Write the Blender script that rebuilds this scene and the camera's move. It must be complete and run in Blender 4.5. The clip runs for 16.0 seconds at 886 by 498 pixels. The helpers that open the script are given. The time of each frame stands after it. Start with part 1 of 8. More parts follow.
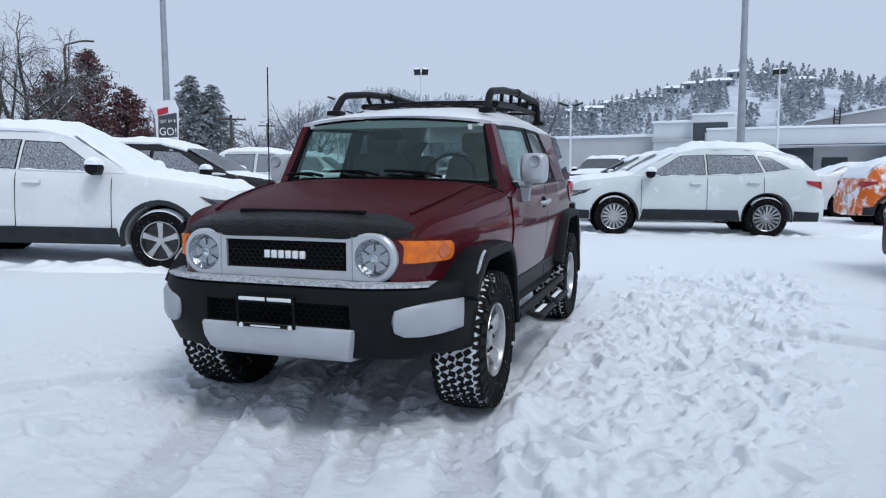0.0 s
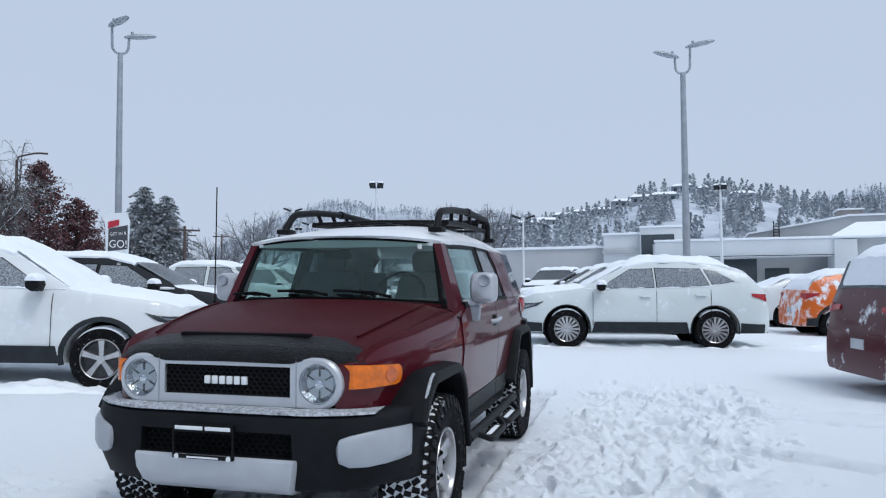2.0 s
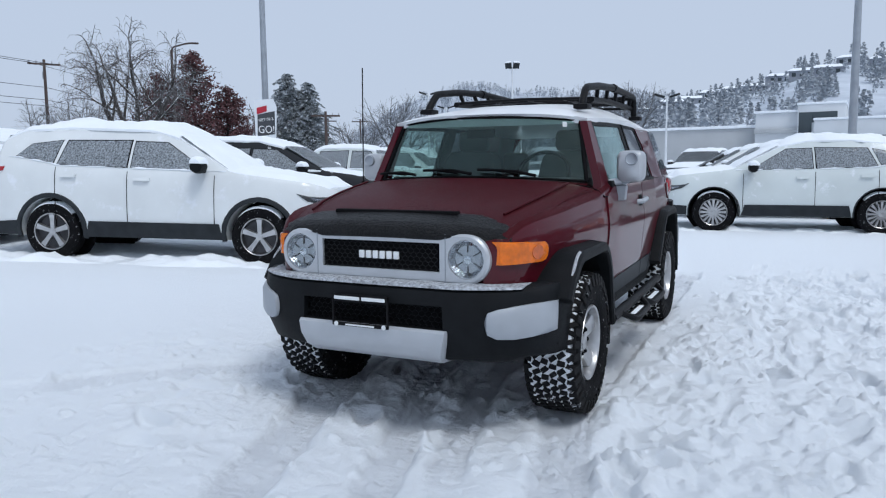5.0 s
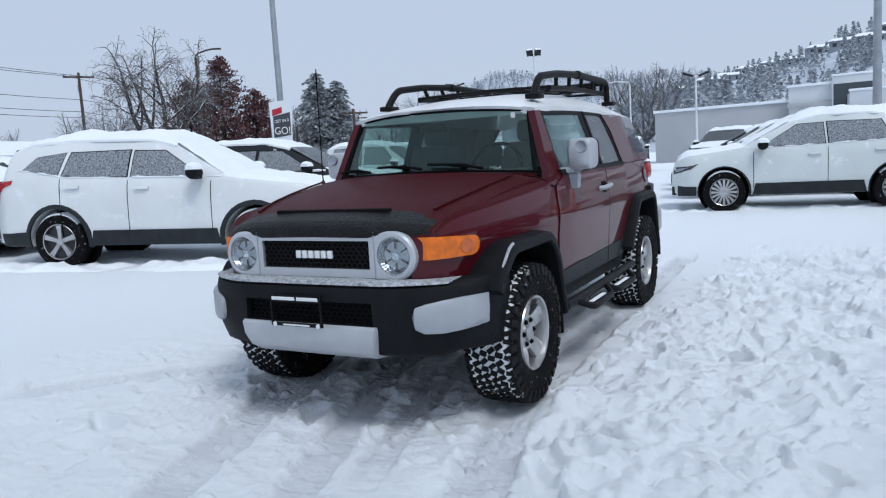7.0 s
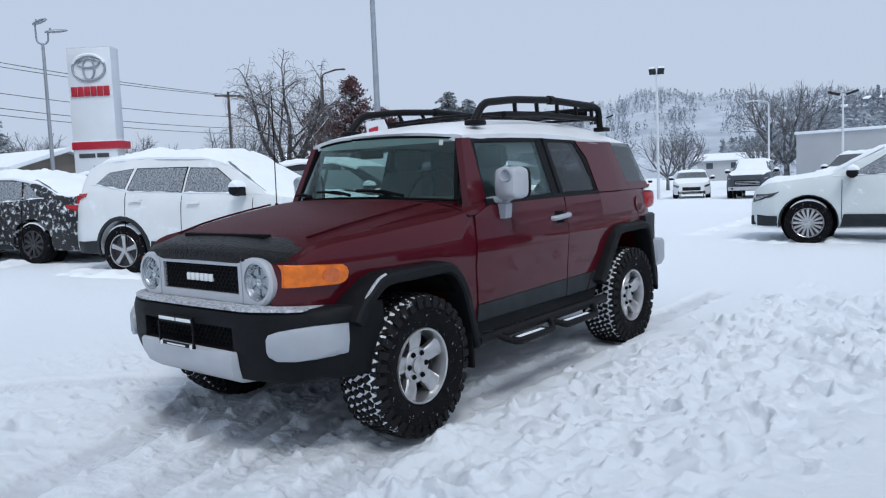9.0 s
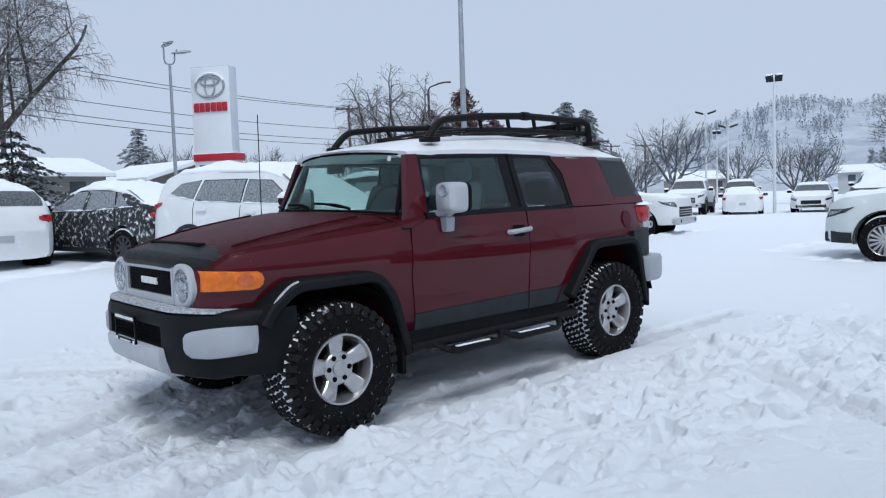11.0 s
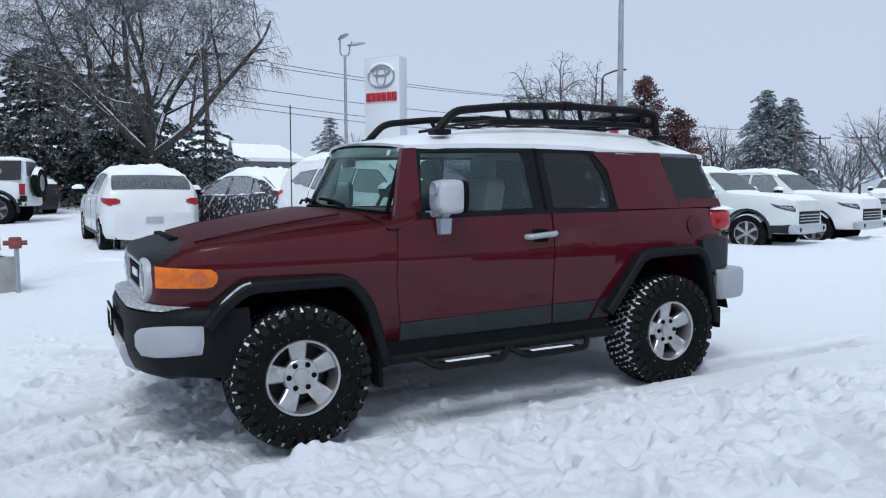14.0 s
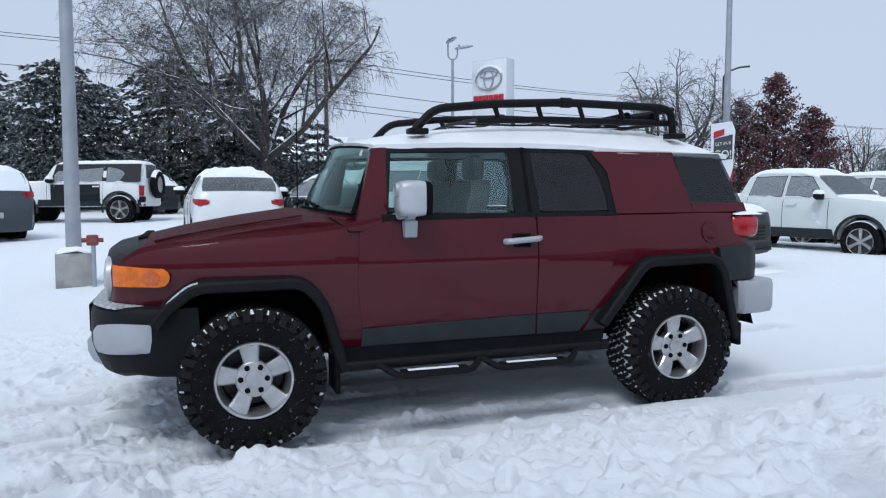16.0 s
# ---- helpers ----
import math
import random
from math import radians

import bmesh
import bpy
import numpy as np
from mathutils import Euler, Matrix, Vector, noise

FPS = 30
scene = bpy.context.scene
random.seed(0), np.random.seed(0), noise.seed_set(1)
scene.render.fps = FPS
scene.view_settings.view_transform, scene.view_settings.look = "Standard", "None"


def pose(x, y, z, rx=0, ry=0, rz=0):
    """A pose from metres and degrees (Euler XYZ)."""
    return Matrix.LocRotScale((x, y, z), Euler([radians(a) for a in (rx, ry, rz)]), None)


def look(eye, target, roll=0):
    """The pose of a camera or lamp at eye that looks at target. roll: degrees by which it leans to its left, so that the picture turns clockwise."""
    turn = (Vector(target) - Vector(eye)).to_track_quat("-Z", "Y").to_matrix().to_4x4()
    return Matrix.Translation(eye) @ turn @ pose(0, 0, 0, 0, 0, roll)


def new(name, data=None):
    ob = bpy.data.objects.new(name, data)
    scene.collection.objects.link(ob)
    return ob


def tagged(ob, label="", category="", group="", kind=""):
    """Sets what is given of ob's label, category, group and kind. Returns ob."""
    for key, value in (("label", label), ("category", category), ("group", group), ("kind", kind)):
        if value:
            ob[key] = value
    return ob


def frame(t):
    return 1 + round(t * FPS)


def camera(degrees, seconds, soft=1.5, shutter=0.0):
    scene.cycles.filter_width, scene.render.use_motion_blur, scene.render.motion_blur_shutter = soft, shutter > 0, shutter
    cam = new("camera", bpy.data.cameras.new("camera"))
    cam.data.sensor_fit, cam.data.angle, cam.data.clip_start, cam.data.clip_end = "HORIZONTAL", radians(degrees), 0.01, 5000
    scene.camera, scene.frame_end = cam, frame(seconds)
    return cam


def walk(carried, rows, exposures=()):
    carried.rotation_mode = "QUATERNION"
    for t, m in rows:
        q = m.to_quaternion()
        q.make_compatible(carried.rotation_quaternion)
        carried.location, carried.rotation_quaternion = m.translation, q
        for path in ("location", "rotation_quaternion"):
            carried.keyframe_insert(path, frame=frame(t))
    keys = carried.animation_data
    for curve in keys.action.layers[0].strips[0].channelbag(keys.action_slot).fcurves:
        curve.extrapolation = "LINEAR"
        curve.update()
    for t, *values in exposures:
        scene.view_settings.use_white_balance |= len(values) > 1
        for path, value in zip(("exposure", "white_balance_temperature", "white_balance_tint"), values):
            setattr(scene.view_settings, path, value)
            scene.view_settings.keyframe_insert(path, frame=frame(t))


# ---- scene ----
cam = camera(61.1, 16.0, soft=1.2)
PATH = [
    (0, (1.995, -4.141, 1.373), (1.362, -2.254, 1.173), -0.3),
    (0.5, (1.990, -4.145, 1.376), (1.360, -2.251, 1.247), -0.1),
    (1, (2.046, -4.149, 1.451), (1.443, -2.243, 1.499), -0.1),
    (1.5, (2.042, -4.133, 1.445), (1.486, -2.215, 1.553), -0.4),
    (2, (2.022, -4.094, 1.436), (1.501, -2.165, 1.527), -0.4),
    (2.5, (2.023, -4.077, 1.440), (1.530, -2.140, 1.514), -0.6),
    (3, (2.027, -4.084, 1.437), (1.551, -2.142, 1.493), -0.7),
    (3.5, (2.024, -4.079, 1.439), (1.538, -2.139, 1.466), -0.6),
    (4, (2.026, -4.074, 1.431), (1.489, -2.147, 1.410), -0.5),
    (4.5, (1.972, -4.096, 1.409), (1.262, -2.232, 1.267), 0.3),
    (4.7, (1.948, -4.115, 1.404), (1.146, -2.293, 1.209), 0.6),
    (6.8, (2.424, -3.969, 1.437), (1.479, -2.223, 1.195), -3.0),
    (7, (2.477, -3.896, 1.411), (1.530, -2.15, 1.179), -3.5),
    (7.5, (2.749, -3.683, 1.400), (1.749, -1.966, 1.180), -3.9),
    (8, (3.058, -3.495, 1.386), (1.982, -1.821, 1.181), -3.6),
    (8.5, (3.370, -3.319, 1.404), (2.203, -1.706, 1.218), -2.9),
    (9, (3.586, -3.09, 1.405), (2.335, -1.539, 1.237), -2.3),
    (11.3, (4.661, -2.339, 1.386), (3.128, -1.061, 1.244), -1.1),
    (11.5, (4.684, -2.258, 1.394), (3.130, -1.006, 1.246), -0.6),
    (12, (4.684, -2.024, 1.421), (3.141, -0.751, 1.397), 0.5),
    (12.5, (4.713, -1.827, 1.438), (3.177, -0.561, 1.634), 0.2),
    (13, (4.851, -1.592, 1.448), (3.206, -0.455, 1.467), 1.3),
    (13.5, (4.909, -1.432, 1.431), (3.186, -0.429, 1.271), -0.2),
    (14, (4.876, -1.191, 1.424), (3.106, -0.272, 1.277), -0.3),
    (14.5, (4.951, -0.963, 1.417), (3.135, -0.139, 1.276), -0.0),
    (15, (5.079, -0.701, 1.429), (3.230, 0.049, 1.289), 0.2),
    (15.5, (5.071, -0.485, 1.408), (3.199, 0.206, 1.268), 0.3),
    (16, (5.055, -0.261, 1.413), (3.156, 0.351, 1.275), -0.0),
]
walk(cam, [(t, look(eye, target, roll)) for t, eye, target, roll in PATH], exposures=((0, 0.20), (11, 0.21), (13.5, 0.26), (16, 0.28)))

# ---- sky, soft sun, exposure ----
world = bpy.data.worlds.new("overcast")
scene.world = world
world.use_nodes = True
wn = world.node_tree.nodes
wl = world.node_tree.links
wbg = wn["Background"]
wsky = wn.new("ShaderNodeTexSky")
wsky.sky_type = "NISHITA"
wsky.sun_disc = False
wsky.sun_elevation = radians(57)
wsky.sun_rotation = radians(124)
wsky.air_density, wsky.dust_density, wsky.ozone_density = 1.0, 3.0, 1.0
wsc = wn.new("ShaderNodeVectorMath")
wsc.operation = "SCALE"
wsc.inputs["Scale"].default_value = 0.06
wmix = wn.new("ShaderNodeMix")
wmix.data_type = "RGBA"
wmix.inputs["Factor"].default_value = 0.88
wmix.inputs["B"].default_value = (0.56, 0.66, 0.83, 1)
wl.new(wsky.outputs["Color"], wsc.inputs[0])
wl.new(wsc.outputs["Vector"], wmix.inputs["A"])
wl.new(wmix.outputs["Result"], wbg.inputs["Color"])
wbg.inputs["Strength"].default_value = 0.88

sun_data = bpy.data.lights.new("sun", "SUN")
sun_data.energy, sun_data.angle, sun_data.color = 1.25, radians(22), (0.96, 0.985, 1.0)
sun = new("sun", sun_data)
sun.matrix_world = look((0, 0, 60), (-32, 21, 0))


# ---- materials ----
def mat(name, color, rough=0.6, metal=0.0, coat=0.0, vary=0.0, scale=6.0, bump=0.0, bscale=40.0, second=None, amount=0.0, mscale=3.0, spec=0.5, emit=0.0, island=0.0, rnd=0.0, sharp=0.12):
    """A principled material: colour varied at two scales, a second colour in patches (snow, dirt, wear) and fine relief."""
    m = bpy.data.materials.new(name)
    m.use_nodes = True
    nt = m.node_tree
    n, ln = nt.nodes, nt.links
    b = n["Principled BSDF"]
    b.inputs["Base Color"].default_value = (*color, 1)
    b.inputs["Roughness"].default_value = rough
    b.inputs["Metallic"].default_value = metal
    b.inputs["Coat Weight"].default_value = coat
    b.inputs["Coat Roughness"].default_value = 0.025
    b.inputs["Specular IOR Level"].default_value = spec
    tc = n.new("ShaderNodeTexCoord")
    col = None
    if vary or rnd or island:
        nz = n.new("ShaderNodeTexNoise")
        nz.inputs["Scale"].default_value = scale
        nz.inputs["Detail"].default_value = 6
        ln.new(tc.outputs["Object"], nz.inputs["Vector"])
        mr = n.new("ShaderNodeMapRange")
        mr.inputs["From Min"].default_value, mr.inputs["From Max"].default_value = 0.3, 0.7
        mr.inputs["To Min"].default_value, mr.inputs["To Max"].default_value = 1 - vary, 1 + vary
        ln.new(nz.outputs["Fac"], mr.inputs["Value"])
        last = mr.outputs["Result"]
        for on, node, sock, amt in ((rnd, "ShaderNodeObjectInfo", "Random", rnd), (island, "ShaderNodeNewGeometry", "Random Per Island", island)):
            if on:
                oi = n.new(node)
                m2 = n.new("ShaderNodeMapRange")
                m2.inputs["To Min"].default_value, m2.inputs["To Max"].default_value = 1 - amt, 1 + amt
                ln.new(oi.outputs[sock], m2.inputs["Value"])
                mu = n.new("ShaderNodeMath")
                mu.operation = "MULTIPLY"
                ln.new(last, mu.inputs[0])
                ln.new(m2.outputs["Result"], mu.inputs[1])
                last = mu.outputs["Value"]
        vm = n.new("ShaderNodeVectorMath")
        vm.operation = "SCALE"
        vm.inputs[0].default_value = color
        ln.new(last, vm.inputs["Scale"])
        col = vm.outputs["Vector"]
    if second:
        n2 = n.new("ShaderNodeTexNoise")
        n2.inputs["Scale"].default_value = mscale
        n2.inputs["Detail"].default_value = 8
        n2.inputs["Roughness"].default_value = 0.65
        ln.new(tc.outputs["Object"], n2.inputs["Vector"])
        r2 = n.new("ShaderNodeMapRange")
        edge = 0.75 - 0.5 * amount
        r2.inputs["From Min"].default_value, r2.inputs["From Max"].default_value = edge - sharp / 2, edge + sharp / 2
        ln.new(n2.outputs["Fac"], r2.inputs["Value"])
        mx = n.new("ShaderNodeMix")
        mx.data_type = "RGBA"
        mx.inputs["A"].default_value = (*color, 1)
        mx.inputs["B"].default_value = (*second, 1)
        if col:
            ln.new(col, mx.inputs["A"])
        ln.new(r2.outputs["Result"], mx.inputs["Factor"])
        col = mx.outputs["Result"]
    if col:
        ln.new(col, b.inputs["Base Color"])
    if bump:
        n3 = n.new("ShaderNodeTexNoise")
        n3.inputs["Scale"].default_value = bscale
        n3.inputs["Detail"].default_value = 5
        ln.new(tc.outputs["Object"], n3.inputs["Vector"])
        bp = n.new("ShaderNodeBump")
        bp.inputs["Strength"].default_value = bump
        bp.inputs["Distance"].default_value = 0.02
        ln.new(n3.outputs["Fac"], bp.inputs["Height"])
        ln.new(bp.outputs["Normal"], b.inputs["Normal"])
    if emit:
        b.inputs["Emission Color"].default_value = (*color, 1)
        b.inputs["Emission Strength"].default_value = emit
    return m


def glass_mat(name, tint, gloss=0.0, frost=0.0, fscale=30.0, haze=(1, 1, 1)):
    """A tinted pane: clear through, Fresnel gloss on top; frost: snow crystals stuck on part of it."""
    m = bpy.data.materials.new(name)
    m.use_nodes = True
    n, ln = m.node_tree.nodes, m.node_tree.links
    n.remove(n["Principled BSDF"])
    tr = n.new("ShaderNodeBsdfTransparent")
    tr.inputs["Color"].default_value = (*tint, 1)
    gl = n.new("ShaderNodeBsdfGlossy")
    gl.inputs["Roughness"].default_value = 0.03
    gl.inputs["Color"].default_value = (*haze, 1)
    lw = n.new("ShaderNodeLayerWeight")
    lw.inputs["Blend"].default_value = 0.5
    fr = n.new("ShaderNodeMath")
    fr.operation = "POWER"
    fr.inputs[1].default_value = 5.0
    ln.new(lw.outputs["Facing"], fr.inputs[0])
    ad = n.new("ShaderNodeMath")
    ad.operation = "ADD"
    ad.use_clamp = True
    ad.inputs[1].default_value = gloss + 0.03
    ln.new(fr.outputs["Value"], ad.inputs[0])
    mx = n.new("ShaderNodeMixShader")
    ln.new(ad.outputs["Value"], mx.inputs["Fac"])
    ln.new(tr.outputs["BSDF"], mx.inputs[1])
    ln.new(gl.outputs["BSDF"], mx.inputs[2])
    top = mx.outputs["Shader"]
    if frost:
        tc = n.new("ShaderNodeTexCoord")
        nz = n.new("ShaderNodeTexNoise")
        nz.inputs["Scale"].default_value, nz.inputs["Detail"].default_value = fscale, 8
        ln.new(tc.outputs["Object"], nz.inputs["Vector"])
        mr = n.new("ShaderNodeMapRange")
        mr.inputs["From Min"].default_value, mr.inputs["From Max"].default_value = 0.40 - frost * 0.3, 0.92 - frost * 0.3
        ln.new(nz.outputs["Fac"], mr.inputs["Value"])
        df = n.new("ShaderNodeBsdfDiffuse")
        df.inputs["Color"].default_value = (0.40, 0.44, 0.48, 1)
        m3 = n.new("ShaderNodeMixShader")
        ln.new(mr.outputs["Result"], m3.inputs["Fac"])
        ln.new(top, m3.inputs[1])
        ln.new(df.outputs["BSDF"], m3.inputs[2])
        top = m3.outputs["Shader"]
    ln.new(top, n["Material Output"].inputs["Surface"])
    return m


SNOW = (0.85, 0.89, 0.935)
M_SNOW = mat("snow", SNOW, 0.75, vary=0.03, scale=2.0, bump=0.5, bscale=14.0, spec=0.25)
M_RED = mat("burgundy_paint", (0.064, 0.0030, 0.0085), 0.38, metal=0.0, coat=0.62, vary=0.10, scale=3.0, spec=0.05, second=(0.42, 0.36, 0.37), amount=0.02, mscale=90.0, sharp=0.05)
M_HOOD = mat("burgundy_paint_wet", (0.053, 0.0060, 0.0095), 0.45, metal=0.0, coat=0.03, vary=0.12, scale=14.0, spec=0.05, bump=0.25, bscale=120.0, second=(0.5, 0.45, 0.46), amount=0.06, mscale=160.0, sharp=0.06)
M_ROOF = mat("white_roof_paint", (0.80, 0.82, 0.84), 0.45, coat=0.3, vary=0.04, scale=3.0, bump=0.2, bscale=25.0)
M_PLAS = mat("black_plastic", (0.0075, 0.0085, 0.010), 0.55, spec=0.13, vary=0.25, scale=9.0, bump=0.2, bscale=180.0)
M_BRA = mat("wet_black_vinyl", (0.009, 0.009, 0.010), 0.42, spec=0.2, vary=0.3, scale=12.0, bump=0.9, bscale=70.0)
M_CLAD = mat("grey_black_cladding", (0.020, 0.024, 0.028), 0.55, spec=0.25, vary=0.2, scale=8.0)
M_BLACK = mat("matt_black", (0.005, 0.005, 0.006), 0.85, spec=0.1, vary=0.2, scale=8.0)
M_TUBE = mat("black_powder_coat", (0.006, 0.006, 0.007), 0.48, spec=0.14, vary=0.25, scale=20.0, bump=0.15, bscale=90.0)
M_SILV = mat("silver_paint", (0.47, 0.49, 0.52), 0.38, metal=0.35, vary=0.05, scale=8.0, bump=0.08, bscale=60.0)
M_CAP = mat("pale_silver_bumper_cap", (0.36, 0.385, 0.42), 0.42, metal=0.15, vary=0.05, scale=8.0)
M_CHROME = mat("chrome", (0.75, 0.77, 0.79), 0.12, metal=1.0, vary=0.05, scale=20.0)
M_ALLOY = mat("wet_alloy", (0.50, 0.50, 0.505), 0.28, metal=0.85, vary=0.12, scale=16.0)
M_DARKALLOY = mat("dark_wheel_barrel", (0.05, 0.05, 0.055), 0.5, metal=0.5, vary=0.3, scale=12.0)
M_TYRE = mat("tyre_rubber", (0.007, 0.007, 0.008), 0.75, spec=0.07, vary=0.3, scale=25.0, bump=0.3, bscale=80.0, second=(0.6, 0.62, 0.65), amount=0.12, mscale=34.0, sharp=0.14)
M_TREADBASE = mat("snow_packed_groove", (0.03, 0.03, 0.032), 0.8, vary=0.2, scale=20.0, second=(0.84, 0.87, 0.91), amount=0.97, mscale=16.0, sharp=0.08)
M_BLOCK = mat("tread_rubber", (0.010, 0.010, 0.011), 0.7, spec=0.15, vary=0.3, scale=30.0, second=(0.75, 0.78, 0.82), amount=0.14, mscale=12.0, sharp=0.1)
M_AMBER = mat("amber_lens", (0.68, 0.14, 0.001), 0.2, coat=0.12, vary=0.22, scale=22.0, bump=0.25, bscale=45.0)
M_AMBER2 = mat("amber_reflector", (0.55, 0.10, 0.005), 0.25, coat=0.5, vary=0.2, scale=30.0)
M_TAIL = mat("red_tail_lens", (0.34, 0.006, 0.012), 0.22, coat=0.25, vary=0.15, scale=12.0)
M_LAMP = mat("headlamp_reflector", (0.40, 0.42, 0.45), 0.08, metal=1.0, vary=0.25, scale=30.0, bump=0.5, bscale=26.0)
M_SLEET = mat("wet_sleet_on_plastic", (0.50, 0.53, 0.57), 0.7, vary=0.15, scale=40.0, second=(0.10, 0.105, 0.115), amount=0.40, mscale=55.0, sharp=0.3, bump=0.5, bscale=60.0)
M_WHITEP = mat("white_badge", (0.75, 0.77, 0.78), 0.4, vary=0.05, scale=20.0)
M_CABIN = mat("dark_cabin_cloth", (0.035, 0.038, 0.041), 0.85, vary=0.2, scale=12.0)
M_SEAT = mat("grey_seat_cloth", (0.085, 0.09, 0.095), 0.85, vary=0.2, scale=12.0)
G_WIND = glass_mat("windscreen_glass", (0.50, 0.63, 0.59), 0.03, haze=(0.70, 0.92, 0.88))
G_SIDE = glass_mat("tinted_door_glass", (0.80, 0.88, 0.87), 0.015, haze=(0.75, 0.92, 0.90))
G_DARK = glass_mat("privacy_glass", (0.34, 0.37, 0.39), 0.01)
G_FROST = glass_mat("frosted_car_glass", (0.03, 0.035, 0.04), 0.0, frost=0.62, fscale=48.0)
G_LENS = glass_mat("clear_lens", (0.92, 0.94, 0.95), 0.02)
M_CONC = mat("weathered_concrete", (0.36, 0.36, 0.35), 0.9, vary=0.15, scale=4.0, bump=0.5, bscale=30.0, second=(0.25, 0.25, 0.245), amount=0.35, mscale=5.0)
M_GALV = mat("galvanised_steel", (0.34, 0.37, 0.41), 0.5, metal=0.45, vary=0.12, scale=4.0)
M_POLEW = mat("white_painted_pole", (0.66, 0.69, 0.72), 0.5, vary=0.06, scale=3.0)
M_WOODP = mat("creosoted_pole_wood", (0.075, 0.055, 0.05), 0.9, vary=0.25, scale=5.0)
M_WIRE = mat("cable_sheath", (0.05, 0.055, 0.065), 0.7)
M_SIGNW = mat("sign_panel_white", (0.72, 0.76, 0.80), 0.4, vary=0.03, scale=1.0)
M_SIGNG = mat("sign_panel_grey", (0.56, 0.60, 0.65), 0.4, vary=0.03, scale=1.0)
M_SIGNR = mat("sign_red", (0.45, 0.02, 0.04), 0.4, vary=0.06, scale=3.0)
M_INK = mat("sign_ink", (0.05, 0.055, 0.065), 0.6)


# ---- mesh tools ----
def smooth(me, angle=38):
    me.polygons.foreach_set("use_smooth", [True] * len(me.polygons))
    me.set_sharp_from_angle(angle=radians(angle))


def part(name, bm, material, parent=None, label="", flat=False, angle=38):
    """Links a bmesh as one mesh object under a thing or a part."""
    me = bpy.data.meshes.new(name)
    bmesh.ops.recalc_face_normals(bm, faces=bm.faces)
    bm.to_mesh(me)
    bm.free()
    me.materials.append(material)
    if not flat:
        smooth(me, angle)
    ob = new(name, me)
    if parent:
        ob.parent = parent
    if label:
        tagged(ob, label)
    return ob


def thing(name, m, label, category, group="", kind=""):
    ob = new(name)
    ob.empty_display_size = 0.2
    ob.matrix_world = m
    return tagged(ob, label, category, group, kind)


def box(bm, x0, x1, y0, y1, z0, z1, bevel=0.0, m=None):
    vs = [bm.verts.new((x, y, z)) for z in (z0, z1) for x, y in ((x0, y0), (x1, y0), (x1, y1), (x0, y1))]
    fs = [bm.faces.new([vs[i] for i in q]) for q in ((3, 2, 1, 0), (4, 5, 6, 7), (0, 1, 5, 4), (1, 2, 6, 5), (2, 3, 7, 6), (3, 0, 4, 7))]
    if bevel:
        es = list({e for f in fs for e in f.edges})
        r = bmesh.ops.bevel(bm, geom=es, offset=bevel, segments=2, affect="EDGES", profile=0.5)
        vs = list({v for f in r["faces"] for v in f.verts} | {v for v in vs if v.is_valid})
    if m:
        bmesh.ops.transform(bm, matrix=m, verts=vs)
    return vs


def loft(bm, rings, caps=True, closed=True):
    """Joins rings of points, all of one length, by quads."""
    rows = [[bm.verts.new(p) for p in ring] for ring in rings]
    n = len(rows[0])
    for a, b in zip(rows, rows[1:]):
        for i in range(n if closed else n - 1):
            j = (i + 1) % n
            bm.faces.new((a[i], a[j], b[j], b[i]))
    if caps and closed:
        bm.faces.new(list(reversed(rows[0])))
        bm.faces.new(rows[-1])
    return rows


def tube(bm, pts, r, n=8, caps=True, r2=None):
    """A round bar along points; r2: the radius at its end."""
    pts = [Vector(p) for p in pts]
    rings = []
    side = None
    for i, p in enumerate(pts):
        d = (pts[min(i + 1, len(pts) - 1)] - pts[max(i - 1, 0)]).normalized()
        if side is None:
            side = d.cross(Vector((0, 0, 1)) if abs(d.z) < 0.9 else Vector((1, 0, 0))).normalized()
        side = (side - d * side.dot(d)).normalized()
        up = d.cross(side)
        rr = r if r2 is None else r + (r2 - r) * i / (len(pts) - 1)
        rings.append([p + (side * math.cos(a) + up * math.sin(a)) * rr for a in (2 * math.pi * k / n for k in range(n))])
    loft(bm, rings, caps)


def arc_path(pts, r=0.08, n=4):
    """A polyline with its inner corners rounded."""
    pts = [Vector(p) for p in pts]
    out = [pts[0]]
    for a, b, c in zip(pts, pts[1:], pts[2:]):
        u, v = (a - b), (c - b)
        k = min(r, u.length * 0.45, v.length * 0.45)
        s, e = b + u.normalized() * k, b + v.normalized() * k
        for i in range(n + 1):
            t = i / n
            out.append(s * (1 - t) ** 2 + b * 2 * t * (1 - t) + e * t * t)
    return out + [pts[-1]]


def prism(bm, poly, axis, lo, hi):
    """A flat polygon pushed along an axis. poly holds the two other coordinates in order."""
    def put(a, b, c):
        return {"x": (c, a, b), "y": (a, c, b), "z": (a, b, c)}[axis]
    loft(bm, [[put(a, b, lo) for a, b in poly], [put(a, b, hi) for a, b in poly]])


def lathe(bm, profile, n=32, axis="x", m=None, close=False):
    """Turns a profile of (along, radius) round an axis."""
    rings = []
    for a, r in profile:
        ring = []
        for k in range(n):
            t = 2 * math.pi * k / n
            p = (a, r * math.cos(t), r * math.sin(t)) if axis == "x" else ((r * math.cos(t), a, r * math.sin(t)) if axis == "y" else (r * math.cos(t), r * math.sin(t), a))
            ring.append(m @ Vector(p) if m else p)
        rings.append(ring)
    if close:
        rings.append(rings[0])
    loft(bm, rings, caps=not close)


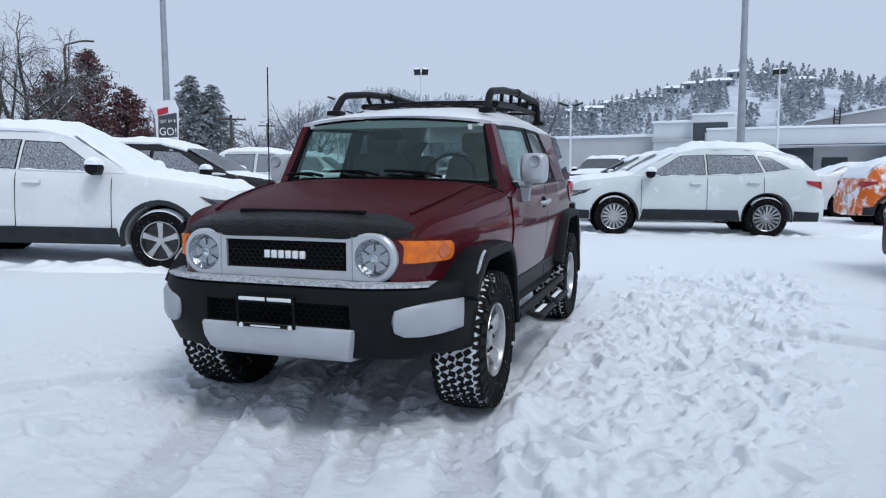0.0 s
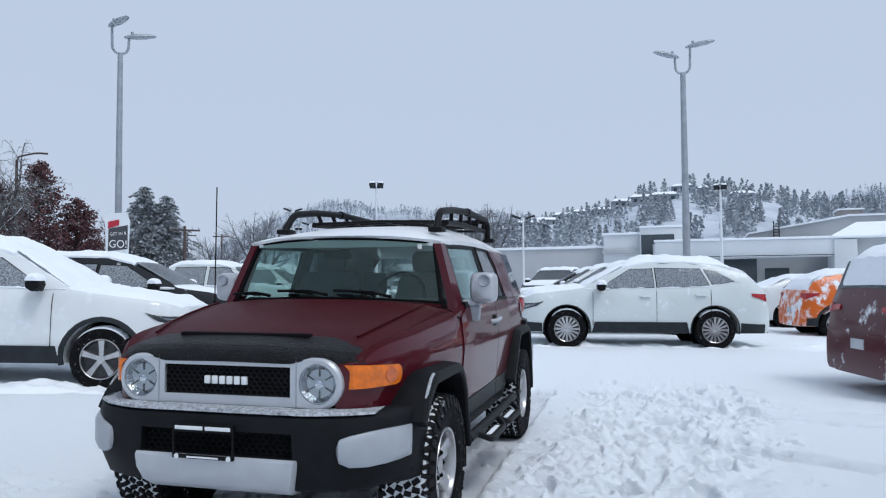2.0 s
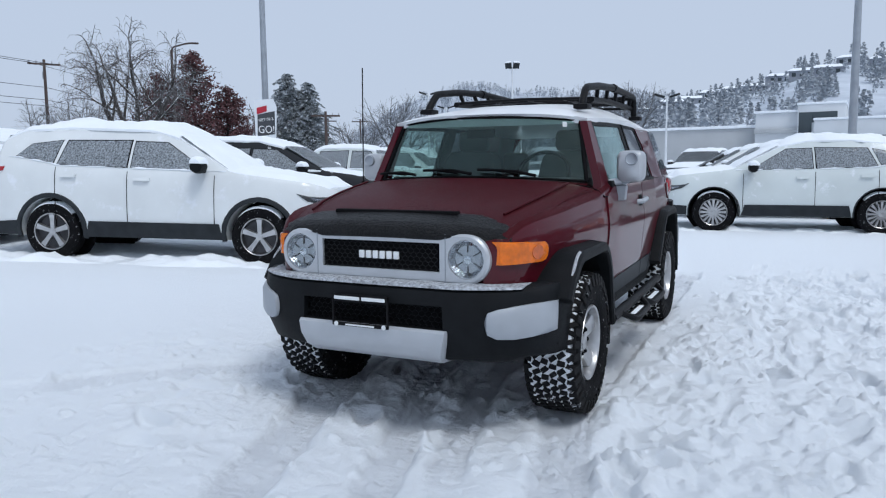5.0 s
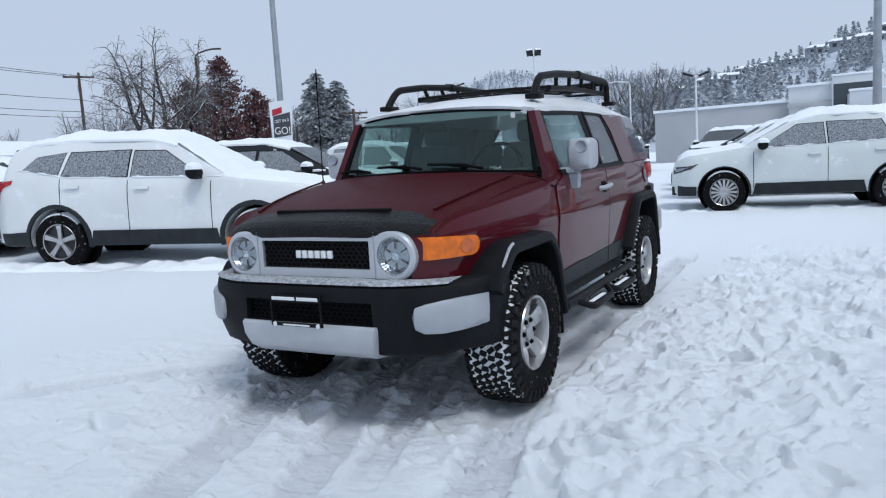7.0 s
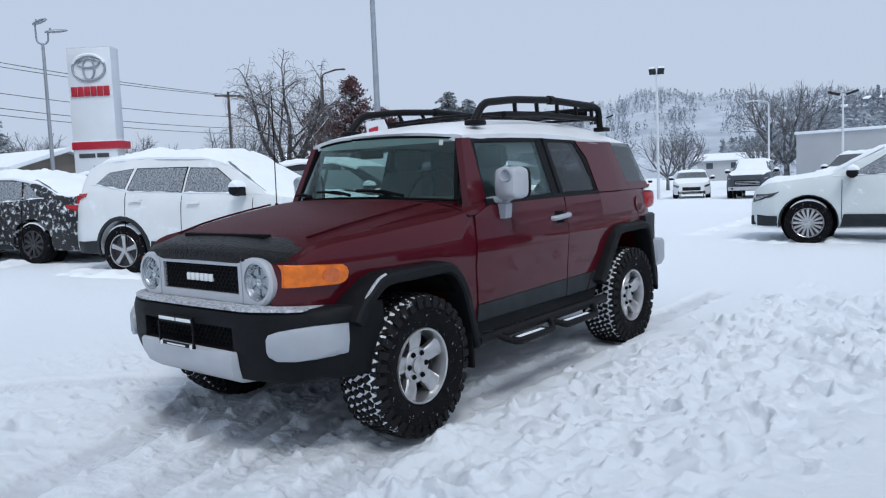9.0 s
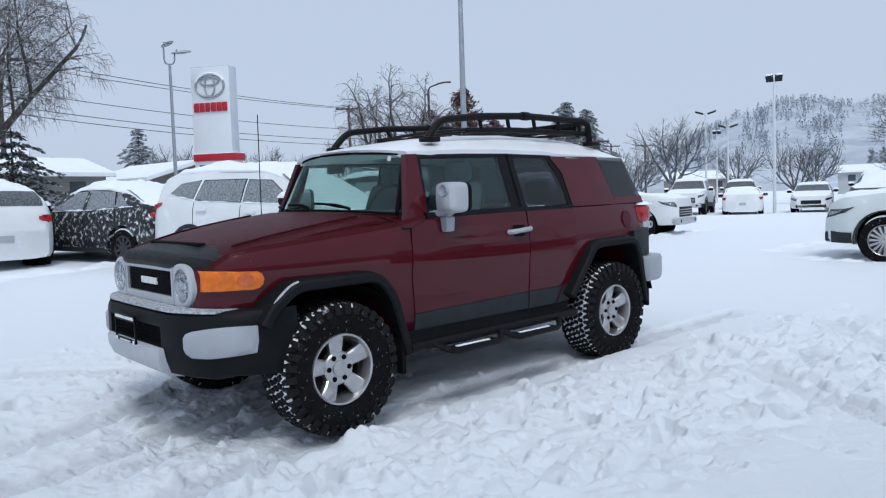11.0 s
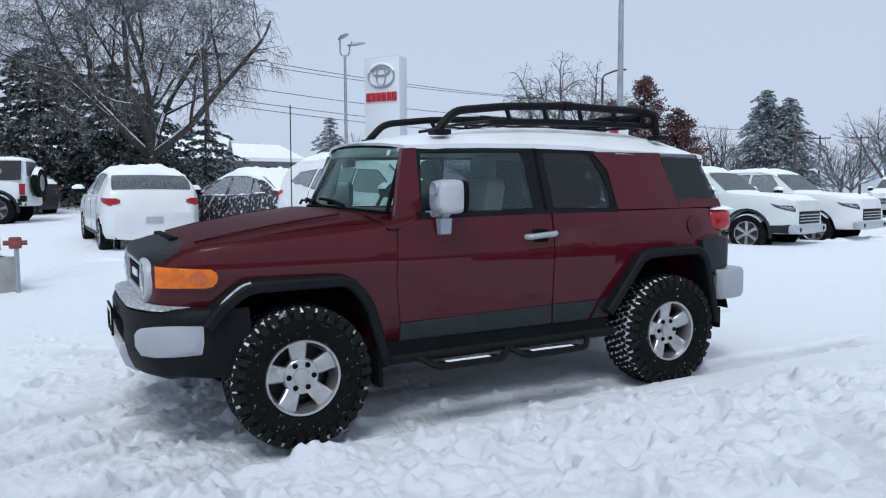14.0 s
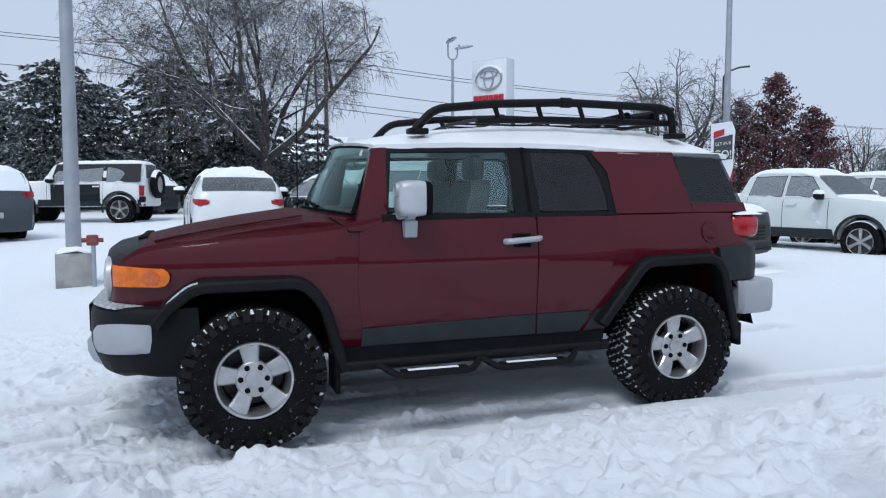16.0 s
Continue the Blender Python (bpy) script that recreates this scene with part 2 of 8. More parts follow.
def span(poly, z):
    """The least and greatest first coordinate of a polygon at a height."""
    hit = []
    for (a, za), (b, zb) in zip(poly, poly[1:] + poly[:1]):
        if min(za, zb) <= z <= max(za, zb):
            hit += [a, b] if abs(za - zb) < 1e-9 else [a + (b - a) * (z - za) / (zb - za)]
    return min(hit), max(hit)


def patch(bm, poly, out, off=0.0, thick=0.02, side=1, nz=10, ny=8):
    """A panel that follows a body side. poly: (along, height); out(along, height): half width there."""
    zs = sorted({z for _, z in poly})
    lo, hi = zs[0], zs[-1]
    lev = sorted({lo + 1e-5, hi - 1e-5} | {z for z in zs[1:-1]} | {lo + (hi - lo) * i / nz for i in range(1, nz)})
    front, back = [], []
    for z in lev:
        a, b = span(poly, z)
        front.append([bm.verts.new((side * (out(a + (b - a) * i / ny, z) + off), a + (b - a) * i / ny, z)) for i in range(ny + 1)])
        back.append([bm.verts.new((side * (out(a + (b - a) * i / ny, z) + off - thick), a + (b - a) * i / ny, z)) for i in range(ny + 1)])
    for r in range(len(lev) - 1):
        for i in range(ny):
            bm.faces.new((front[r][i], front[r][i + 1], front[r + 1][i + 1], front[r + 1][i]))
            bm.faces.new((back[r][i + 1], back[r][i], back[r + 1][i], back[r + 1][i + 1]))
        for i in (0, ny):
            bm.faces.new((front[r][i], front[r + 1][i], back[r + 1][i], back[r][i]))
    for r in (0, len(lev) - 1):
        for i in range(ny):
            bm.faces.new((front[r][i + 1], front[r][i], back[r][i], back[r][i + 1]))


def carve(ob, cutters):
    """Takes the cutters' shapes out of a mesh for good."""
    cut = bpy.data.meshes.new("cut")
    cutters.to_mesh(cut)
    cutters.free()
    cob = new("cut", cut)
    bpy.context.view_layer.update()
    cob.matrix_world = ob.matrix_world
    md = ob.modifiers.new("cut", "BOOLEAN")
    md.operation, md.object, md.solver = "DIFFERENCE", cob, "EXACT"
    bpy.context.view_layer.update()
    done = bpy.data.meshes.new_from_object(ob.evaluated_get(bpy.context.evaluated_depsgraph_get()))
    ob.modifiers.remove(md)
    old = ob.data
    ob.data = done
    bpy.data.meshes.remove(old)
    bpy.data.objects.remove(cob)
    bpy.data.meshes.remove(cut)
    smooth(done)


def lerp_table(table, v):
    if v <= table[0][0]:
        return table[0][1]
    for (a, p), (b, q) in zip(table, table[1:]):
        if v <= b:
            return p + (q - p) * (v - a) / (b - a)
    return table[-1][1]


def nz3(x, y, z, s):
    return noise.noise((x * s, y * s, z * s))


# ---- the snowed-over lot, one sheet out to the horizon ----
def lot(x, y):
    """Height of the paved lot: it climbs gently from the open side and levels out past the first aisle."""
    a = 0.032 - 0.030 * min(max((y - 3) / 10, 0), 1)
    xx, yy = max(min(x, 25.0), -45.0), max(min(y, 11.0), -25.0)
    return 0.0175 * yy + (a if xx < 0.87 else 0.012) * (0.87 - xx)


RUTS = [  # tyre tracks: points, half width, depth, how grey the packed snow is
    ([(0.80, 5.4), (0.80, 1.2), (0.81, 0.0), (0.98, -0.8), (1.20, -1.6), (1.42, -2.3)], 0.15, 0.040, 0.95),
    ([(-0.80, 5.4), (-0.80, 1.2), (-0.76, 0.3), (-0.62, -0.2), (-0.42, -0.9), (-0.22, -1.6), (-0.05, -2.2)], 0.15, 0.045, 0.95),
    ([(-0.28, 3.0), (-0.26, 1.2), (-0.15, 0.15), (0.18, -0.9), (0.40, -1.6), (0.55, -2.1)], 0.115, 0.042, 1.0),
    ([(0.16, 1.6), (0.22, 0.1), (0.47, -0.85), (0.66, -1.5)], 0.10, 0.036, 1.0),
    ([(-0.85, 0.2), (-1.15, -0.15), (-1.52, -0.45), (-1.85, -0.85), (-2.3, -1.5)], 0.15, 0.030, 0.6),
    ([(1.35, 5.45), (2.2, 4.45), (3.0, 3.92), (3.9, 3.75), (6.5, 3.65), (9.5, 3.3)], 0.13, 0.056, 0.6),
    ([(1.75, 3.2), (2.02, 2.93), (2.62, 2.5), (3.45, 2.05), (5.5, 1.15), (8.0, 0.2)], 0.16, 0.075, 0.75),
    ([(1.5, 5.6), (2.4, 4.9), (3.9, 4.45), (6.5, 4.35)], 0.11, 0.032, 0.4),
]


def value_noise(x, y, scale, seed, octaves=1, rough=0.5):
    """Smooth lattice noise of about -1 to 1 for whole arrays of places."""
    out, amp, norm = np.zeros_like(x), 1.0, 0.0
    for o in range(octaves):
        r = np.random.RandomState(seed + 17 * o)
        table = r.uniform(-1, 1, (256, 256))
        c, sn = math.cos(0.6 + o), math.sin(0.6 + o)
        u, v = (x * c - y * sn) * scale + 900.3, (x * sn + y * c) * scale + 700.7
        iu, iv = np.floor(u).astype(int), np.floor(v).astype(int)
        fu, fv = u - iu, v - iv
        fu, fv = fu * fu * (3 - 2 * fu), fv * fv * (3 - 2 * fv)
        i0, i1, j0, j1 = iu % 256, (iu + 1) % 256, iv % 256, (iv + 1) % 256
        out += amp * ((table[i0, j0] * (1 - fu) + table[i1, j0] * fu) * (1 - fv) + (table[i0, j1] * (1 - fu) + table[i1, j1] * fu) * fv)
        norm += amp
        amp *= rough
        scale *= 2.03
    return out / norm


def ramp(v, lo, hi):
    t = np.clip((v - lo) / (hi - lo), 0, 1)
    return t * t * (3 - 2 * t)


def snow_field(x, y):
    """Height of the snow and how packed and grey it is, for arrays of places."""
    xx, yy = np.clip(x, -45.0, 25.0), np.clip(y, -25.0, 11.0)
    slope = np.where(xx < 0.87, 0.032 - 0.030 * np.clip((y - 3) / 10, 0, 1), 0.012)
    h = 0.0175 * yy + slope * (0.87 - xx) + 0.062
    # driven-over lane along the car's side, lower than the loose snow round it
    lane = ramp(x, -1.5, -0.9) * ramp(-(x + 0.05 * value_noise(x, y, 3.0, 15, 2)), -1.45, -1.0) * ramp(y, -1.0, 0.0) * ramp(-y, -6.0, -4.6)
    h -= 0.020 * lane
    near = ramp(x, -9, -7) * ramp(-x, -12, -9) * ramp(y, -7, -5) * ramp(-y, -14, -10)
    h += near * (0.016 * value_noise(x, y, 0.9, 3) + 0.006 * value_noise(x, y, 3.0, 5, 2))
    h += (1 - near) * ((abs(x) < 70) & (abs(y) < 80)) * 0.03 * value_noise(x, y, 0.35, 7, 2)
    wx, wy = x + 0.07 * value_noise(x, y, 4.0, 11, 2), y + 0.07 * value_noise(x, y, 4.0, 13, 2)
    # trampled and churned snow beside, behind and before the car
    w = ramp(wx - 0.10 * wy, 0.75, 1.15) * ramp(-(wx - 0.16 * wy), -3.0, -2.1) * ramp(wy, -2.6, -1.2) * ramp(-wy, -7.0, -4.6)
    w2 = 0.42 * ramp(wx - 0.45 * wy, -1.6, -0.4) * ramp(-(wx - 0.25 * wy), -2.2, -1.2) * ramp(wy, -4.6, -3.2) * ramp(-wy, -0.2, 1.3)
    w3 = 0.4 * ramp(wx, -3.2, -2.0) * ramp(-wx, -1.5, -0.6) * ramp(wy, -3.2, -1.9) * ramp(-wy, -0.9, 0.5)
    w = np.maximum(np.maximum(w, w2), w3)
    deep, packed = np.zeros_like(x), np.zeros_like(x)
    grey = np.zeros_like(x)
    jit = 0.035 * value_noise(x, y, 7.0, 21, 3, 0.6)
    for pts, half, d, g in RUTS:
        run = 0.0
        best = np.full(x.shape, 9.0)
        along, side = np.zeros_like(x), np.zeros_like(x)
        for (ax, ay), (bx, by) in zip(pts, pts[1:]):
            ux, uy = bx - ax, by - ay
            ll = math.hypot(ux, uy)
            t = np.clip(((x - ax) * ux + (y - ay) * uy) / ll**2, 0, 1)
            dx, dy = x - ax - t * ux, y - ay - t * uy
            e = np.hypot(dx, dy)
            sel = e < best
            best = np.where(sel, e, best)
            along = np.where(sel, run + t * ll, along)
            side = np.where(sel, (dx * uy - dy * ux) / ll, side)
            run += ll
        e = best + jit
        fade = ramp(along, 0.0, 0.5) * ramp(run - along, 0.0, 0.6)
        k = ramp(-e, -half * 1.15, -half * 0.72) * fade
        berm = np.clip(1 - abs(e - half * 1.5) / (half * 0.5), 0, 1) * fade * (0.6 + 0.6 * value_noise(x, y, 9.0, 31, 2))
        deep = np.maximum(deep, d * k) - 0.45 * d * berm * (1 - packed)
        # lug marks: slanted bars on both halves of the track
        bars = np.sin(along * 118 + abs(side) * 70) * np.sin(side * 62 + 0.9)
        clear = ramp(value_noise(x, y, 2.2, 41, 2), -0.45, 0.25)
        h += 0.0085 * min(1.0, d / 0.04) * k * bars * clear
        packed = np.maximum(packed, k)
        grey = np.maximum(grey, k * g)
    n1 = value_noise(wx, wy, 3.2, 51, 3, 0.55)
    n2 = value_noise(wx, wy, 8.0, 61, 3, 0.6)
    ridged = 1 - 2.2 * abs(value_noise(wx, wy, 5.0, 71, 2, 0.5))
    loose = w * (1 - 0.85 * packed)
    h += loose * (0.034 * n1 + 0.042 * n2 + 0.028 * ridged - 0.022)
    h += 0.35 * packed * w * 0.012 * n2
    h -= deep
    for wy_, top_ in ((0.0, 0.055), (2.69, 0.02)):
        h += top_ * np.exp(-((x - 1.07 - 0.05 * n2) / 0.10) ** 2 - ((y - wy_) / 0.34) ** 2)
    under = ramp(x, -0.95, -0.7) * ramp(-x, -0.95, -0.7) * ramp(y, -0.9, -0.3) * ramp(-y, -3.4, -2.9)
    h -= 0.012 * under * (1 - packed)
    h += 0.02 * under * (1 - packed) * n2
    # Snow under the car is greyed for its shade and thin slush; trampled hollows too.
    grey = np.maximum(grey, np.maximum(0.12 * under, 0.16 * w * ramp(-n2, -0.1, 0.5)))
    return h, grey, w, packed


def stamp(xs, ys, hs, w, packed):
    """Boot prints pressed into the trampled snow and loose clods thrown about it."""
    rnd = np.random.RandomState(8)

    def window(cx, cy, r):
        i0, i1 = np.searchsorted(xs, (cx - r, cx + r))
        j0, j1 = np.searchsorted(ys, (cy - r, cy + r))
        return slice(j0, j1), slice(i0, i1)

    for _ in range(430):
        cx, cy, a = rnd.uniform(-2.4, 3.9), rnd.uniform(-3.6, 5.8), rnd.uniform(0, 6.28)
        deep, pick = rnd.uniform(0.03, 0.065), rnd.uniform()
        j, i = window(cx, cy, 0.32)
        if hs[j, i].size == 0:
            continue
        if pick > w[j, i].mean() * 0.95:
            continue
        gx, gy = np.meshgrid(xs[i], ys[j])
        u, v = (gx - cx) * math.cos(a) + (gy - cy) * math.sin(a), -(gx - cx) * math.sin(a) + (gy - cy) * math.cos(a)
        v = v * (1 + 0.35 * np.sin(u * 9))
        q = np.sqrt((u / 0.155) ** 2 + (v / 0.062) ** 2) + 0.16 * value_noise(gx, gy, 14, 91)
        press = ramp(-q, -1.15, -0.7)
        rim = np.exp(-((q - 1.35) / 0.22) ** 2)
        keep = 1 - 0.85 * packed[j, i]
        hs[j, i] += keep * (-deep * press + 0.3 * deep * rim)
    for _ in range(11000):
        cx, cy = rnd.uniform(-2.8, 4.0), rnd.uniform(-3.8, 6.0)
        r = 0.011 + 0.034 * rnd.uniform() ** 3.2
        pick, tall = rnd.uniform(), rnd.uniform(0.45, 0.9)
        j, i = window(cx, cy, r * 1.6)
        if hs[j, i].size == 0 or pick > max(w[j, i].max(), 0.45 * packed[j, i].max()):
            continue
        gx, gy = np.meshgrid(xs[i], ys[j])
        q = np.hypot(gx - cx, (gy - cy) * 1.15) / r + 0.3 * value_noise(gx, gy, 30, 95)
        hs[j, i] += r * tall * np.sqrt(np.clip(1 - q * q, 0, 1))


def axis_steps(lo, hi, fine, far_lo, far_hi, grow):
    mid = [lo + (hi - lo) * i / round((hi - lo) / fine) for i in range(round((hi - lo) / fine) + 1)]
    a, s, left = lo, fine, []
    while a > far_lo:
        s *= grow
        a -= s
        left.append(a)
    a, s, right = hi, fine, []
    while a < far_hi:
        s *= grow
        a += s
        right.append(a)
    return left[::-1] + mid + right


gxs = axis_steps(-2.4, 3.1, 0.0145, -1500, 1500, 1.085)
gys = axis_steps(-2.2, 4.7, 0.0145, -1500, 1500, 1.085)
grid_x, grid_y = np.meshgrid(np.array(gxs), np.array(gys))
snow_z, packs, loose_w, packed_w = snow_field(grid_x, grid_y)
stamp(np.array(gxs), np.array(gys), snow_z, loose_w, packed_w)
verts = np.stack([grid_x, grid_y, snow_z], axis=-1).reshape(-1, 3).tolist()
packs = packs.ravel().tolist()
nx = len(gxs)
faces = [(j * nx + i, j * nx + i + 1, (j + 1) * nx + i + 1, (j + 1) * nx + i) for j in range(len(gys) - 1) for i in range(nx - 1)]
me = bpy.data.meshes.new("ground")
me.from_pydata(verts, [], faces)
att = me.attributes.new("packed", "FLOAT", "POINT")
att.data.foreach_set("value", packs)
me.polygons.foreach_set("use_smooth", [True] * len(me.polygons))

M_GROUND = bpy.data.materials.new("lot_snow")
M_GROUND.use_nodes = True
gn, gl_ = M_GROUND.node_tree.nodes, M_GROUND.node_tree.links
gb = gn["Principled BSDF"]
gb.inputs["Roughness"].default_value = 0.7
gb.inputs["Specular IOR Level"].default_value = 0.25
gtc = gn.new("ShaderNodeTexCoord")
gat = gn.new("ShaderNodeAttribute")
gat.attribute_name = "packed"
gnz = gn.new("ShaderNodeTexNoise")
gnz.inputs["Scale"].default_value, gnz.inputs["Detail"].default_value = 5.0, 8
gl_.new(gtc.outputs["Object"], gnz.inputs["Vector"])
gmul = gn.new("ShaderNodeMath")
gmul.operation = "MULTIPLY"
gl_.new(gat.outputs["Fac"], gmul.inputs[0])
gl_.new(gnz.outputs["Fac"], gmul.inputs[1])
gmr = gn.new("ShaderNodeMapRange")
gmr.inputs["From Min"].default_value, gmr.inputs["From Max"].default_value = 0.10, 0.55
gl_.new(gmul.outputs["Value"], gmr.inputs["Value"])
gmx = gn.new("ShaderNodeMix")
gmx.data_type = "RGBA"
gmx.inputs["A"].default_value = (0.86, 0.905, 0.955, 1)
gmx.inputs["B"].default_value = (0.70, 0.735, 0.785, 1)
gl_.new(gmr.outputs["Result"], gmx.inputs["Factor"])
gl_.new(gmx.outputs["Result"], gb.inputs["Base Color"])
gn2 = gn.new("ShaderNodeTexNoise")
gn2.inputs["Scale"].default_value, gn2.inputs["Detail"].default_value = 26.0, 10
gn2.inputs["Roughness"].default_value = 0.74
gl_.new(gtc.outputs["Object"], gn2.inputs["Vector"])
gbp = gn.new("ShaderNodeBump")
gbp.inputs["Strength"].default_value, gbp.inputs["Distance"].default_value = 0.85, 0.032
gl_.new(gn2.outputs["Fac"], gbp.inputs["Height"])
gl_.new(gbp.outputs["Normal"], gb.inputs["Normal"])
me.materials.append(M_GROUND)
tagged(new("ground", me), "snow-covered parking lot with tyre tracks and trampled patches", "ground", kind="structure")


# ---- the burgundy off-roader ----
# Its own frame: x to its left side, y to its rear, z up; origin on the ground under the front axle.
BODY_Z = [(0.44, 0.825), (0.56, 0.858), (0.75, 0.874), (0.88, 0.882), (0.97, 0.890), (1.01, 0.892), (1.05, 0.888), (1.10, 0.881), (1.22, 0.868), (1.30, 0.852)]
BODY_Y = [(-0.74, -0.31), (-0.72, -0.26), (-0.69, -0.225), (-0.64, -0.185), (-0.55, -0.14), (-0.43, -0.105), (-0.2, -0.058), (0.3, -0.018), (0.8, 0.0), (2.7, 0.0), (3.0, -0.015), (3.2, -0.05), (3.28, -0.09)]


def side_x(y, z):
    """Half width of the lower body."""
    return lerp_table(BODY_Z, z) + lerp_table(BODY_Y, y)


def house_x(y, z):
    """Half width of the glasshouse, which leans in towards the roof."""
    front = max(0.0, 0.9 - y) * 0.07
    back = max(0.0, y - 2.6) * 0.06
    return 0.842 - (z - 1.29) * 0.34 - front - back


def hood_z(y):
    return lerp_table([(-0.74, 1.045), (-0.72, 1.085), (-0.69, 1.105), (-0.6, 1.13), (-0.5, 1.155), (-0.32, 1.195), (0.0, 1.25), (0.19, 1.275), (0.34, 1.295), (0.5, 1.285), (0.62, 1.28)], y)


def tread_wheel(name, parent, x, y, z, side, turn=0.0):
    """An all-terrain tyre on a five-spoke alloy rim, its outer face towards +x times side."""
    hub = pose(x, y, z, 0, 0, turn) @ Matrix.Scale(side, 4, (1, 0, 0))
    wheel = new(name)
    wheel.parent = parent
    tagged(wheel, "snow-packed all-terrain wheel with five-spoke alloy rim")
    R, W = 0.398, 0.135
    bm = bmesh.new()
    prof = [(-W + 0.02, 0.205), (-W, 0.25), (-W - 0.012, 0.31), (-W, 0.35), (-W + 0.02, R - 0.022), (-W + 0.05, R - 0.017), (0, R - 0.014), (W - 0.05, R - 0.017), (W - 0.02, R - 0.022), (W, 0.35), (W + 0.012, 0.31), (W, 0.25), (W - 0.02, 0.205)]
    lathe(bm, prof, 56, "x", hub, close=True)
    ty = part("tyre", bm, M_TYRE, wheel)
    bm = bmesh.new()
    lathe(bm, [(-0.125, 0.366), (-0.112, R - 0.010), (0.112, R - 0.010), (0.125, 0.366)], 56, "x", hub, close=True)
    part("tread_groove", bm, M_TREADBASE, ty, "grooves packed with snow")
    bm = bmesh.new()
    rng = random.Random(7)
    rows = ((-0.114, 0.054, 0.0), (-0.068, 0.046, 0.5), (-0.023, 0.042, 0.15), (0.023, 0.042, 0.7), (0.068, 0.046, 0.25), (0.114, 0.054, 0.6))
    count = 54
    for cx, wx, ph in rows:
        for k in range(count):
            a = 2 * math.pi * (k + ph) / count
            arc = R * 2 * math.pi / count * rng.uniform(0.66, 0.84)
            edge = abs(cx) > 0.1
            skew = (0.42 if (k % 2) else -0.42) + rng.uniform(-0.2, 0.2)
            m = hub @ Matrix.Rotation(a, 4, "X") @ pose(cx, 0, R - (0.03 if edge else 0.02), 0, (18 if edge else 0) * (1 if cx > 0 else -1), math.degrees(skew))
            vs = [Vector((sx * wx / 2 * (1 if sz < 0 else 0.9), sy * arc / 2 * (1 if sz < 0 else 0.85), 0.022 * (sz + 1) / 2)) for sz in (-1, 1) for sx, sy in ((-1, -1), (1, -0.7), (0.8, 1), (-1, 0.75))]
            vs = [bm.verts.new(m @ v) for v in vs]
            for q in ((4, 5, 6, 7), (0, 1, 5, 4), (1, 2, 6, 5), (2, 3, 7, 6), (3, 0, 4, 7)):
                bm.faces.new([vs[i] for i in q])
    tagged(part("tread", bm, M_BLOCK, ty, "raised rubber tread", flat=True), kind="stuff")
    for s in (-1, 1):
        bm = bmesh.new()
        for k in range(34):
            a = 2 * math.pi * (k + 0.5) / 34
            m = hub @ Matrix.Rotation(a, 4, "X") @ pose(s * (W - 0.004), 0, 0.357, 0, s * 80, 0)
            box(bm, -0.032, 0.032, -0.019, 0.019, 0, 0.014, m=m)
        tagged(part("shoulder_tread", bm, M_BLOCK, ty, "rubber shoulder lugs", flat=True), kind="stuff")
    # rim
    hub = hub @ Matrix.Diagonal((1, 0.88, 0.88, 1))
    bm = bmesh.new()
    lathe(bm, [(-0.11, 0.225), (0.085, 0.228), (0.118, 0.243), (0.128, 0.238), (0.124, 0.226), (0.09, 0.214), (-0.10, 0.205)], 48, "x", hub, close=True)
    rim = part("rim", bm, M_ALLOY, wheel)
    bm = bmesh.new()
    lathe(bm, [(-0.09, 0.01), (-0.09, 0.206), (0.02, 0.21), (0.02, 0.2), (-0.04, 0.19), (-0.05, 0.01)], 32, "x", hub)
    part("barrel", bm, M_DARKALLOY, rim)
    for k in range(5):
        bm = bmesh.new()
        a = 2 * math.pi * (k + 0.1) / 5
        pts = []
        for d, w, xo in ((0.09, 0.046, 0.07), (0.14, 0.052, 0.088), (0.2, 0.060, 0.098), (0.218, 0.064, 0.102)):
            pts.append([(xo - 0.04, -w, d), (xo - 0.008, -w, d), (xo, -w * 0.8, d), (xo, w * 0.8, d), (xo - 0.008, w, d), (xo - 0.04, w, d)])
        m = hub @ Matrix.Rotation(a, 4, "X")
        loft(bm, [[m @ Vector(p) for p in r] for r in pts])
        part("spoke", bm, M_ALLOY, rim)
    bm = bmesh.new()
    lathe(bm, [(0.03, 0.118), (0.072, 0.116), (0.08, 0.106), (0.08, 0.054), (0.09, 0.052), (0.094, 0.042), (0.094, 0.001)], 28, "x", hub)
    part("hub_cap", bm, M_ALLOY, rim)
    for k in range(6):
        bm = bmesh.new()
        a = 2 * math.pi * k / 6
        lathe(bm, [(0.06, 0.018), (0.084, 0.018), (0.084, 0.012), (0.094, 0.010), (0.094, 0.001)], 10, "x", hub @ pose(0, 0.081 * math.cos(a), 0.081 * math.sin(a)))
        part("lug_nut", bm, M_BLACK, rim)
    return wheel


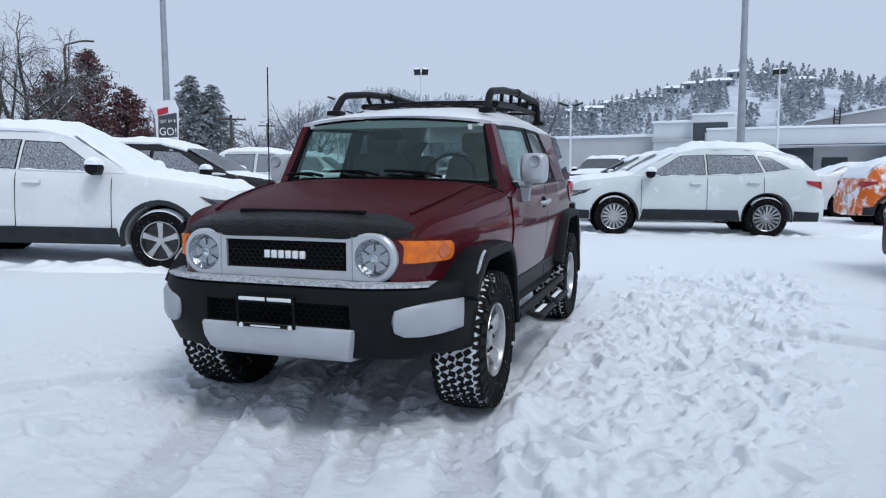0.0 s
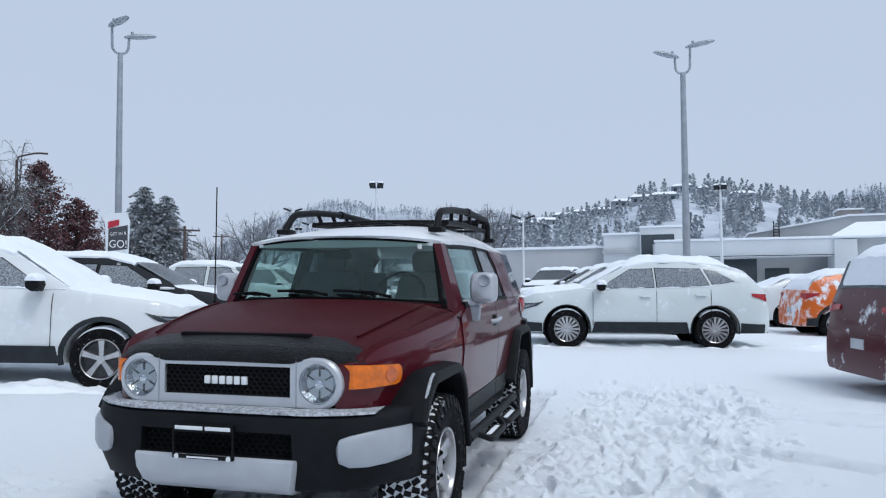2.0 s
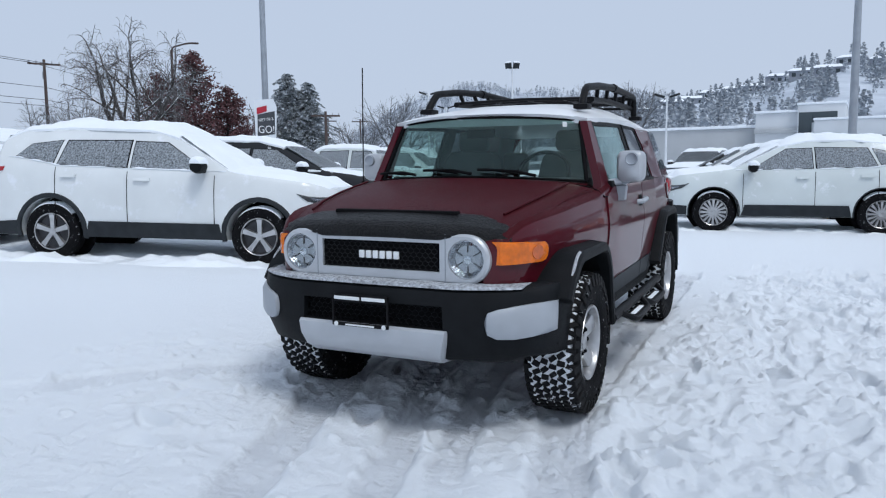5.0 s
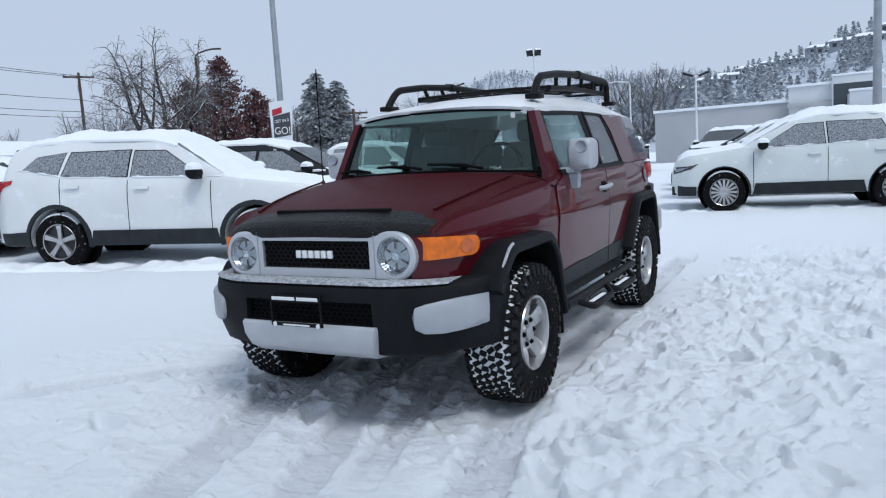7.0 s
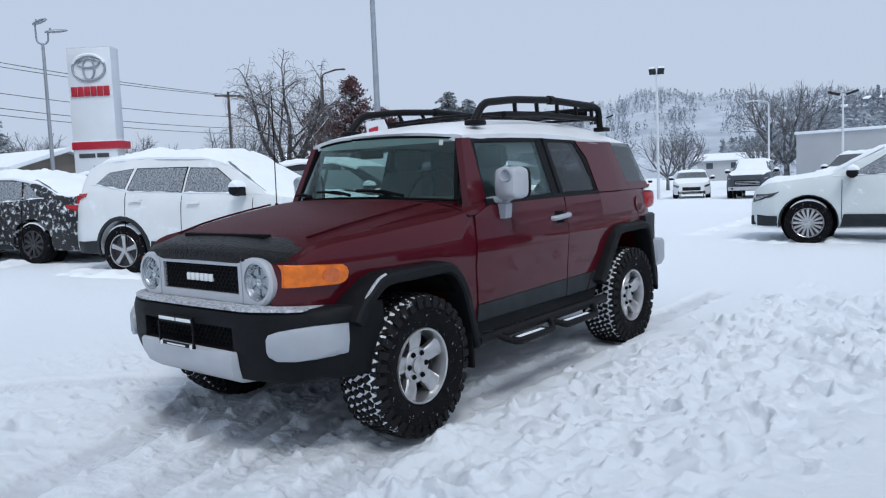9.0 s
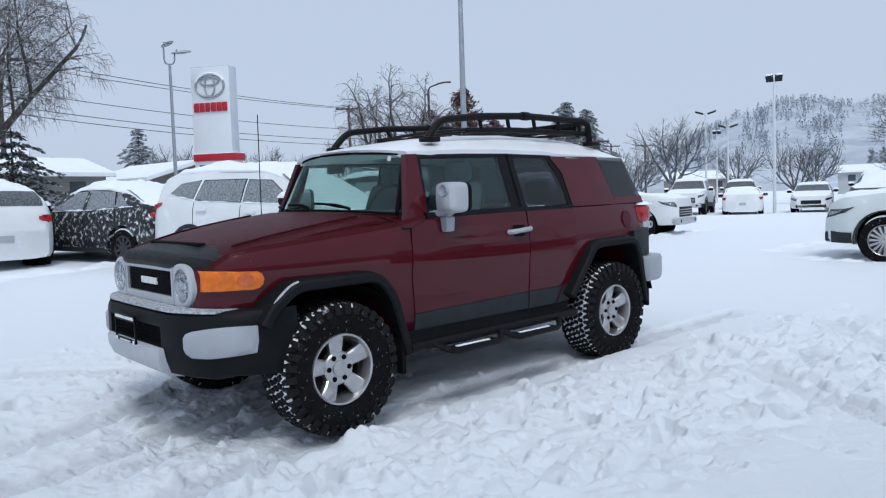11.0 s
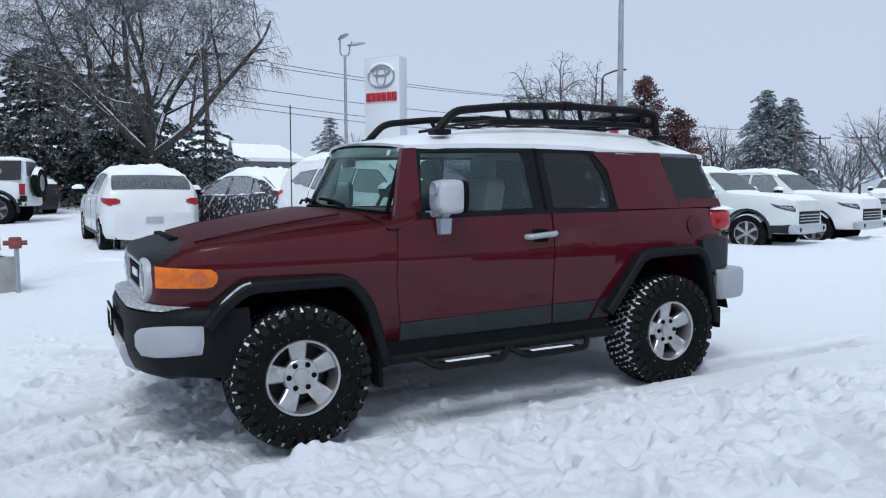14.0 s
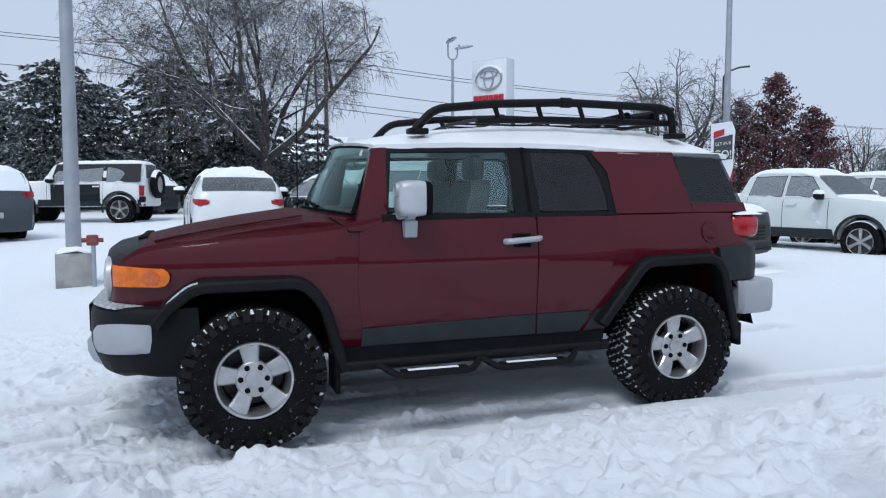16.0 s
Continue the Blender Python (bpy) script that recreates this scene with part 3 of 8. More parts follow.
def off_roader():
    tilt = Matrix(((1, 0, 0, 0), (0, 1, 0, 0), (-0.0165, 0.0156, 1, 0.0143), (0, 0, 0, 1)))
    loc, rot, _ = tilt.decompose()
    car = thing("off_road_vehicle", Matrix.LocRotScale((0, 0, 0.0143), rot, None), "burgundy off-road vehicle with white roof, black rack and snowy all-terrain tyres", "car")

    # painted lower body
    bm = bmesh.new()
    rings = []
    ys = [-0.738, -0.73, -0.72, -0.70, -0.66, -0.58, -0.5, -0.4, -0.3, -0.15, 0.0, 0.12, 0.2, 0.3, 0.45, 0.6, 0.72, 0.9, 1.3, 1.8, 2.3, 2.7, 2.9, 3.05, 3.18, 3.25, 3.28]
    for y in ys:
        zl = 0.50 if y > -0.3 else 0.62
        if y < 0.66:
            hz = hood_z(y)
            edge = min(hz - 0.03, lerp_table([(-0.74, 1.0), (-0.6, 1.10), (-0.54, 1.125), (0.0, 1.175), (0.4, 1.207), (0.66, 1.25)], y))
            crown = 0.03 if y < 0.36 else 0.0
        else:
            hz, edge, crown = 1.285, 1.27, 0.0
        k = [z for z in (zl, 0.56 if zl < 0.55 else 0.66, 0.75, 0.88, 0.98, 1.05)]
        half = [(side_x(y, z) if z > zl else side_x(y, z) - 0.03, z) for z in k if z < edge - 0.02]
        while len(half) < 6:
            half.append((side_x(y, edge - 0.02), edge - 0.015))
        ex = side_x(y, min(edge, 1.28))
        half += [(ex - 0.004, edge), (ex - 0.03, edge + 0.025), (ex - 0.075, hz - 0.028), (ex - 0.14, hz - 0.012), (ex * 0.5, hz + crown * 0.6), (0.001, hz + crown)]
        ring = [(x, y, z) for x, z in half] + [(-x, y, z) for x, z in reversed(half)]
        rings.append(ring)
    loft(bm, rings)
    bmesh.ops.remove_doubles(bm, verts=bm.verts, dist=0.0005)
    body = part("body", bm, M_RED, car, "burgundy painted body")
    cut = bmesh.new()
    AF = [(-0.50, 0.30), (-0.465, 0.72), (-0.42, 0.81), (-0.285, 0.915), (0.265, 0.918), (0.365, 0.80), (0.49, 0.30)]
    AR = [(2.13, 0.30), (2.15, 0.63), (2.40, 0.955), (2.91, 0.966), (2.975, 0.87), (3.08, 0.30)]
    for poly in (AF, AR):
        for s in (1, -1):
            prism(cut, poly, "x", s * 0.52, s * 1.2)
    bmesh.ops.recalc_face_normals(cut, faces=cut.faces)
    carve(body, cut)
    body.data.materials.append(M_HOOD)
    for poly in body.data.polygons:
        if poly.center.y < 0.72 and poly.center.z > 1.0 and poly.normal.z > 0.4:
            poly.material_index = 1
    # wheel housings
    for poly in (AF, AR):
        for s in (1, -1):
            bm = bmesh.new()
            prism(bm, [(a, max(b, 0.50) + 0.004) for a, b in poly], "x", s * 0.50, s * 0.53)
            part("wheel_housing", bm, M_BLACK, body, "black inner wheel housing", flat=True)

    # hood skin with its dusting of sleet
    bm = bmesh.new()
    top, n = [], 16
    for i in range(15):
        y = -0.585 + 1.05 * i / 14
        w = side_x(y, 1.1) - 0.055
        top.append([(w * (2 * j / n - 1), y, hood_z(y) - 0.034 * abs(2 * j / n - 1) ** 6 + 0.03 * (1 - (2 * j / n - 1) ** 2) * min(1, (0.52 - y) / 0.16) + 0.004) for j in range(n + 1)])
    loft(bm, top, caps=False, closed=False)
    ret = bmesh.ops.extrude_face_region(bm, geom=bm.faces[:])
    bmesh.ops.translate(bm, verts=[v for v in ret["geom"] if isinstance(v, bmesh.types.BMVert)], vec=(0, 0, -0.02))
    hood = part("hood", bm, M_HOOD, car, "burgundy hood wet with melting sleet")
    for s in (1, -1):
        bm = bmesh.new()
        tube(bm, [(s * (side_x(y, 1.1) - 0.165), y, hood_z(y) + 0.008) for y in (-0.5, -0.3, -0.1, 0.1, 0.3)], 0.007, 6)
        part("hood_ridge", bm, M_HOOD, hood)
    # shut lines round the cowl corner
    for s in (1, -1):
        bm = bmesh.new()
        line = [(s * (side_x(y, 1.19) - 0.001), y, 1.205) for y in (0.70, 0.62, 0.54)]
        line += [(s * (side_x(0.50, 1.2) - 0.028), 0.50, 1.245), (s * (side_x(0.47, 1.2) - 0.075), 0.47, 1.268), (s * (side_x(0.44, 1.2) - 0.15), 0.455, 1.284)]
        tube(bm, line, 0.0045, 5)
        part("shut_line", bm, M_BLACK, body)
    # black hood guard over the nose
    bm = bmesh.new()
    rows = []
    for y, zz in ((-0.770, 1.052), (-0.778, 1.075), (-0.768, 1.108), (-0.735, 1.132), (-0.69, 1.143), (-0.62, 1.162), (-0.57, 1.174), (-0.56, 1.160)):
        row = []
        for j in range(25):
            u = 2 * j / 24 - 1
            back = 0.11 * abs(u) ** 4
            row.append((0.69 * u, y + back, zz - 0.028 * u * u - 0.03 * abs(u) ** 6 + 0.35 * back * (y > -0.75) * 0.25))
        rows.append(row)
    loft(bm, rows, caps=False, closed=False)
    ret = bmesh.ops.extrude_face_region(bm, geom=bm.faces[:])
    bmesh.ops.translate(bm, verts=[v for v in ret["geom"] if isinstance(v, bmesh.types.BMVert)], vec=(0, 0.02, -0.012))
    guard = part("hood_guard", bm, M_BRA, car, "wet black vinyl hood guard")
    bm = bmesh.new()
    box(bm, -0.37, 0.37, -0.60, -0.55, 1.145, 1.178, 0.008)
    part("hood_scoop", bm, M_BLACK, hood, "black hood scoop slot")

    bm = bmesh.new()
    bm.from_mesh(body.data)
    bmesh.ops.delete(bm, geom=[f for f in bm.faces if all(v.co.y < -0.735 for v in f.verts)], context="FACES")
    bm.to_mesh(body.data)
    bm.free()

    # nose panel behind lamps and grille
    bm = bmesh.new()
    pts = []
    for x, y in ((-0.78, -0.5), (-0.74, -0.62), (-0.62, -0.705), (-0.3, -0.722), (0.3, -0.722), (0.62, -0.705), (0.74, -0.62), (0.78, -0.5)):
        x *= 0.955
        pts.append([(x, y, 0.80), (x, y, 1.075), (x * 0.9, y + 0.15, 1.075), (x * 0.9, y + 0.15, 0.80)])
    loft(bm, pts)
    nose = part("nose_panel", bm, M_RED, car)

    for ob in (nose,):
        cut = bmesh.new()
        box(cut, -0.353, 0.353, -0.9, -0.700, 0.879, 1.033)
        for s in (1, -1):
            lathe(cut, [(-0.9, 0.098), (-0.66, 0.098)], 24, "y", pose(s * 0.49, 0, 0.953))
        bmesh.ops.recalc_face_normals(cut, faces=cut.faces)
        carve(ob, cut)

    # lamp and grille surround
    CZ, RR = 0.953, 0.125
    def stadium(r, hx, n=14):
        out = []
        for k in range(n + 1):
            a = -math.pi / 2 + math.pi * k / n
            out.append((hx + r * math.cos(a), CZ + r * math.sin(a)))
        for k in range(n + 1):
            a = math.pi / 2 + math.pi * k / n
            out.append((-hx + r * math.cos(a), CZ + r * math.sin(a)))
        return out
    bm = bmesh.new()
    loft(bm, [[(x, -0.705, z) for x, z in stadium(RR, 0.49)], [(x, -0.752, z) for x, z in stadium(RR, 0.49)], [(x, -0.763, z) for x, z in stadium(RR - 0.012, 0.49)]])
    ring = part("grille_surround", bm, M_SILV, car, "silver grille and headlamp surround")
    cut = bmesh.new()
    box(cut, -0.348, 0.348, -0.9, -0.735, 0.883, 1.029)
    for s in (1, -1):
        lathe(cut, [(-0.9, 0.097), (-0.73, 0.097)], 32, "y", pose(s * 0.49, 0, CZ))
    bmesh.ops.recalc_face_normals(cut, faces=cut.faces)
    carve(ring, cut)
    for x0, x1, z0, z1 in ((-0.382, -0.378, 0.833, 1.075), (0.378, 0.382, 0.833, 1.075)):
        bm = bmesh.new()
        box(bm, x0, x1, -0.7655, -0.755, z0, z1)
        part("surround_seam", bm, M_GALV, ring)
    bm = bmesh.new()
    prism(bm, [(-0.348, 0.883), (0.348, 0.883), (0.348, 1.029), (-0.348, 1.029)], "y", -0.742, -0.730)
    part("grille_backing", bm, M_BLACK, ring, "black recess")
    bm = bmesh.new()
    mesh_grid(bm, -0.346, 0.346, 0.885, 1.027, -0.750, 0.033, 0.021)
    part("grille_mesh", bm, M_PLAS, ring, "black honeycomb grille mesh", flat=True)
    for k in range(6):
        bm = bmesh.new()
        box(bm, -0.122 + 0.041 * k, -0.122 + 0.041 * k + 0.03, -0.762, -0.745, 0.936, 0.976, 0.004)
        part("badge_block", bm, M_WHITEP, ring, "pale plain badge block")
    for s in (1, -1):
        bm = bmesh.new()
        lathe(bm, [(-0.675, 0.02), (-0.69, 0.045), (-0.715, 0.072), (-0.74, 0.090), (-0.757, 0.0965), (-0.757, 0.092), (-0.66, 0.01)], 14, "y", pose(s * 0.49, 0, CZ))
        for v in bm.verts:
            k = math.floor(math.atan2(v.co.z - CZ, v.co.x - s * 0.49) / (2 * math.pi / 14) + 0.5)
            v.co.y += 0.007 * (k % 2) * (v.co.y > -0.75)
        lamp = part("headlamp", bm, M_LAMP, car, "round clear headlamp", flat=True)
        bm = bmesh.new()
        lathe(bm, [(-0.70, 0.024), (-0.745, 0.022), (-0.75, 0.015), (-0.75, 0.001)], 18, "y", pose(s * 0.49, 0, CZ - 0.005))
        part("bulb_shield", bm, M_CHROME, lamp)
        bm = bmesh.new()
        for a in (30, 90, 150, 210, 270, 330):
            m = pose(s * 0.49, -0.735, CZ) @ Matrix.Rotation(radians(a), 4, "Y")
            box(bm, 0.035, 0.085, -0.004, 0.004, -0.003, 0.003, m=m)
        tagged(part("reflector_pattern", bm, M_CLAD, lamp), kind="stuff")
        bm = bmesh.new()
        lathe(bm, [(-0.75, 0.096), (-0.766, 0.08), (-0.775, 0.05), (-0.778, 0.001)], 32, "y", pose(s * 0.49, 0, CZ))
        lens = part("lens", bm, G_LENS, lamp, "clear glass lens")
        lens.visible_shadow = False

    # amber corner lamps
    for s in (1, -1):
        def corner(y, z):
            return side_x(y, 1.0) - 0.006
        bm = bmesh.new()
        patch(bm, [(-0.715, 0.928), (-0.475, 0.926), (-0.445, 0.934), (-0.424, 0.955), (-0.418, 0.985), (-0.428, 1.010), (-0.452, 1.026), (-0.715, 1.042)], corner, 0.022, 0.05, s, 12, 18)
        am = part("corner_lamp", bm, M_AMBER, car, "amber corner lamp")
        bm = bmesh.new()
        patch(bm, [(-0.515 + 0.045 * math.cos(a), 0.978 + 0.036 * math.sin(a)) for a in (2 * math.pi * q / 16 + 0.1 for q in range(16))], corner, 0.026, 0.01, s, 8, 6)
        part("reflector", bm, M_AMBER2, am)

    # front bumper
    def bump_y(x):
        return lerp_table([(0, -0.868), (0.42, -0.862), (0.5, -0.852), (0.6, -0.815), (0.7, -0.765), (0.8, -0.68), (0.86, -0.595), (0.90, -0.48)], abs(x))
    bm = bmesh.new()
    rings = []
    for x in (-0.90, -0.88, -0.86, -0.82, -0.76, -0.70, -0.62, -0.55, -0.42, -0.2, 0.0, 0.2, 0.42, 0.55, 0.62, 0.70, 0.76, 0.82, 0.86, 0.88, 0.90):
        y = bump_y(x)
        low = 0.44 + 0.02 * (abs(x) > 0.7)
        rings.append([(x, y + 0.20, 0.825), (x, y + 0.06, 0.822), (x, y + 0.015, 0.80), (x, y, 0.76), (x, y, 0.60), (x, y + 0.015, 0.54), (x, y + 0.05, low + 0.02), (x, y + 0.10, low), (x, y + 0.22, low)])
    loft(bm, rings)
    bumper = part("front_bumper", bm, M_PLAS, car, "black plastic front bumper")
    cut = bmesh.new()
    prism(cut, [(-0.41, 0.615), (0.41, 0.615), (0.405, 0.73), (-0.405, 0.73)], "y", -1.0, -0.80)
    bmesh.ops.recalc_face_normals(cut, faces=cut.faces)
    carve(bumper, cut)
    bm = bmesh.new()
    prism(bm, [(-0.41, 0.615), (0.41, 0.615), (0.405, 0.73), (-0.405, 0.73)], "y", -0.803, -0.79)
    part("bumper_backing", bm, M_BLACK, bumper, "black recess")
    bm = bmesh.new()
    mesh_grid(bm, -0.405, 0.405, 0.618, 0.728, -0.825, 0.036, 0.023)
    part("bumper_mesh", bm, M_PLAS, bumper, "black honeycomb mesh", flat=True)
    bm = bmesh.new()
    pts = []
    for z, y, w in ((0.612, -0.872, 0.435), (0.60, -0.885, 0.435), (0.54, -0.885, 0.425), (0.475, -0.86, 0.405), (0.432, -0.80, 0.39), (0.42, -0.72, 0.385)):
        pts.append([(-w, y + 0.03, z), (-w + 0.01, y, z), (w - 0.01, y, z), (w, y + 0.03, z), (w, y + 0.06, z), (-w, y + 0.06, z)])
    loft(bm, pts)
    part("skid_plate", bm, M_SILV, car, "silver skid plate")
    for s in (1, -1):
        bm = bmesh.new()
        rings = []
        for x, z0, z1, o in ((0.61, 0.615, 0.69, 0.004), (0.625, 0.595, 0.71, 0.024), (0.67, 0.575, 0.725, 0.034), (0.74, 0.572, 0.738, 0.036), (0.81, 0.58, 0.746, 0.036), (0.86, 0.588, 0.748, 0.03), (0.888, 0.60, 0.742, 0.008)):
            y = lerp_table([(0.6, -0.815), (0.7, -0.765), (0.8, -0.68), (0.86, -0.595), (0.915, -0.50)], x) - o
            rings.append([(s * x, y + 0.02 + o, z0 - 0.004), (s * x, y + 0.012, z0 + 0.004), (s * x, y, z0 + 0.03), (s * x, y, z1 - 0.025), (s * x, y + 0.015, z1 - 0.003), (s * x, y + 0.05 + o, z1 + 0.003)])
        loft(bm, rings)
        part("bumper_cap", bm, M_CAP, car, "pale silver bumper corner cap")
    # plate frame with plain bars
    bm = bmesh.new()
    for b in ((-0.2, 0.13, 0.745, 0.765), (-0.2, 0.13, 0.60, 0.618), (-0.2, -0.19, 0.60, 0.765), (0.12, 0.13, 0.60, 0.765)):
        box(bm, b[0], b[1], -0.908, -0.894, b[2], b[3], 0.002)
    frame_ = part("plate_frame", bm, M_TUBE, car, "empty black plate frame with pale bars")
    bm = bmesh.new()
    prism(bm, [(-0.2, 0.725), (0.13, 0.725), (0.13, 0.765), (-0.2, 0.765)], "y", -0.905, -0.898)
    part("plate_band", bm, M_TUBE, frame_)
    for k, (a, w) in enumerate(((-0.185, 0.15), (-0.022, 0.135))):
        bm = bmesh.new()
        box(bm, a, a + w, -0.911, -0.904, 0.737, 0.755, 0.002)
        part("plate_bar", bm, M_WHITEP, frame_, "pale plain bar")
    bm = bmesh.new()
    box(bm, -0.12, 0.05, -0.911, -0.904, 0.604, 0.612, 0.001)
    part("plate_bar", bm, M_WHITEP, frame_, "pale plain bar")
    for a in (-0.175, 0.105):
        bm = bmesh.new()
        lathe(bm, [(-0.911, 0.012), (-0.905, 0.012)], 14, "y", pose(a, 0, 0.609))
        part("plate_disc", bm, M_WHITEP, frame_, "pale plain disc")

    # wheel flares
    def flare(poly, s, name):
        bm = bmesh.new()
        cxy = Vector((sum(p[0] for p in poly) / len(poly), 0.45))
        pts = arc_path([(0, a, b) for a, b in poly], 0.06, 3)
        rings = []
        for i, p in enumerate(pts):
            d = (pts[min(i + 1, len(pts) - 1)] - pts[max(i - 1, 0)]).normalized()
            nrm = Vector((0, -d.z, d.y)) if (Vector((p.y, p.z)) - cxy).dot(Vector((-d.z, d.y))) > 0 else Vector((0, d.z, -d.y))
            bx = side_x(p.y, min(p.z, 1.28))
            ring = []
            for off, xo in ((0.0, bx - 0.06), (-0.004, 0.942), (0.006, 0.955), (0.042, 0.953), (0.056, 0.94), (0.064, bx + 0.003), (0.05, bx - 0.05)):
                q = p + nrm * off
                ring.append((s * xo, q.y, q.z))
            rings.append(ring)
        loft(bm, rings)
        return part(name, bm, M_PLAS, car, "black plastic wheel arch flare")
    FF = [(-0.475, 0.72), (-0.42, 0.80), (-0.285, 0.905), (0.265, 0.908), (0.365, 0.785), (0.47, 0.42)]
    RF = [(2.11, 0.58), (2.17, 0.655), (2.405, 0.948), (2.91, 0.958), (2.965, 0.87), (3.065, 0.44)]
    for s in (1, -1):
        for cy, rad in ((0.0, 0.518), (2.72, 0.558)):
            bm = bmesh.new()
            arc = [(cy + rad * math.cos(a), 0.40 + rad * math.sin(a)) for a in (math.pi * (0.07 + 0.86 * k / 20) for k in range(21))]
            loft(bm, [[(s * 0.885, yy, zz), (s * 0.45, yy, zz)] for yy, zz in arc], caps=False, closed=False)
            bm.faces.new([bm.verts.new((s * 0.45, yy, zz)) for yy, zz in arc])
            part("wheel_liner", bm, M_BLACK, car, "black wheel arch liner")
        flare(FF, s, "front_flare")
        flare(RF, s, "rear_flare")
        bm = bmesh.new()
        box(bm, min(s * 0.68, s * 0.93), max(s * 0.68, s * 0.93), 0.44, 0.465, 0.30, 0.52, 0.004)
        part("mud_flap", bm, M_BLACK, car, "black rubber mud flap")
        bm = bmesh.new()
        box(bm, min(s * 0.68, s * 0.95), max(s * 0.68, s * 0.95), 3.085, 3.115, 0.40, 0.55, 0.004)
        part("mud_flap", bm, M_BLACK, car, "black rubber mud flap")
        bm = bmesh.new()
        pts = arc_path([(0, a, b) for a, b in FF[0:4]], 0.06, 3)
        tube(bm, [(s * (0.932 + 0.004 * math.sin(9 * p.y)), p.y - 0.012, p.z + 0.058 + 0.004 * math.sin(31 * p.y)) for p in pts[1:-2]], 0.009, 6)
        part("snow_line", bm, M_SLEET, car, "thin line of snow on the flare")

    # doors, cladding and glasshouse on both sides
    for s in (1, -1):
        bm = bmesh.new()
        patch(bm, [(0.6, 0.655), (1.655, 0.68), (1.665, 1.10), (1.655, 1.272), (0.735, 1.262), (0.59, 1.20), (0.575, 0.9)], side_x, 0.007, 0.03, s, 16, 14)
        fd = part("front_door", bm, M_RED, car, "burgundy front door")
        bm = bmesh.new()
        patch(bm, [(1.668, 0.68), (2.04, 0.685), (2.19, 1.0), (2.225, 1.15), (2.215, 1.272), (1.672, 1.272)], side_x, 0.007, 0.03, s, 14, 8)
        rd = part("rear_door", bm, M_RED, car, "burgundy rear-hinged door")
        bm = bmesh.new()
        patch(bm, [(0.595, 0.545), (1.66, 0.55), (1.655, 0.676), (0.6, 0.65)], side_x, 0.010, 0.03, s, 4, 10)
        part("door_cladding", bm, M_CLAD, fd, "dark grey lower cladding")
        bm = bmesh.new()
        patch(bm, [(1.672, 0.55), (1.96, 0.55), (2.035, 0.68), (1.668, 0.676)], side_x, 0.010, 0.03, s, 4, 6)
        part("door_cladding", bm, M_CLAD, rd, "dark grey lower cladding")
        bm = bmesh.new()
        patch(bm, [(0.46, 0.46), (2.14, 0.46), (2.14, 0.545), (0.47, 0.545)], side_x, 0.004, 0.06, s, 3, 12)
        part("rocker_panel", bm, M_PLAS, car, "black rocker panel")
        bm = bmesh.new()
        patch(bm, [(1.99, 0.55), (2.13, 0.56), (2.14, 0.69), (2.065, 0.68)], side_x, 0.008, 0.03, s, 4, 4)
        part("quarter_cladding", bm, M_CLAD, car, "dark grey lower cladding")
        # handle
        bm = bmesh.new()
        patch(bm, [(1.51, 1.092), (1.62, 1.092), (1.62, 1.175), (1.50, 1.175)], side_x, 0.009, 0.01, s, 4, 4)
        part("handle_recess", bm, M_BLACK, fd)
        bm = bmesh.new()
        hx = s * 0.915
        tube(bm, arc_path([(s * 0.88, 1.455, 1.128), (hx, 1.47, 1.13), (hx, 1.655, 1.142), (s * 0.88, 1.685, 1.144)], 0.03, 3), 0.018, 8)
        part("door_handle", bm, M_CAP, fd, "silver door handle")
        # belt line and glass
        bm = bmesh.new()
        patch(bm, [(0.72, 1.262), (2.22, 1.275), (2.22, 1.30), (0.72, 1.30)], lambda y, z: max(side_x(y, z), house_x(y, z)), 0.008, 0.03, s, 2, 16)
        part("belt_trim", bm, M_PLAS, car, "black belt trim")
        bm = bmesh.new()
        patch(bm, [(0.755, 1.305), (1.545, 1.305), (1.535, 1.675), (0.795, 1.655)], house_x, 0.0, 0.006, s, 3, 6)
        g = part("door_glass", bm, G_SIDE, fd, "lightly tinted door glass")
        g.visible_shadow = False
        bm = bmesh.new()
        patch(bm, [(1.70, 1.305), (2.175, 1.305), (2.16, 1.5), (2.09, 1.655), (2.0, 1.675), (1.68, 1.675)], house_x, 0.0, 0.006, s, 6, 6)
        g = part("door_glass", bm, G_DARK, rd, "dark privacy glass")
        g.visible_shadow = False
        bm = bmesh.new()
        for poly in ([(0.705, 1.295), (0.755, 1.295), (0.80, 1.66), (0.755, 1.70)], [(0.745, 1.655), (1.62, 1.672), (1.62, 1.715), (0.75, 1.70)], [(1.54, 1.295), (1.70, 1.295), (1.685, 1.715), (1.535, 1.715)],
                     [(1.62, 1.672), (2.02, 1.672), (2.07, 1.715), (1.62, 1.718)]):
            patch(bm, poly, house_x, 0.004, 0.045, s, 4, 4)
        patch(bm, [(2.172, 1.295), (2.222, 1.295), (2.225, 1.42), (2.205, 1.55), (2.13, 1.69), (2.02, 1.715), (1.99, 1.672), (2.09, 1.64), (2.155, 1.5)][:7] + [(2.0, 1.69), (2.075, 1.66), (2.14, 1.53), (2.172, 1.4)], house_x, 0.004, 0.045, s, 10, 3)
        part("window_frame", bm, M_PLAS, car, "black window frame and pillar")
        bm = bmesh.new()
        patch(bm, [(1.625, 1.30), (1.645, 1.30), (1.64, 1.70), (1.62, 1.70)], house_x, 0.009, 0.01, s, 4, 2)
        part("pillar_seam", bm, M_BLACK, car)
        # A pillar and rear quarter
        bm = bmesh.new()
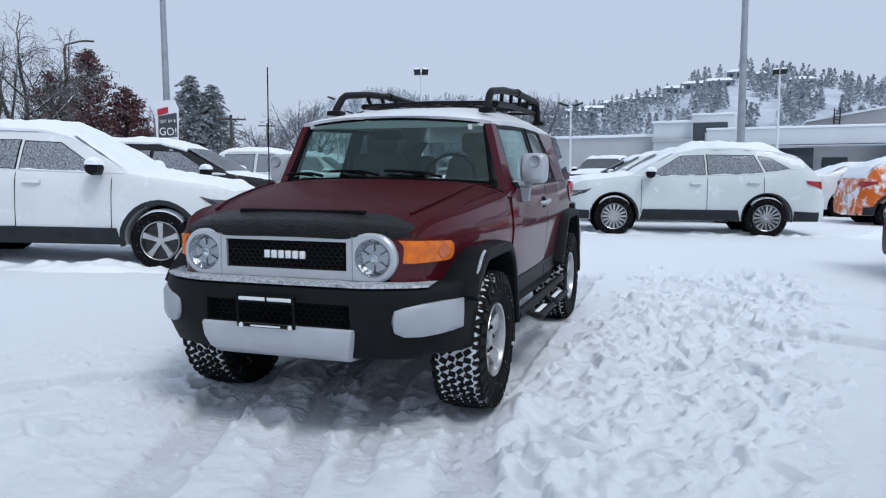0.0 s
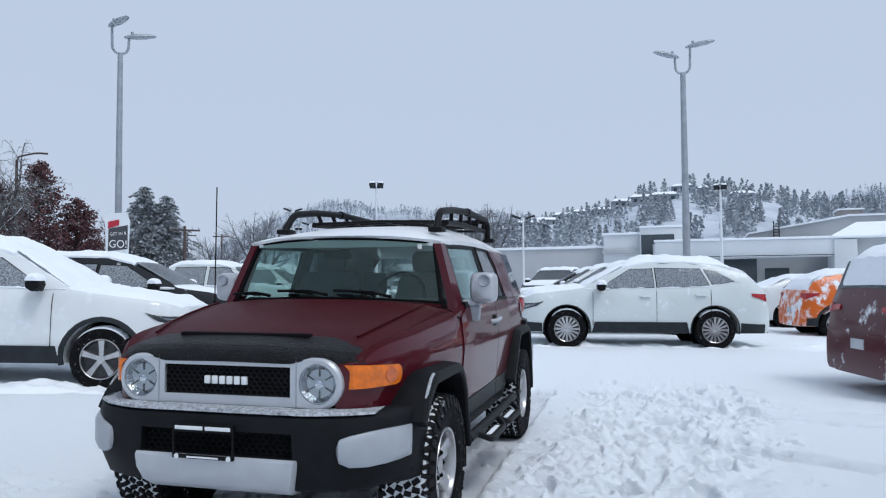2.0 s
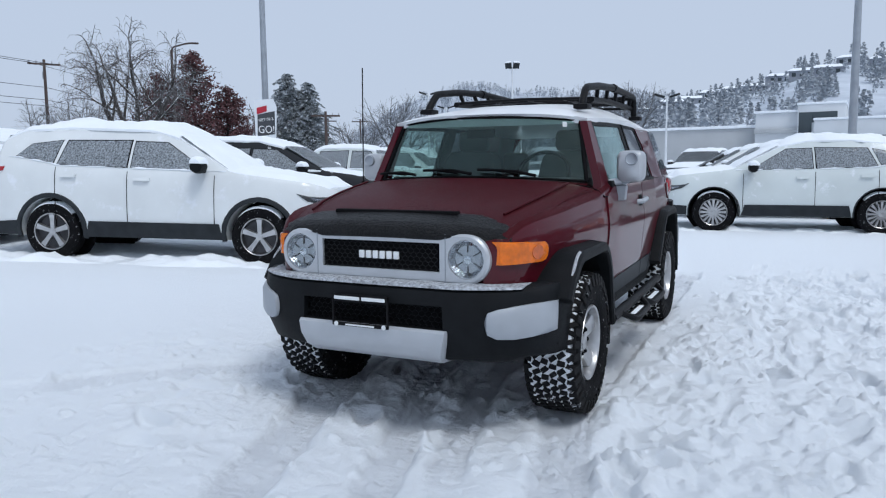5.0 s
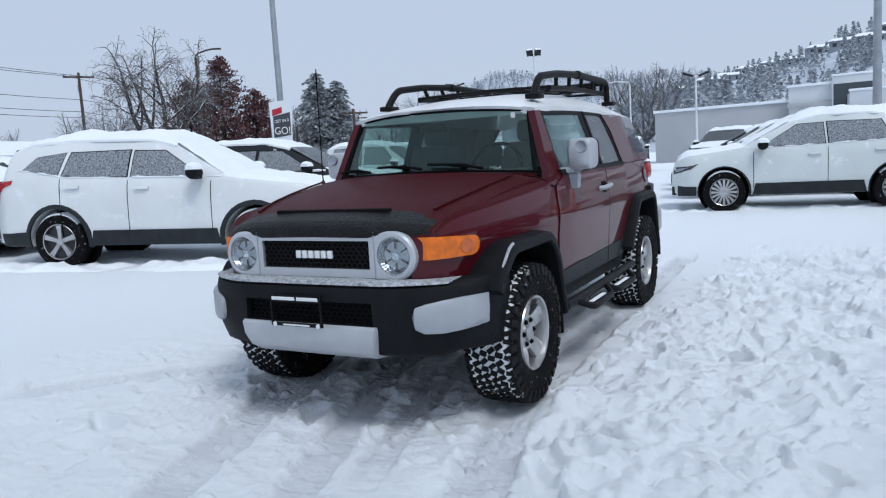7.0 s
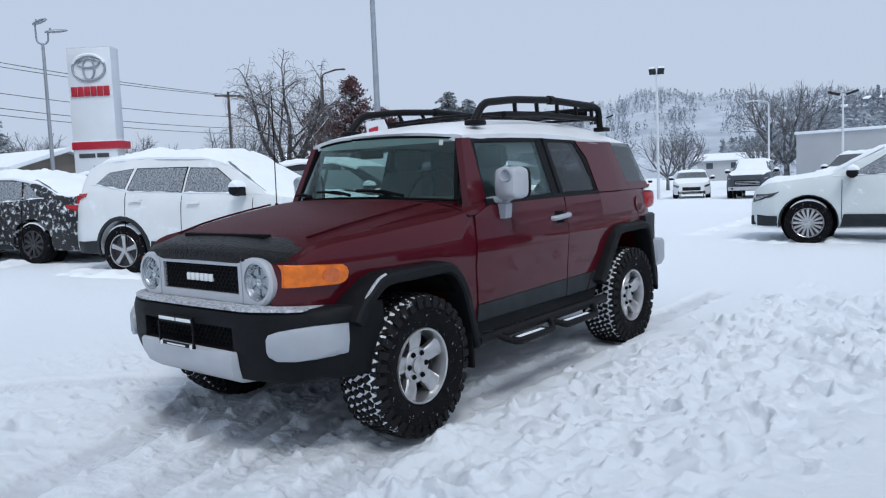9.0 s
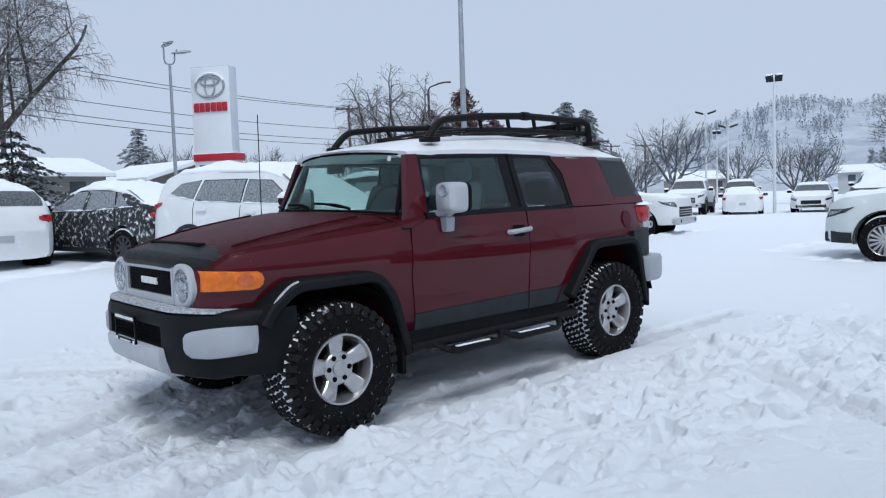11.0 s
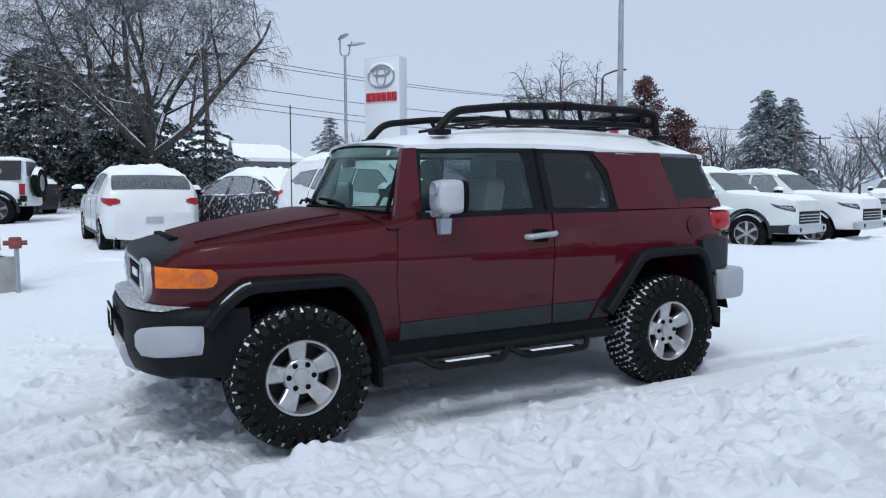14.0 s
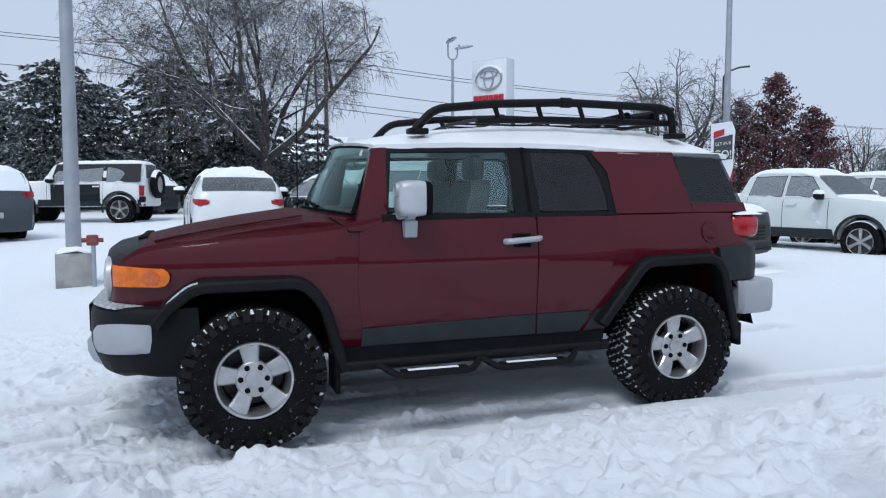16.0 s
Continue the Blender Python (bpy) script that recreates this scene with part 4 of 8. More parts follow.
        patch(bm, [(0.575, 1.235), (0.745, 1.235), (0.775, 1.69), (0.695, 1.685)], lambda y, z: house_x(y, max(z, 1.29)), 0.006, 0.05, s, 8, 6)
        part("front_pillar", bm, M_RED, car, "burgundy windscreen pillar")
        bm = bmesh.new()
        patch(bm, [(2.22, 1.285), (2.80, 1.285), (2.715, 1.68), (2.10, 1.68), (2.2, 1.55)], house_x, 0.012, 0.05, s, 8, 8)
        part("quarter_panel", bm, M_RED, car, "burgundy rear quarter panel")
        bm = bmesh.new()
        patch(bm, [(2.80, 1.285), (3.24, 1.285), (3.23, 1.345), (2.795, 1.345)], house_x, 0.012, 0.05, s, 3, 8)
        part("quarter_sill", bm, M_RED, car)
        bm = bmesh.new()
        patch(bm, [(2.79, 1.345), (3.215, 1.345), (3.10, 1.675), (2.70, 1.675)], house_x, 0.012, 0.02, s, 6, 8)
        g = part("quarter_glass", bm, G_DARK, car, "dark quarter window")
        bm = bmesh.new()
        patch(bm, [(2.74, 1.30), (3.225, 1.30), (3.11, 1.69), (2.67, 1.69)], house_x, -0.02, 0.01, s, 6, 8)
        part("quarter_trim", bm, M_CABIN, car, "dark inner quarter trim")
        g.visible_shadow = False
        # fuel flap outline, tail lamp, rear corner
        if s == 1:
            bm = bmesh.new()
            for r0, off in ((0.072, 0.006), ):
                poly = [(2.915 + r0 * math.cos(a) * 0.9, 1.155 + r0 * math.sin(a)) for a in (2 * math.pi * k / 20 + 0.1 for k in range(20))]
                patch(bm, poly, side_x, off, 0.02, s, 10, 6)
            part("fuel_flap", bm, M_RED, car, "burgundy fuel flap")
        bm = bmesh.new()
        rings = []
        for y, o, k in ((3.11, 0.0, 0.72), (3.125, 0.018, 0.9), (3.17, 0.032, 1.0), (3.26, 0.034, 1.0), (3.32, 0.018, 0.93), (3.352, -0.01, 0.78), (3.365, -0.04, 0.5)):
            bx = 0.815 + o
            ring_ = []
            for q in range(14):
                a = 2 * math.pi * q / 14
                ca, sa = math.cos(a), math.sin(a)
                ring_.append((s * (bx - 0.06 + 0.06 * math.copysign(abs(ca) ** 0.5, ca)), y, 1.184 + 0.079 * k * math.copysign(abs(sa) ** 0.6, sa)))
            rings.append(ring_)
        loft(bm, rings)
        tl = part("tail_lamp", bm, M_TAIL, car, "red tail lamp topped with snow")
        bm = bmesh.new()
        rings = [[(s * (0.715 + 0.135 * k / 6), y, 1.263 + h * math.sin(math.pi * k / 6)) for k in range(7)] for y, h in ((3.13, 0.01), (3.2, 0.03), (3.3, 0.028), (3.355, 0.008))]
        loft(bm, rings)
        part("snow_cap", bm, M_SNOW, tl, "snow on the lamp")
        bm = bmesh.new()
        patch(bm, [(3.0, 0.83), (3.33, 0.83), (3.34, 0.95), (3.33, 1.06), (2.965, 1.05)], lambda y, z: lerp_table([(2.96, 0.895), (3.1, 0.885), (3.24, 0.86), (3.34, 0.79)], y), 0.012, 0.12, s, 6, 8)
        part("rear_corner", bm, M_CLAD, car, "dark grey rear corner cladding")
        bm = bmesh.new()
        rings = []
        for y, o in ((3.13, 0.0), (3.16, 0.035), (3.3, 0.03), (3.42, -0.01), (3.46, -0.08)):
            bx = 0.895 + o
            rings.append([(s * (bx - 0.2), y, 0.60), (s * (bx - 0.02), y, 0.60), (s * bx, y, 0.64), (s * bx, y, 0.79), (s * (bx - 0.015), y, 0.82), (s * (bx - 0.2), y, 0.82)])
        loft(bm, rings)
        part("rear_bumper_cap", bm, M_CAP, car, "silver rear bumper end")
    # rear bumper middle, tail gate, spare wheel
    bm = bmesh.new()
    box(bm, -0.74, 0.74, 3.2, 3.45, 0.58, 0.80, 0.02)
    part("rear_bumper", bm, M_PLAS, car, "black rear bumper")
    bm = bmesh.new()
    rows = []
    for z in (0.8, 1.1, 1.29, 1.5, 1.69):
        w = min(side_x(3.2, min(z, 1.28)), house_x(3.1, z)) - 0.03 if z > 1.2 else side_x(3.2, z) - 0.04
        y = 3.27 - max(0, z - 1.29) * 0.36
        rows.append([(-w, y - 0.06, z), (-w * 0.9, y, z), (0, y + 0.02, z), (w * 0.9, y, z), (w, y - 0.06, z)])
    loft(bm, rows, caps=False, closed=False)
    bmesh.ops.solidify(bm, geom=bm.faces[:], thickness=0.03)
    gate = part("tail_gate", bm, M_RED, car, "burgundy tail gate")
    cut = bmesh.new()
    box(cut, -0.60, 0.60, 3.0, 3.5, 1.34, 1.64)
    bmesh.ops.recalc_face_normals(cut, faces=cut.faces)
    carve(gate, cut)
    bm = bmesh.new()
    loft(bm, [[(-0.62, 3.215, 1.33), (0.62, 3.215, 1.33)], [(-0.60, 3.11, 1.65), (0.60, 3.11, 1.65)]], caps=False, closed=False)
    g = part("rear_window", bm, G_DARK, gate, "tinted rear window")
    g.visible_shadow = False
    bm = bmesh.new()
    lathe(bm, [(3.3, 0.1), (3.3, 0.36), (3.34, 0.395), (3.46, 0.395), (3.5, 0.36), (3.5, 0.2), (3.46, 0.1)], 40, "y", pose(-0.12, 0, 1.05))
    part("spare_wheel", bm, M_TYRE, car, "black spare wheel on the tail gate")

    # windscreen
    def ws(u, v):
        """u across -1..1, v up 0..1"""
        x = u * (0.735 + (0.645 - 0.735) * v)
        y = 0.405 + 0.175 * abs(u) ** 2.2 * (1 - 0.28 * v) + 0.19 * v
        z = 1.300 + 0.39 * v + 0.03 * (1 - u * u)
        return (x, y, z)
    bm = bmesh.new()
    loft(bm, [[ws(-1 + 2 * i / 16, j / 6) for i in range(17)] for j in range(7)], caps=False, closed=False)
    pane = part("windscreen", bm, G_WIND, car, "clear curved windscreen")
    pane.visible_shadow = False
    bm = bmesh.new()
    for line in ([ws(-1, j / 6) for j in range(7)], [ws(1, j / 6) for j in range(7)], [ws(-1 + 2 * i / 16, 1) for i in range(17)], [ws(-1 + 2 * i / 16, 0) for i in range(17)]):
        tube(bm, line, 0.014 if line[0][2] != line[-1][2] else 0.009, 6)
    part("windscreen_seal", bm, M_BLACK, car, "black windscreen surround")
    bm = bmesh.new()
    a = [Vector(ws(u, v)) + Vector((0, -0.006, 0.004)) for u, v in ((0.84, 0.86), (0.88, 0.86), (0.88, 0.95), (0.84, 0.95))]
    bm.faces.new([bm.verts.new(p) for p in a])
    bmesh.ops.solidify(bm, geom=bm.faces[:], thickness=0.002)
    part("sticker", bm, M_WHITEP, pane, "small white windscreen sticker", flat=True)
    # cowl and wipers
    bm = bmesh.new()
    rows = []
    for i in range(13):
        u = -1 + 2 * i / 12
        p = ws(u, 0)
        rows.append([(p[0], p[1] - 0.055, p[2] - 0.042), (p[0], p[1] - 0.03, p[2] - 0.022), (p[0], p[1] + 0.02, p[2] - 0.012), (p[0], p[1] + 0.02, p[2] - 0.07), (p[0], p[1] - 0.055, p[2] - 0.07)])
    loft(bm, rows)
    part("cowl", bm, M_HOOD, car, "burgundy cowl below the windscreen")
    for k, u0 in enumerate((-0.52, 0.06, 0.62)):
        bm = bmesh.new()
        base = Vector(ws(u0, 0)) + Vector((0, -0.05, 0.02))
        tip = Vector(ws(u0 - 0.36, 0.07)) + Vector((0, -0.035, 0.02))
        tube(bm, [base, base.lerp(tip, 0.5) + Vector((0, -0.01, 0.012)), tip], 0.011, 6, r2=0.007)
        tube(bm, [tip + (tip - base) * 0.45 + Vector((0, 0.01, -0.014)), tip, base.lerp(tip, 0.45) + Vector((0, 0.025, -0.004))], 0.009, 5)
        part("wiper", bm, M_BLACK, car, "black wiper arm and blade")

    # roof
    def roof_z(x, y):
        edge = lerp_table([(0.5, 1.695), (0.7, 1.705), (1.2, 1.725), (1.9, 1.73), (2.25, 1.70), (2.6, 1.69), (3.16, 1.672)], y)
        crown = lerp_table([(0.5, 0.02), (0.6, 0.045), (0.9, 0.085), (1.4, 0.132), (2.0, 0.160), (2.5, 0.182), (2.8, 0.165), (3.0, 0.125), (3.12, 0.07), (3.2, 0.0)], y)
        w = house_x(y, 1.70) + 0.012
        u = min(1.0, abs(x) / w)
        return edge + crown * (1 - u ** 3.2)
    bm = bmesh.new()
    rings = []
    for y in (0.585, 0.61, 0.65, 0.72, 0.9, 1.2, 1.6, 2.0, 2.2, 2.4, 2.7, 2.95, 3.1, 3.16, 3.18):
        w = house_x(max(y, 0.62), 1.70) + 0.012
        cut = max(0.0, 0.70 - y) / 0.115
        n = 18
        row = []
        for j in range(n + 1):
            u = -1 + 2 * j / n
            yy = y + (0.13 * abs(u) ** 2.2 if y < 0.70 else 0) * cut
            row.append((u * w, yy, roof_z(u * w, max(y, 0.52))))
        drop = lerp_table([(0.4, 0.03), (2.1, 0.03), (2.3, 0.03), (3.2, 0.03)], y)
        row += [(w - 0.005, row[-1][1], row[-1][2] - drop), (0, y + 0.005, 1.66), (-w + 0.005, row[0][1], row[0][2] - drop)]
        rings.append(row)
    loft(bm, rings)
    part("roof", bm, M_ROOF, car, "white roof with a skin of snow")
    # snow line along the rear edge of the roof
    for s in (1, -1):
        bm = bmesh.new()
        tube(bm, [(s * (house_x(y, 1.68) + 0.012), y, roof_z(2, y) - 0.028 + 0.004 * nz3(y, 1, 2, 9)) for y in [2.3 + 0.03 * k for k in range(28)]], 0.005, 6)
        part("snow_fringe", bm, M_SLEET, car, "thin fringe of snow")

    # roof rack
    rack = new("roof_rack")
    rack.parent = car
    rack.location.z = 0.015
    tagged(rack, "black tubular steel roof rack")
    for s in (1, -1):
        x = s * 0.585
        bm = bmesh.new()
        tube(bm, arc_path([(x, 0.98, 1.78), (x, 1.0, 1.81), (x * 0.985, 1.11, 1.922), (x * 0.97, 1.5, 1.965), (x * 0.97, 2.0, 1.988), (x * 0.97, 2.72, 1.975), (x * 0.97, 2.80, 1.95), (x * 0.97, 2.82, 1.80)], 0.07, 4), 0.027, 10)
        part("upper_rail", bm, M_TUBE, rack)
        bm = bmesh.new()
        tube(bm, arc_path([(x * 0.93, 1.40, 1.86), (x * 0.93, 1.9, 1.878), (x * 0.93, 2.86, 1.872)], 0.05, 3), 0.022, 10)
        part("lower_rail", bm, M_TUBE, rack)
        for y in (1.55, 1.85, 2.15, 2.45, 2.72):
            bm = bmesh.new()
            tube(bm, [(x * 0.93, y, 1.87), (x * 0.97, y - 0.05, 1.98)], 0.016, 8)
            part("post", bm, M_TUBE, rack)
        for y in (1.0, 2.82):
            bm = bmesh.new()
            box(bm, x - 0.05, x + 0.05, y - 0.06, y + 0.06, 1.765, 1.80, 0.008)
            part("foot", bm, M_TUBE, rack)
        bm = bmesh.new()
        tube(bm, [(x * 0.97, 1.97, 1.987), (x * 0.97, 2.04, 1.987)], 0.034, 10)
        part("collar", bm, M_TUBE, rack)
    for y, z in ((1.42, 1.87), (1.7, 1.88), (2.05, 1.885), (2.4, 1.885), (2.84, 1.875)):
        bm = bmesh.new()
        tube(bm, [(-0.545, y, z), (0, y, z + 0.012), (0.545, y, z)], 0.012, 8)
        part("crossbar", bm, M_TUBE, rack)
    bm = bmesh.new()
    tube(bm, arc_path([(-0.54, 2.83, 1.965), (0.54, 2.83, 1.965)], 0.05, 3), 0.02, 8)
    part("crossbar", bm, M_TUBE, rack)
    for x in (-0.27, 0.0, 0.27):
        bm = bmesh.new()
        tube(bm, [(x, 1.42, 1.885), (x, 2.84, 1.885)], 0.008, 6)
        part("slat", bm, M_TUBE, rack)
    bm = bmesh.new()
    tube(bm, [(-0.3, 2.62, 1.925), (0.42, 2.55, 1.925)], 0.03, 8)
    tube(bm, [(-0.2, 2.75, 1.92), (0.5, 2.7, 1.92)], 0.026, 8)
    part("strapped_bar", bm, M_BLACK, rack)

    # mirrors
    for s in (1, -1):
        bm = bmesh.new()
        rings = []
        for y, g in ((0.775, 0.75), (0.79, 0.93), (0.825, 1.0), (0.895, 1.0), (0.925, 0.95)):
            cx, cz, hw, hh = 0.955, 1.392, 0.088 * g, 0.102 * g
            ring = []
            for k in range(20):
                a = 2 * math.pi * k / 20
                c, sn = math.cos(a), math.sin(a)
                ring.append((s * (cx + hw * math.copysign(abs(c) ** 0.45, c)), y, cz + hh * math.copysign(abs(sn) ** 0.45, sn)))
            rings.append(ring)
        loft(bm, rings)
        mir = part("door_mirror", bm, M_SILV, car, "silver door mirror with round lamp")
        bm = bmesh.new()
        rings = []
        for y, g in ((0.923, 0.97), (0.947, 0.97), (0.96, 0.9)):
            ring = []
            for k in range(20):
                a = 2 * math.pi * k / 20
                c, sn = math.cos(a), math.sin(a)
                ring.append((s * (0.955 + 0.088 * g * math.copysign(abs(c) ** 0.45, c)), y, 1.392 + 0.102 * g * math.copysign(abs(sn) ** 0.45, sn)))
            rings.append(ring)
        loft(bm, rings)
        part("mirror_back", bm, M_BLACK, mir, "black mirror rear rim")
        bm = bmesh.new()
        lathe(bm, [(0.765, 0.03), (0.76, 0.037), (0.775, 0.042), (0.795, 0.042)], 20, "y", pose(s * 0.973, 0, 1.44))
        part("mirror_lamp", bm, M_GALV, mir, "round grey lamp")
        bm = bmesh.new()
        loft(bm, [[(s * (x + dx), y + dy, z) for dx, dy in ((-0.03 * k, -0.03 * k), (0.03 * k, -0.025 * k), (0.03 * k, 0.035 * k), (-0.03 * k, 0.04 * k))] for x, y, z, k in ((0.880, 0.86, 1.168, 1.0), (0.884, 0.86, 1.174, 1.15), (0.890, 0.86, 1.262, 1.2), (0.893, 0.86, 1.27, 0.75), (0.925, 0.86, 1.29, 0.75), (0.93, 0.86, 1.305, 1.0))])
        part("mirror_foot", bm, M_CAP, mir, "silver mirror bracket")
        bm = bmesh.new()
        tube(bm, [(s * 0.80, 0.80, 1.285), (s * 0.90, 0.82, 1.295)], 0.022, 8)
        part("mirror_arm", bm, M_SILV, mir)
    # antenna
    bm = bmesh.new()
    tube(bm, [(-0.83, 0.46, 1.2), (-0.83, 0.46, 1.30)], 0.012, 8)
    tube(bm, [(-0.83, 0.46, 1.30), (-0.825, 0.465, 2.08)], 0.004, 6)
    part("antenna", bm, M_BLACK, car, "thin black whip antenna")
    # side steps
    for s in (1, -1):
        bm = bmesh.new()
        tube(bm, [(s * 0.93, 0.50, 0.455), (s * 0.94, 1.2, 0.465), (s * 0.93, 2.12, 0.47)], 0.032, 10)
        st = part("step_bar", bm, M_TUBE, car, "black tubular step bar")
        for y0, y1 in ((0.76, 1.20), (1.36, 1.82)):
            bm = bmesh.new()
            tube(bm, arc_path([(s * 0.94, y0 - 0.10, 0.46), (s * 1.03, y0, 0.40), (s * 1.03, y1, 0.405), (s * 0.94, y1 + 0.08, 0.465)], 0.05, 4), 0.02, 8)
            part("step_loop", bm, M_TUBE, st)
            bm = bmesh.new()
            box(bm, min(s * 0.95, s * 1.02), max(s * 0.95, s * 1.02), y0 + 0.02, y1 - 0.02, 0.408, 0.42, 0.004)
            pad = part("step_pad", bm, M_TUBE, st, "snow-dusted step pad")
            bm = bmesh.new()
            box(bm, min(s * 0.975, s * 1.008), max(s * 0.975, s * 1.008), y0 + 0.06, y1 - 0.08, 0.418, 0.425, 0.003)
            part("step_snow", bm, M_SNOW, pad)
    # snow on the bumper shelf and cowl corners
    bm = bmesh.new()
    rows = []
    for i in range(41):
        x = -0.84 + 1.6 * i / 40
        y = bump_y(x)
        h = 0.012 + 0.008 * nz3(x, 0, 3, 9) - 0.012 * max(0, abs(x) - 0.6) / 0.2
        rows.append([(x, y + 0.015, 0.815), (x, y + 0.02, 0.822 + h * 0.7), (x, y + 0.06, 0.824 + h), (x, y + 0.105, 0.826 + h * 0.9), (x, y + 0.16, 0.828)])
    loft(bm, rows)
    part("bumper_snow", bm, M_SLEET, bumper, "ribbon of snow on the bumper")
    # underbody
    bm = bmesh.new()
    box(bm, -0.42, 0.42, -0.55, 3.15, 0.42, 0.62, 0.03)
    part("underbody", bm, M_BLACK, car, "black chassis")
    bm = bmesh.new()
    tube(bm, [(-0.7, 2.69, 0.40), (0.7, 2.69, 0.40)], 0.06, 10)
    part("rear_axle", bm, M_BLACK, car, "black axle")
    # cabin
    bm = bmesh.new()
    rows = []
    for i in range(13):
        u = -0.97 + 1.94 * i / 12
        px_, py_, _z = ws(u, 0)
        rows.append([(px_ * 0.985, py_ + 0.035, 1.20), (px_ * 0.985, py_ + 0.04, 1.30), (px_ * 0.985, py_ + 0.12, 1.325), (px_ * 0.985, py_ + 0.26, 1.315), (px_ * 0.985, py_ + 0.30, 1.27), (px_ * 0.985, py_ + 0.30, 1.20)])
    loft(bm, rows)
    part("dashboard", bm, M_CABIN, car, "black dashboard")
    bm = bmesh.new()
    lathe(bm, [(-0.012, 0.175), (0.0, 0.19), (0.012, 0.175), (0.0, 0.162)], 28, "y", pose(0.40, 0.72, 1.33, -25, 0, 0), close=True)
    part("steering_wheel", bm, M_BLACK, car, "black steering wheel")
    for sx in (0.40, -0.40):
        bm = bmesh.new()
        loft(bm, [[(sx + dx * k, y + dy, z) for dx, dy in ((-0.23, -0.06), (0.23, -0.06), (0.23, 0.07), (-0.23, 0.07))] for z, y, k in ((1.0, 1.28, 1.0), (1.3, 1.36, 1.0), (1.45, 1.40, 0.9), (1.5, 1.41, 0.7))])
        seat = part("front_seat", bm, M_SEAT, car, "grey cloth front seat")
        bm = bmesh.new()
        box(bm, sx - 0.13, sx + 0.13, 1.38, 1.47, 1.50, 1.66, 0.04)
        part("head_rest", bm, M_SEAT, seat)
    for sx in (0.38, -0.38):
        bm = bmesh.new()
        box(bm, sx - 0.12, sx + 0.12, 2.3, 2.38, 1.3, 1.5, 0.04)
        part("rear_head_rest", bm, M_SEAT, car, "grey rear head rest")
    bm = bmesh.new()
    box(bm, -0.10, 0.10, 0.60, 0.63, 1.585, 1.645, 0.012)
    part("rear_view_mirror", bm, M_BLACK, car, "black rear-view mirror")

    # the cabin and tail stand a little further back on the chassis
    for ob in car.children_recursive:
        if ob.type == "MESH" and ob.name.split(".")[0] not in ("front_flare", "snow_line"):
            for v in ob.data.vertices:
                v.co.y += lerp_table([(0.45, 0.0), (0.8, 0.022), (2.6, 0.036), (3.4, 0.036)], v.co.y)
    # wheels
    for s in (1, -1):
        tread_wheel("front_wheel", car, s * 0.80, 0.0, 0.412, s, 0)
        tread_wheel("rear_wheel", car, s * 0.80, 2.69, 0.412, s, 0)
    return car


def mesh_grid(bm, x0, x1, z0, z1, y, px, pz):
    """A pressed mesh of six-sided cells."""
    rowz = z0
    k = 0
    t = 0.0028
    while rowz < z1:
        x = x0 + (px / 2 if k % 2 else 0)
        while x < x1:
            pts = [(x, rowz), (x + px / 2, rowz + pz / 2), (x + px / 2, min(rowz + pz, z1))]
            for (a, b), (c, d) in zip(pts, pts[1:]):
                if c > x1 or d > z1 + 0.001:
                    continue
                tube(bm, [(a, y, b), (c, y, d)], t, 4, caps=False)
            c, d = x - px / 2, rowz + pz / 2
            if c >= x0 and d <= z1:
                tube(bm, [(x, y, rowz), (c, y, d)], t, 4, caps=False)
            x += px
        rowz += pz
        k += 1


off_roader()


# ---- the parked cars ----
def paint(name, c, snow=0.12):
    return mat(name, c, 0.35, metal=0.0, coat=0.3, spec=0.25, vary=0.05, scale=2.0, second=(0.80, 0.83, 0.87), amount=snow, mscale=3.5, sharp=0.1)


P_WHITE = paint("white_car_paint", (0.72, 0.75, 0.76), 0.25)
P_PEARL = paint("pearl_white_paint", (0.62, 0.67, 0.67), 0.2)
P_BLACK = paint("black_car_paint", (0.012, 0.013, 0.016), 0.12)
P_GREY = paint("slate_grey_paint", (0.055, 0.065, 0.08), 0.10)
P_ORANGE = paint("orange_paint", (0.62, 0.12, 0.012), 0.46)
P_WINE = paint("wine_red_paint", (0.065, 0.004, 0.010), 0.24)
P_CAKED = mat("snow_caked_black_paint", (0.014, 0.015, 0.018), 0.35, coat=0.3, spec=0.25, vary=0.05, scale=2.0, second=(0.80, 0.83, 0.87), amount=0.32, mscale=11.0, sharp=0.12)

M_DARKG_CAR = mat("dark_headlamp_glass", (0.05, 0.055, 0.06), 0.2, vary=0.3, scale=20.0)

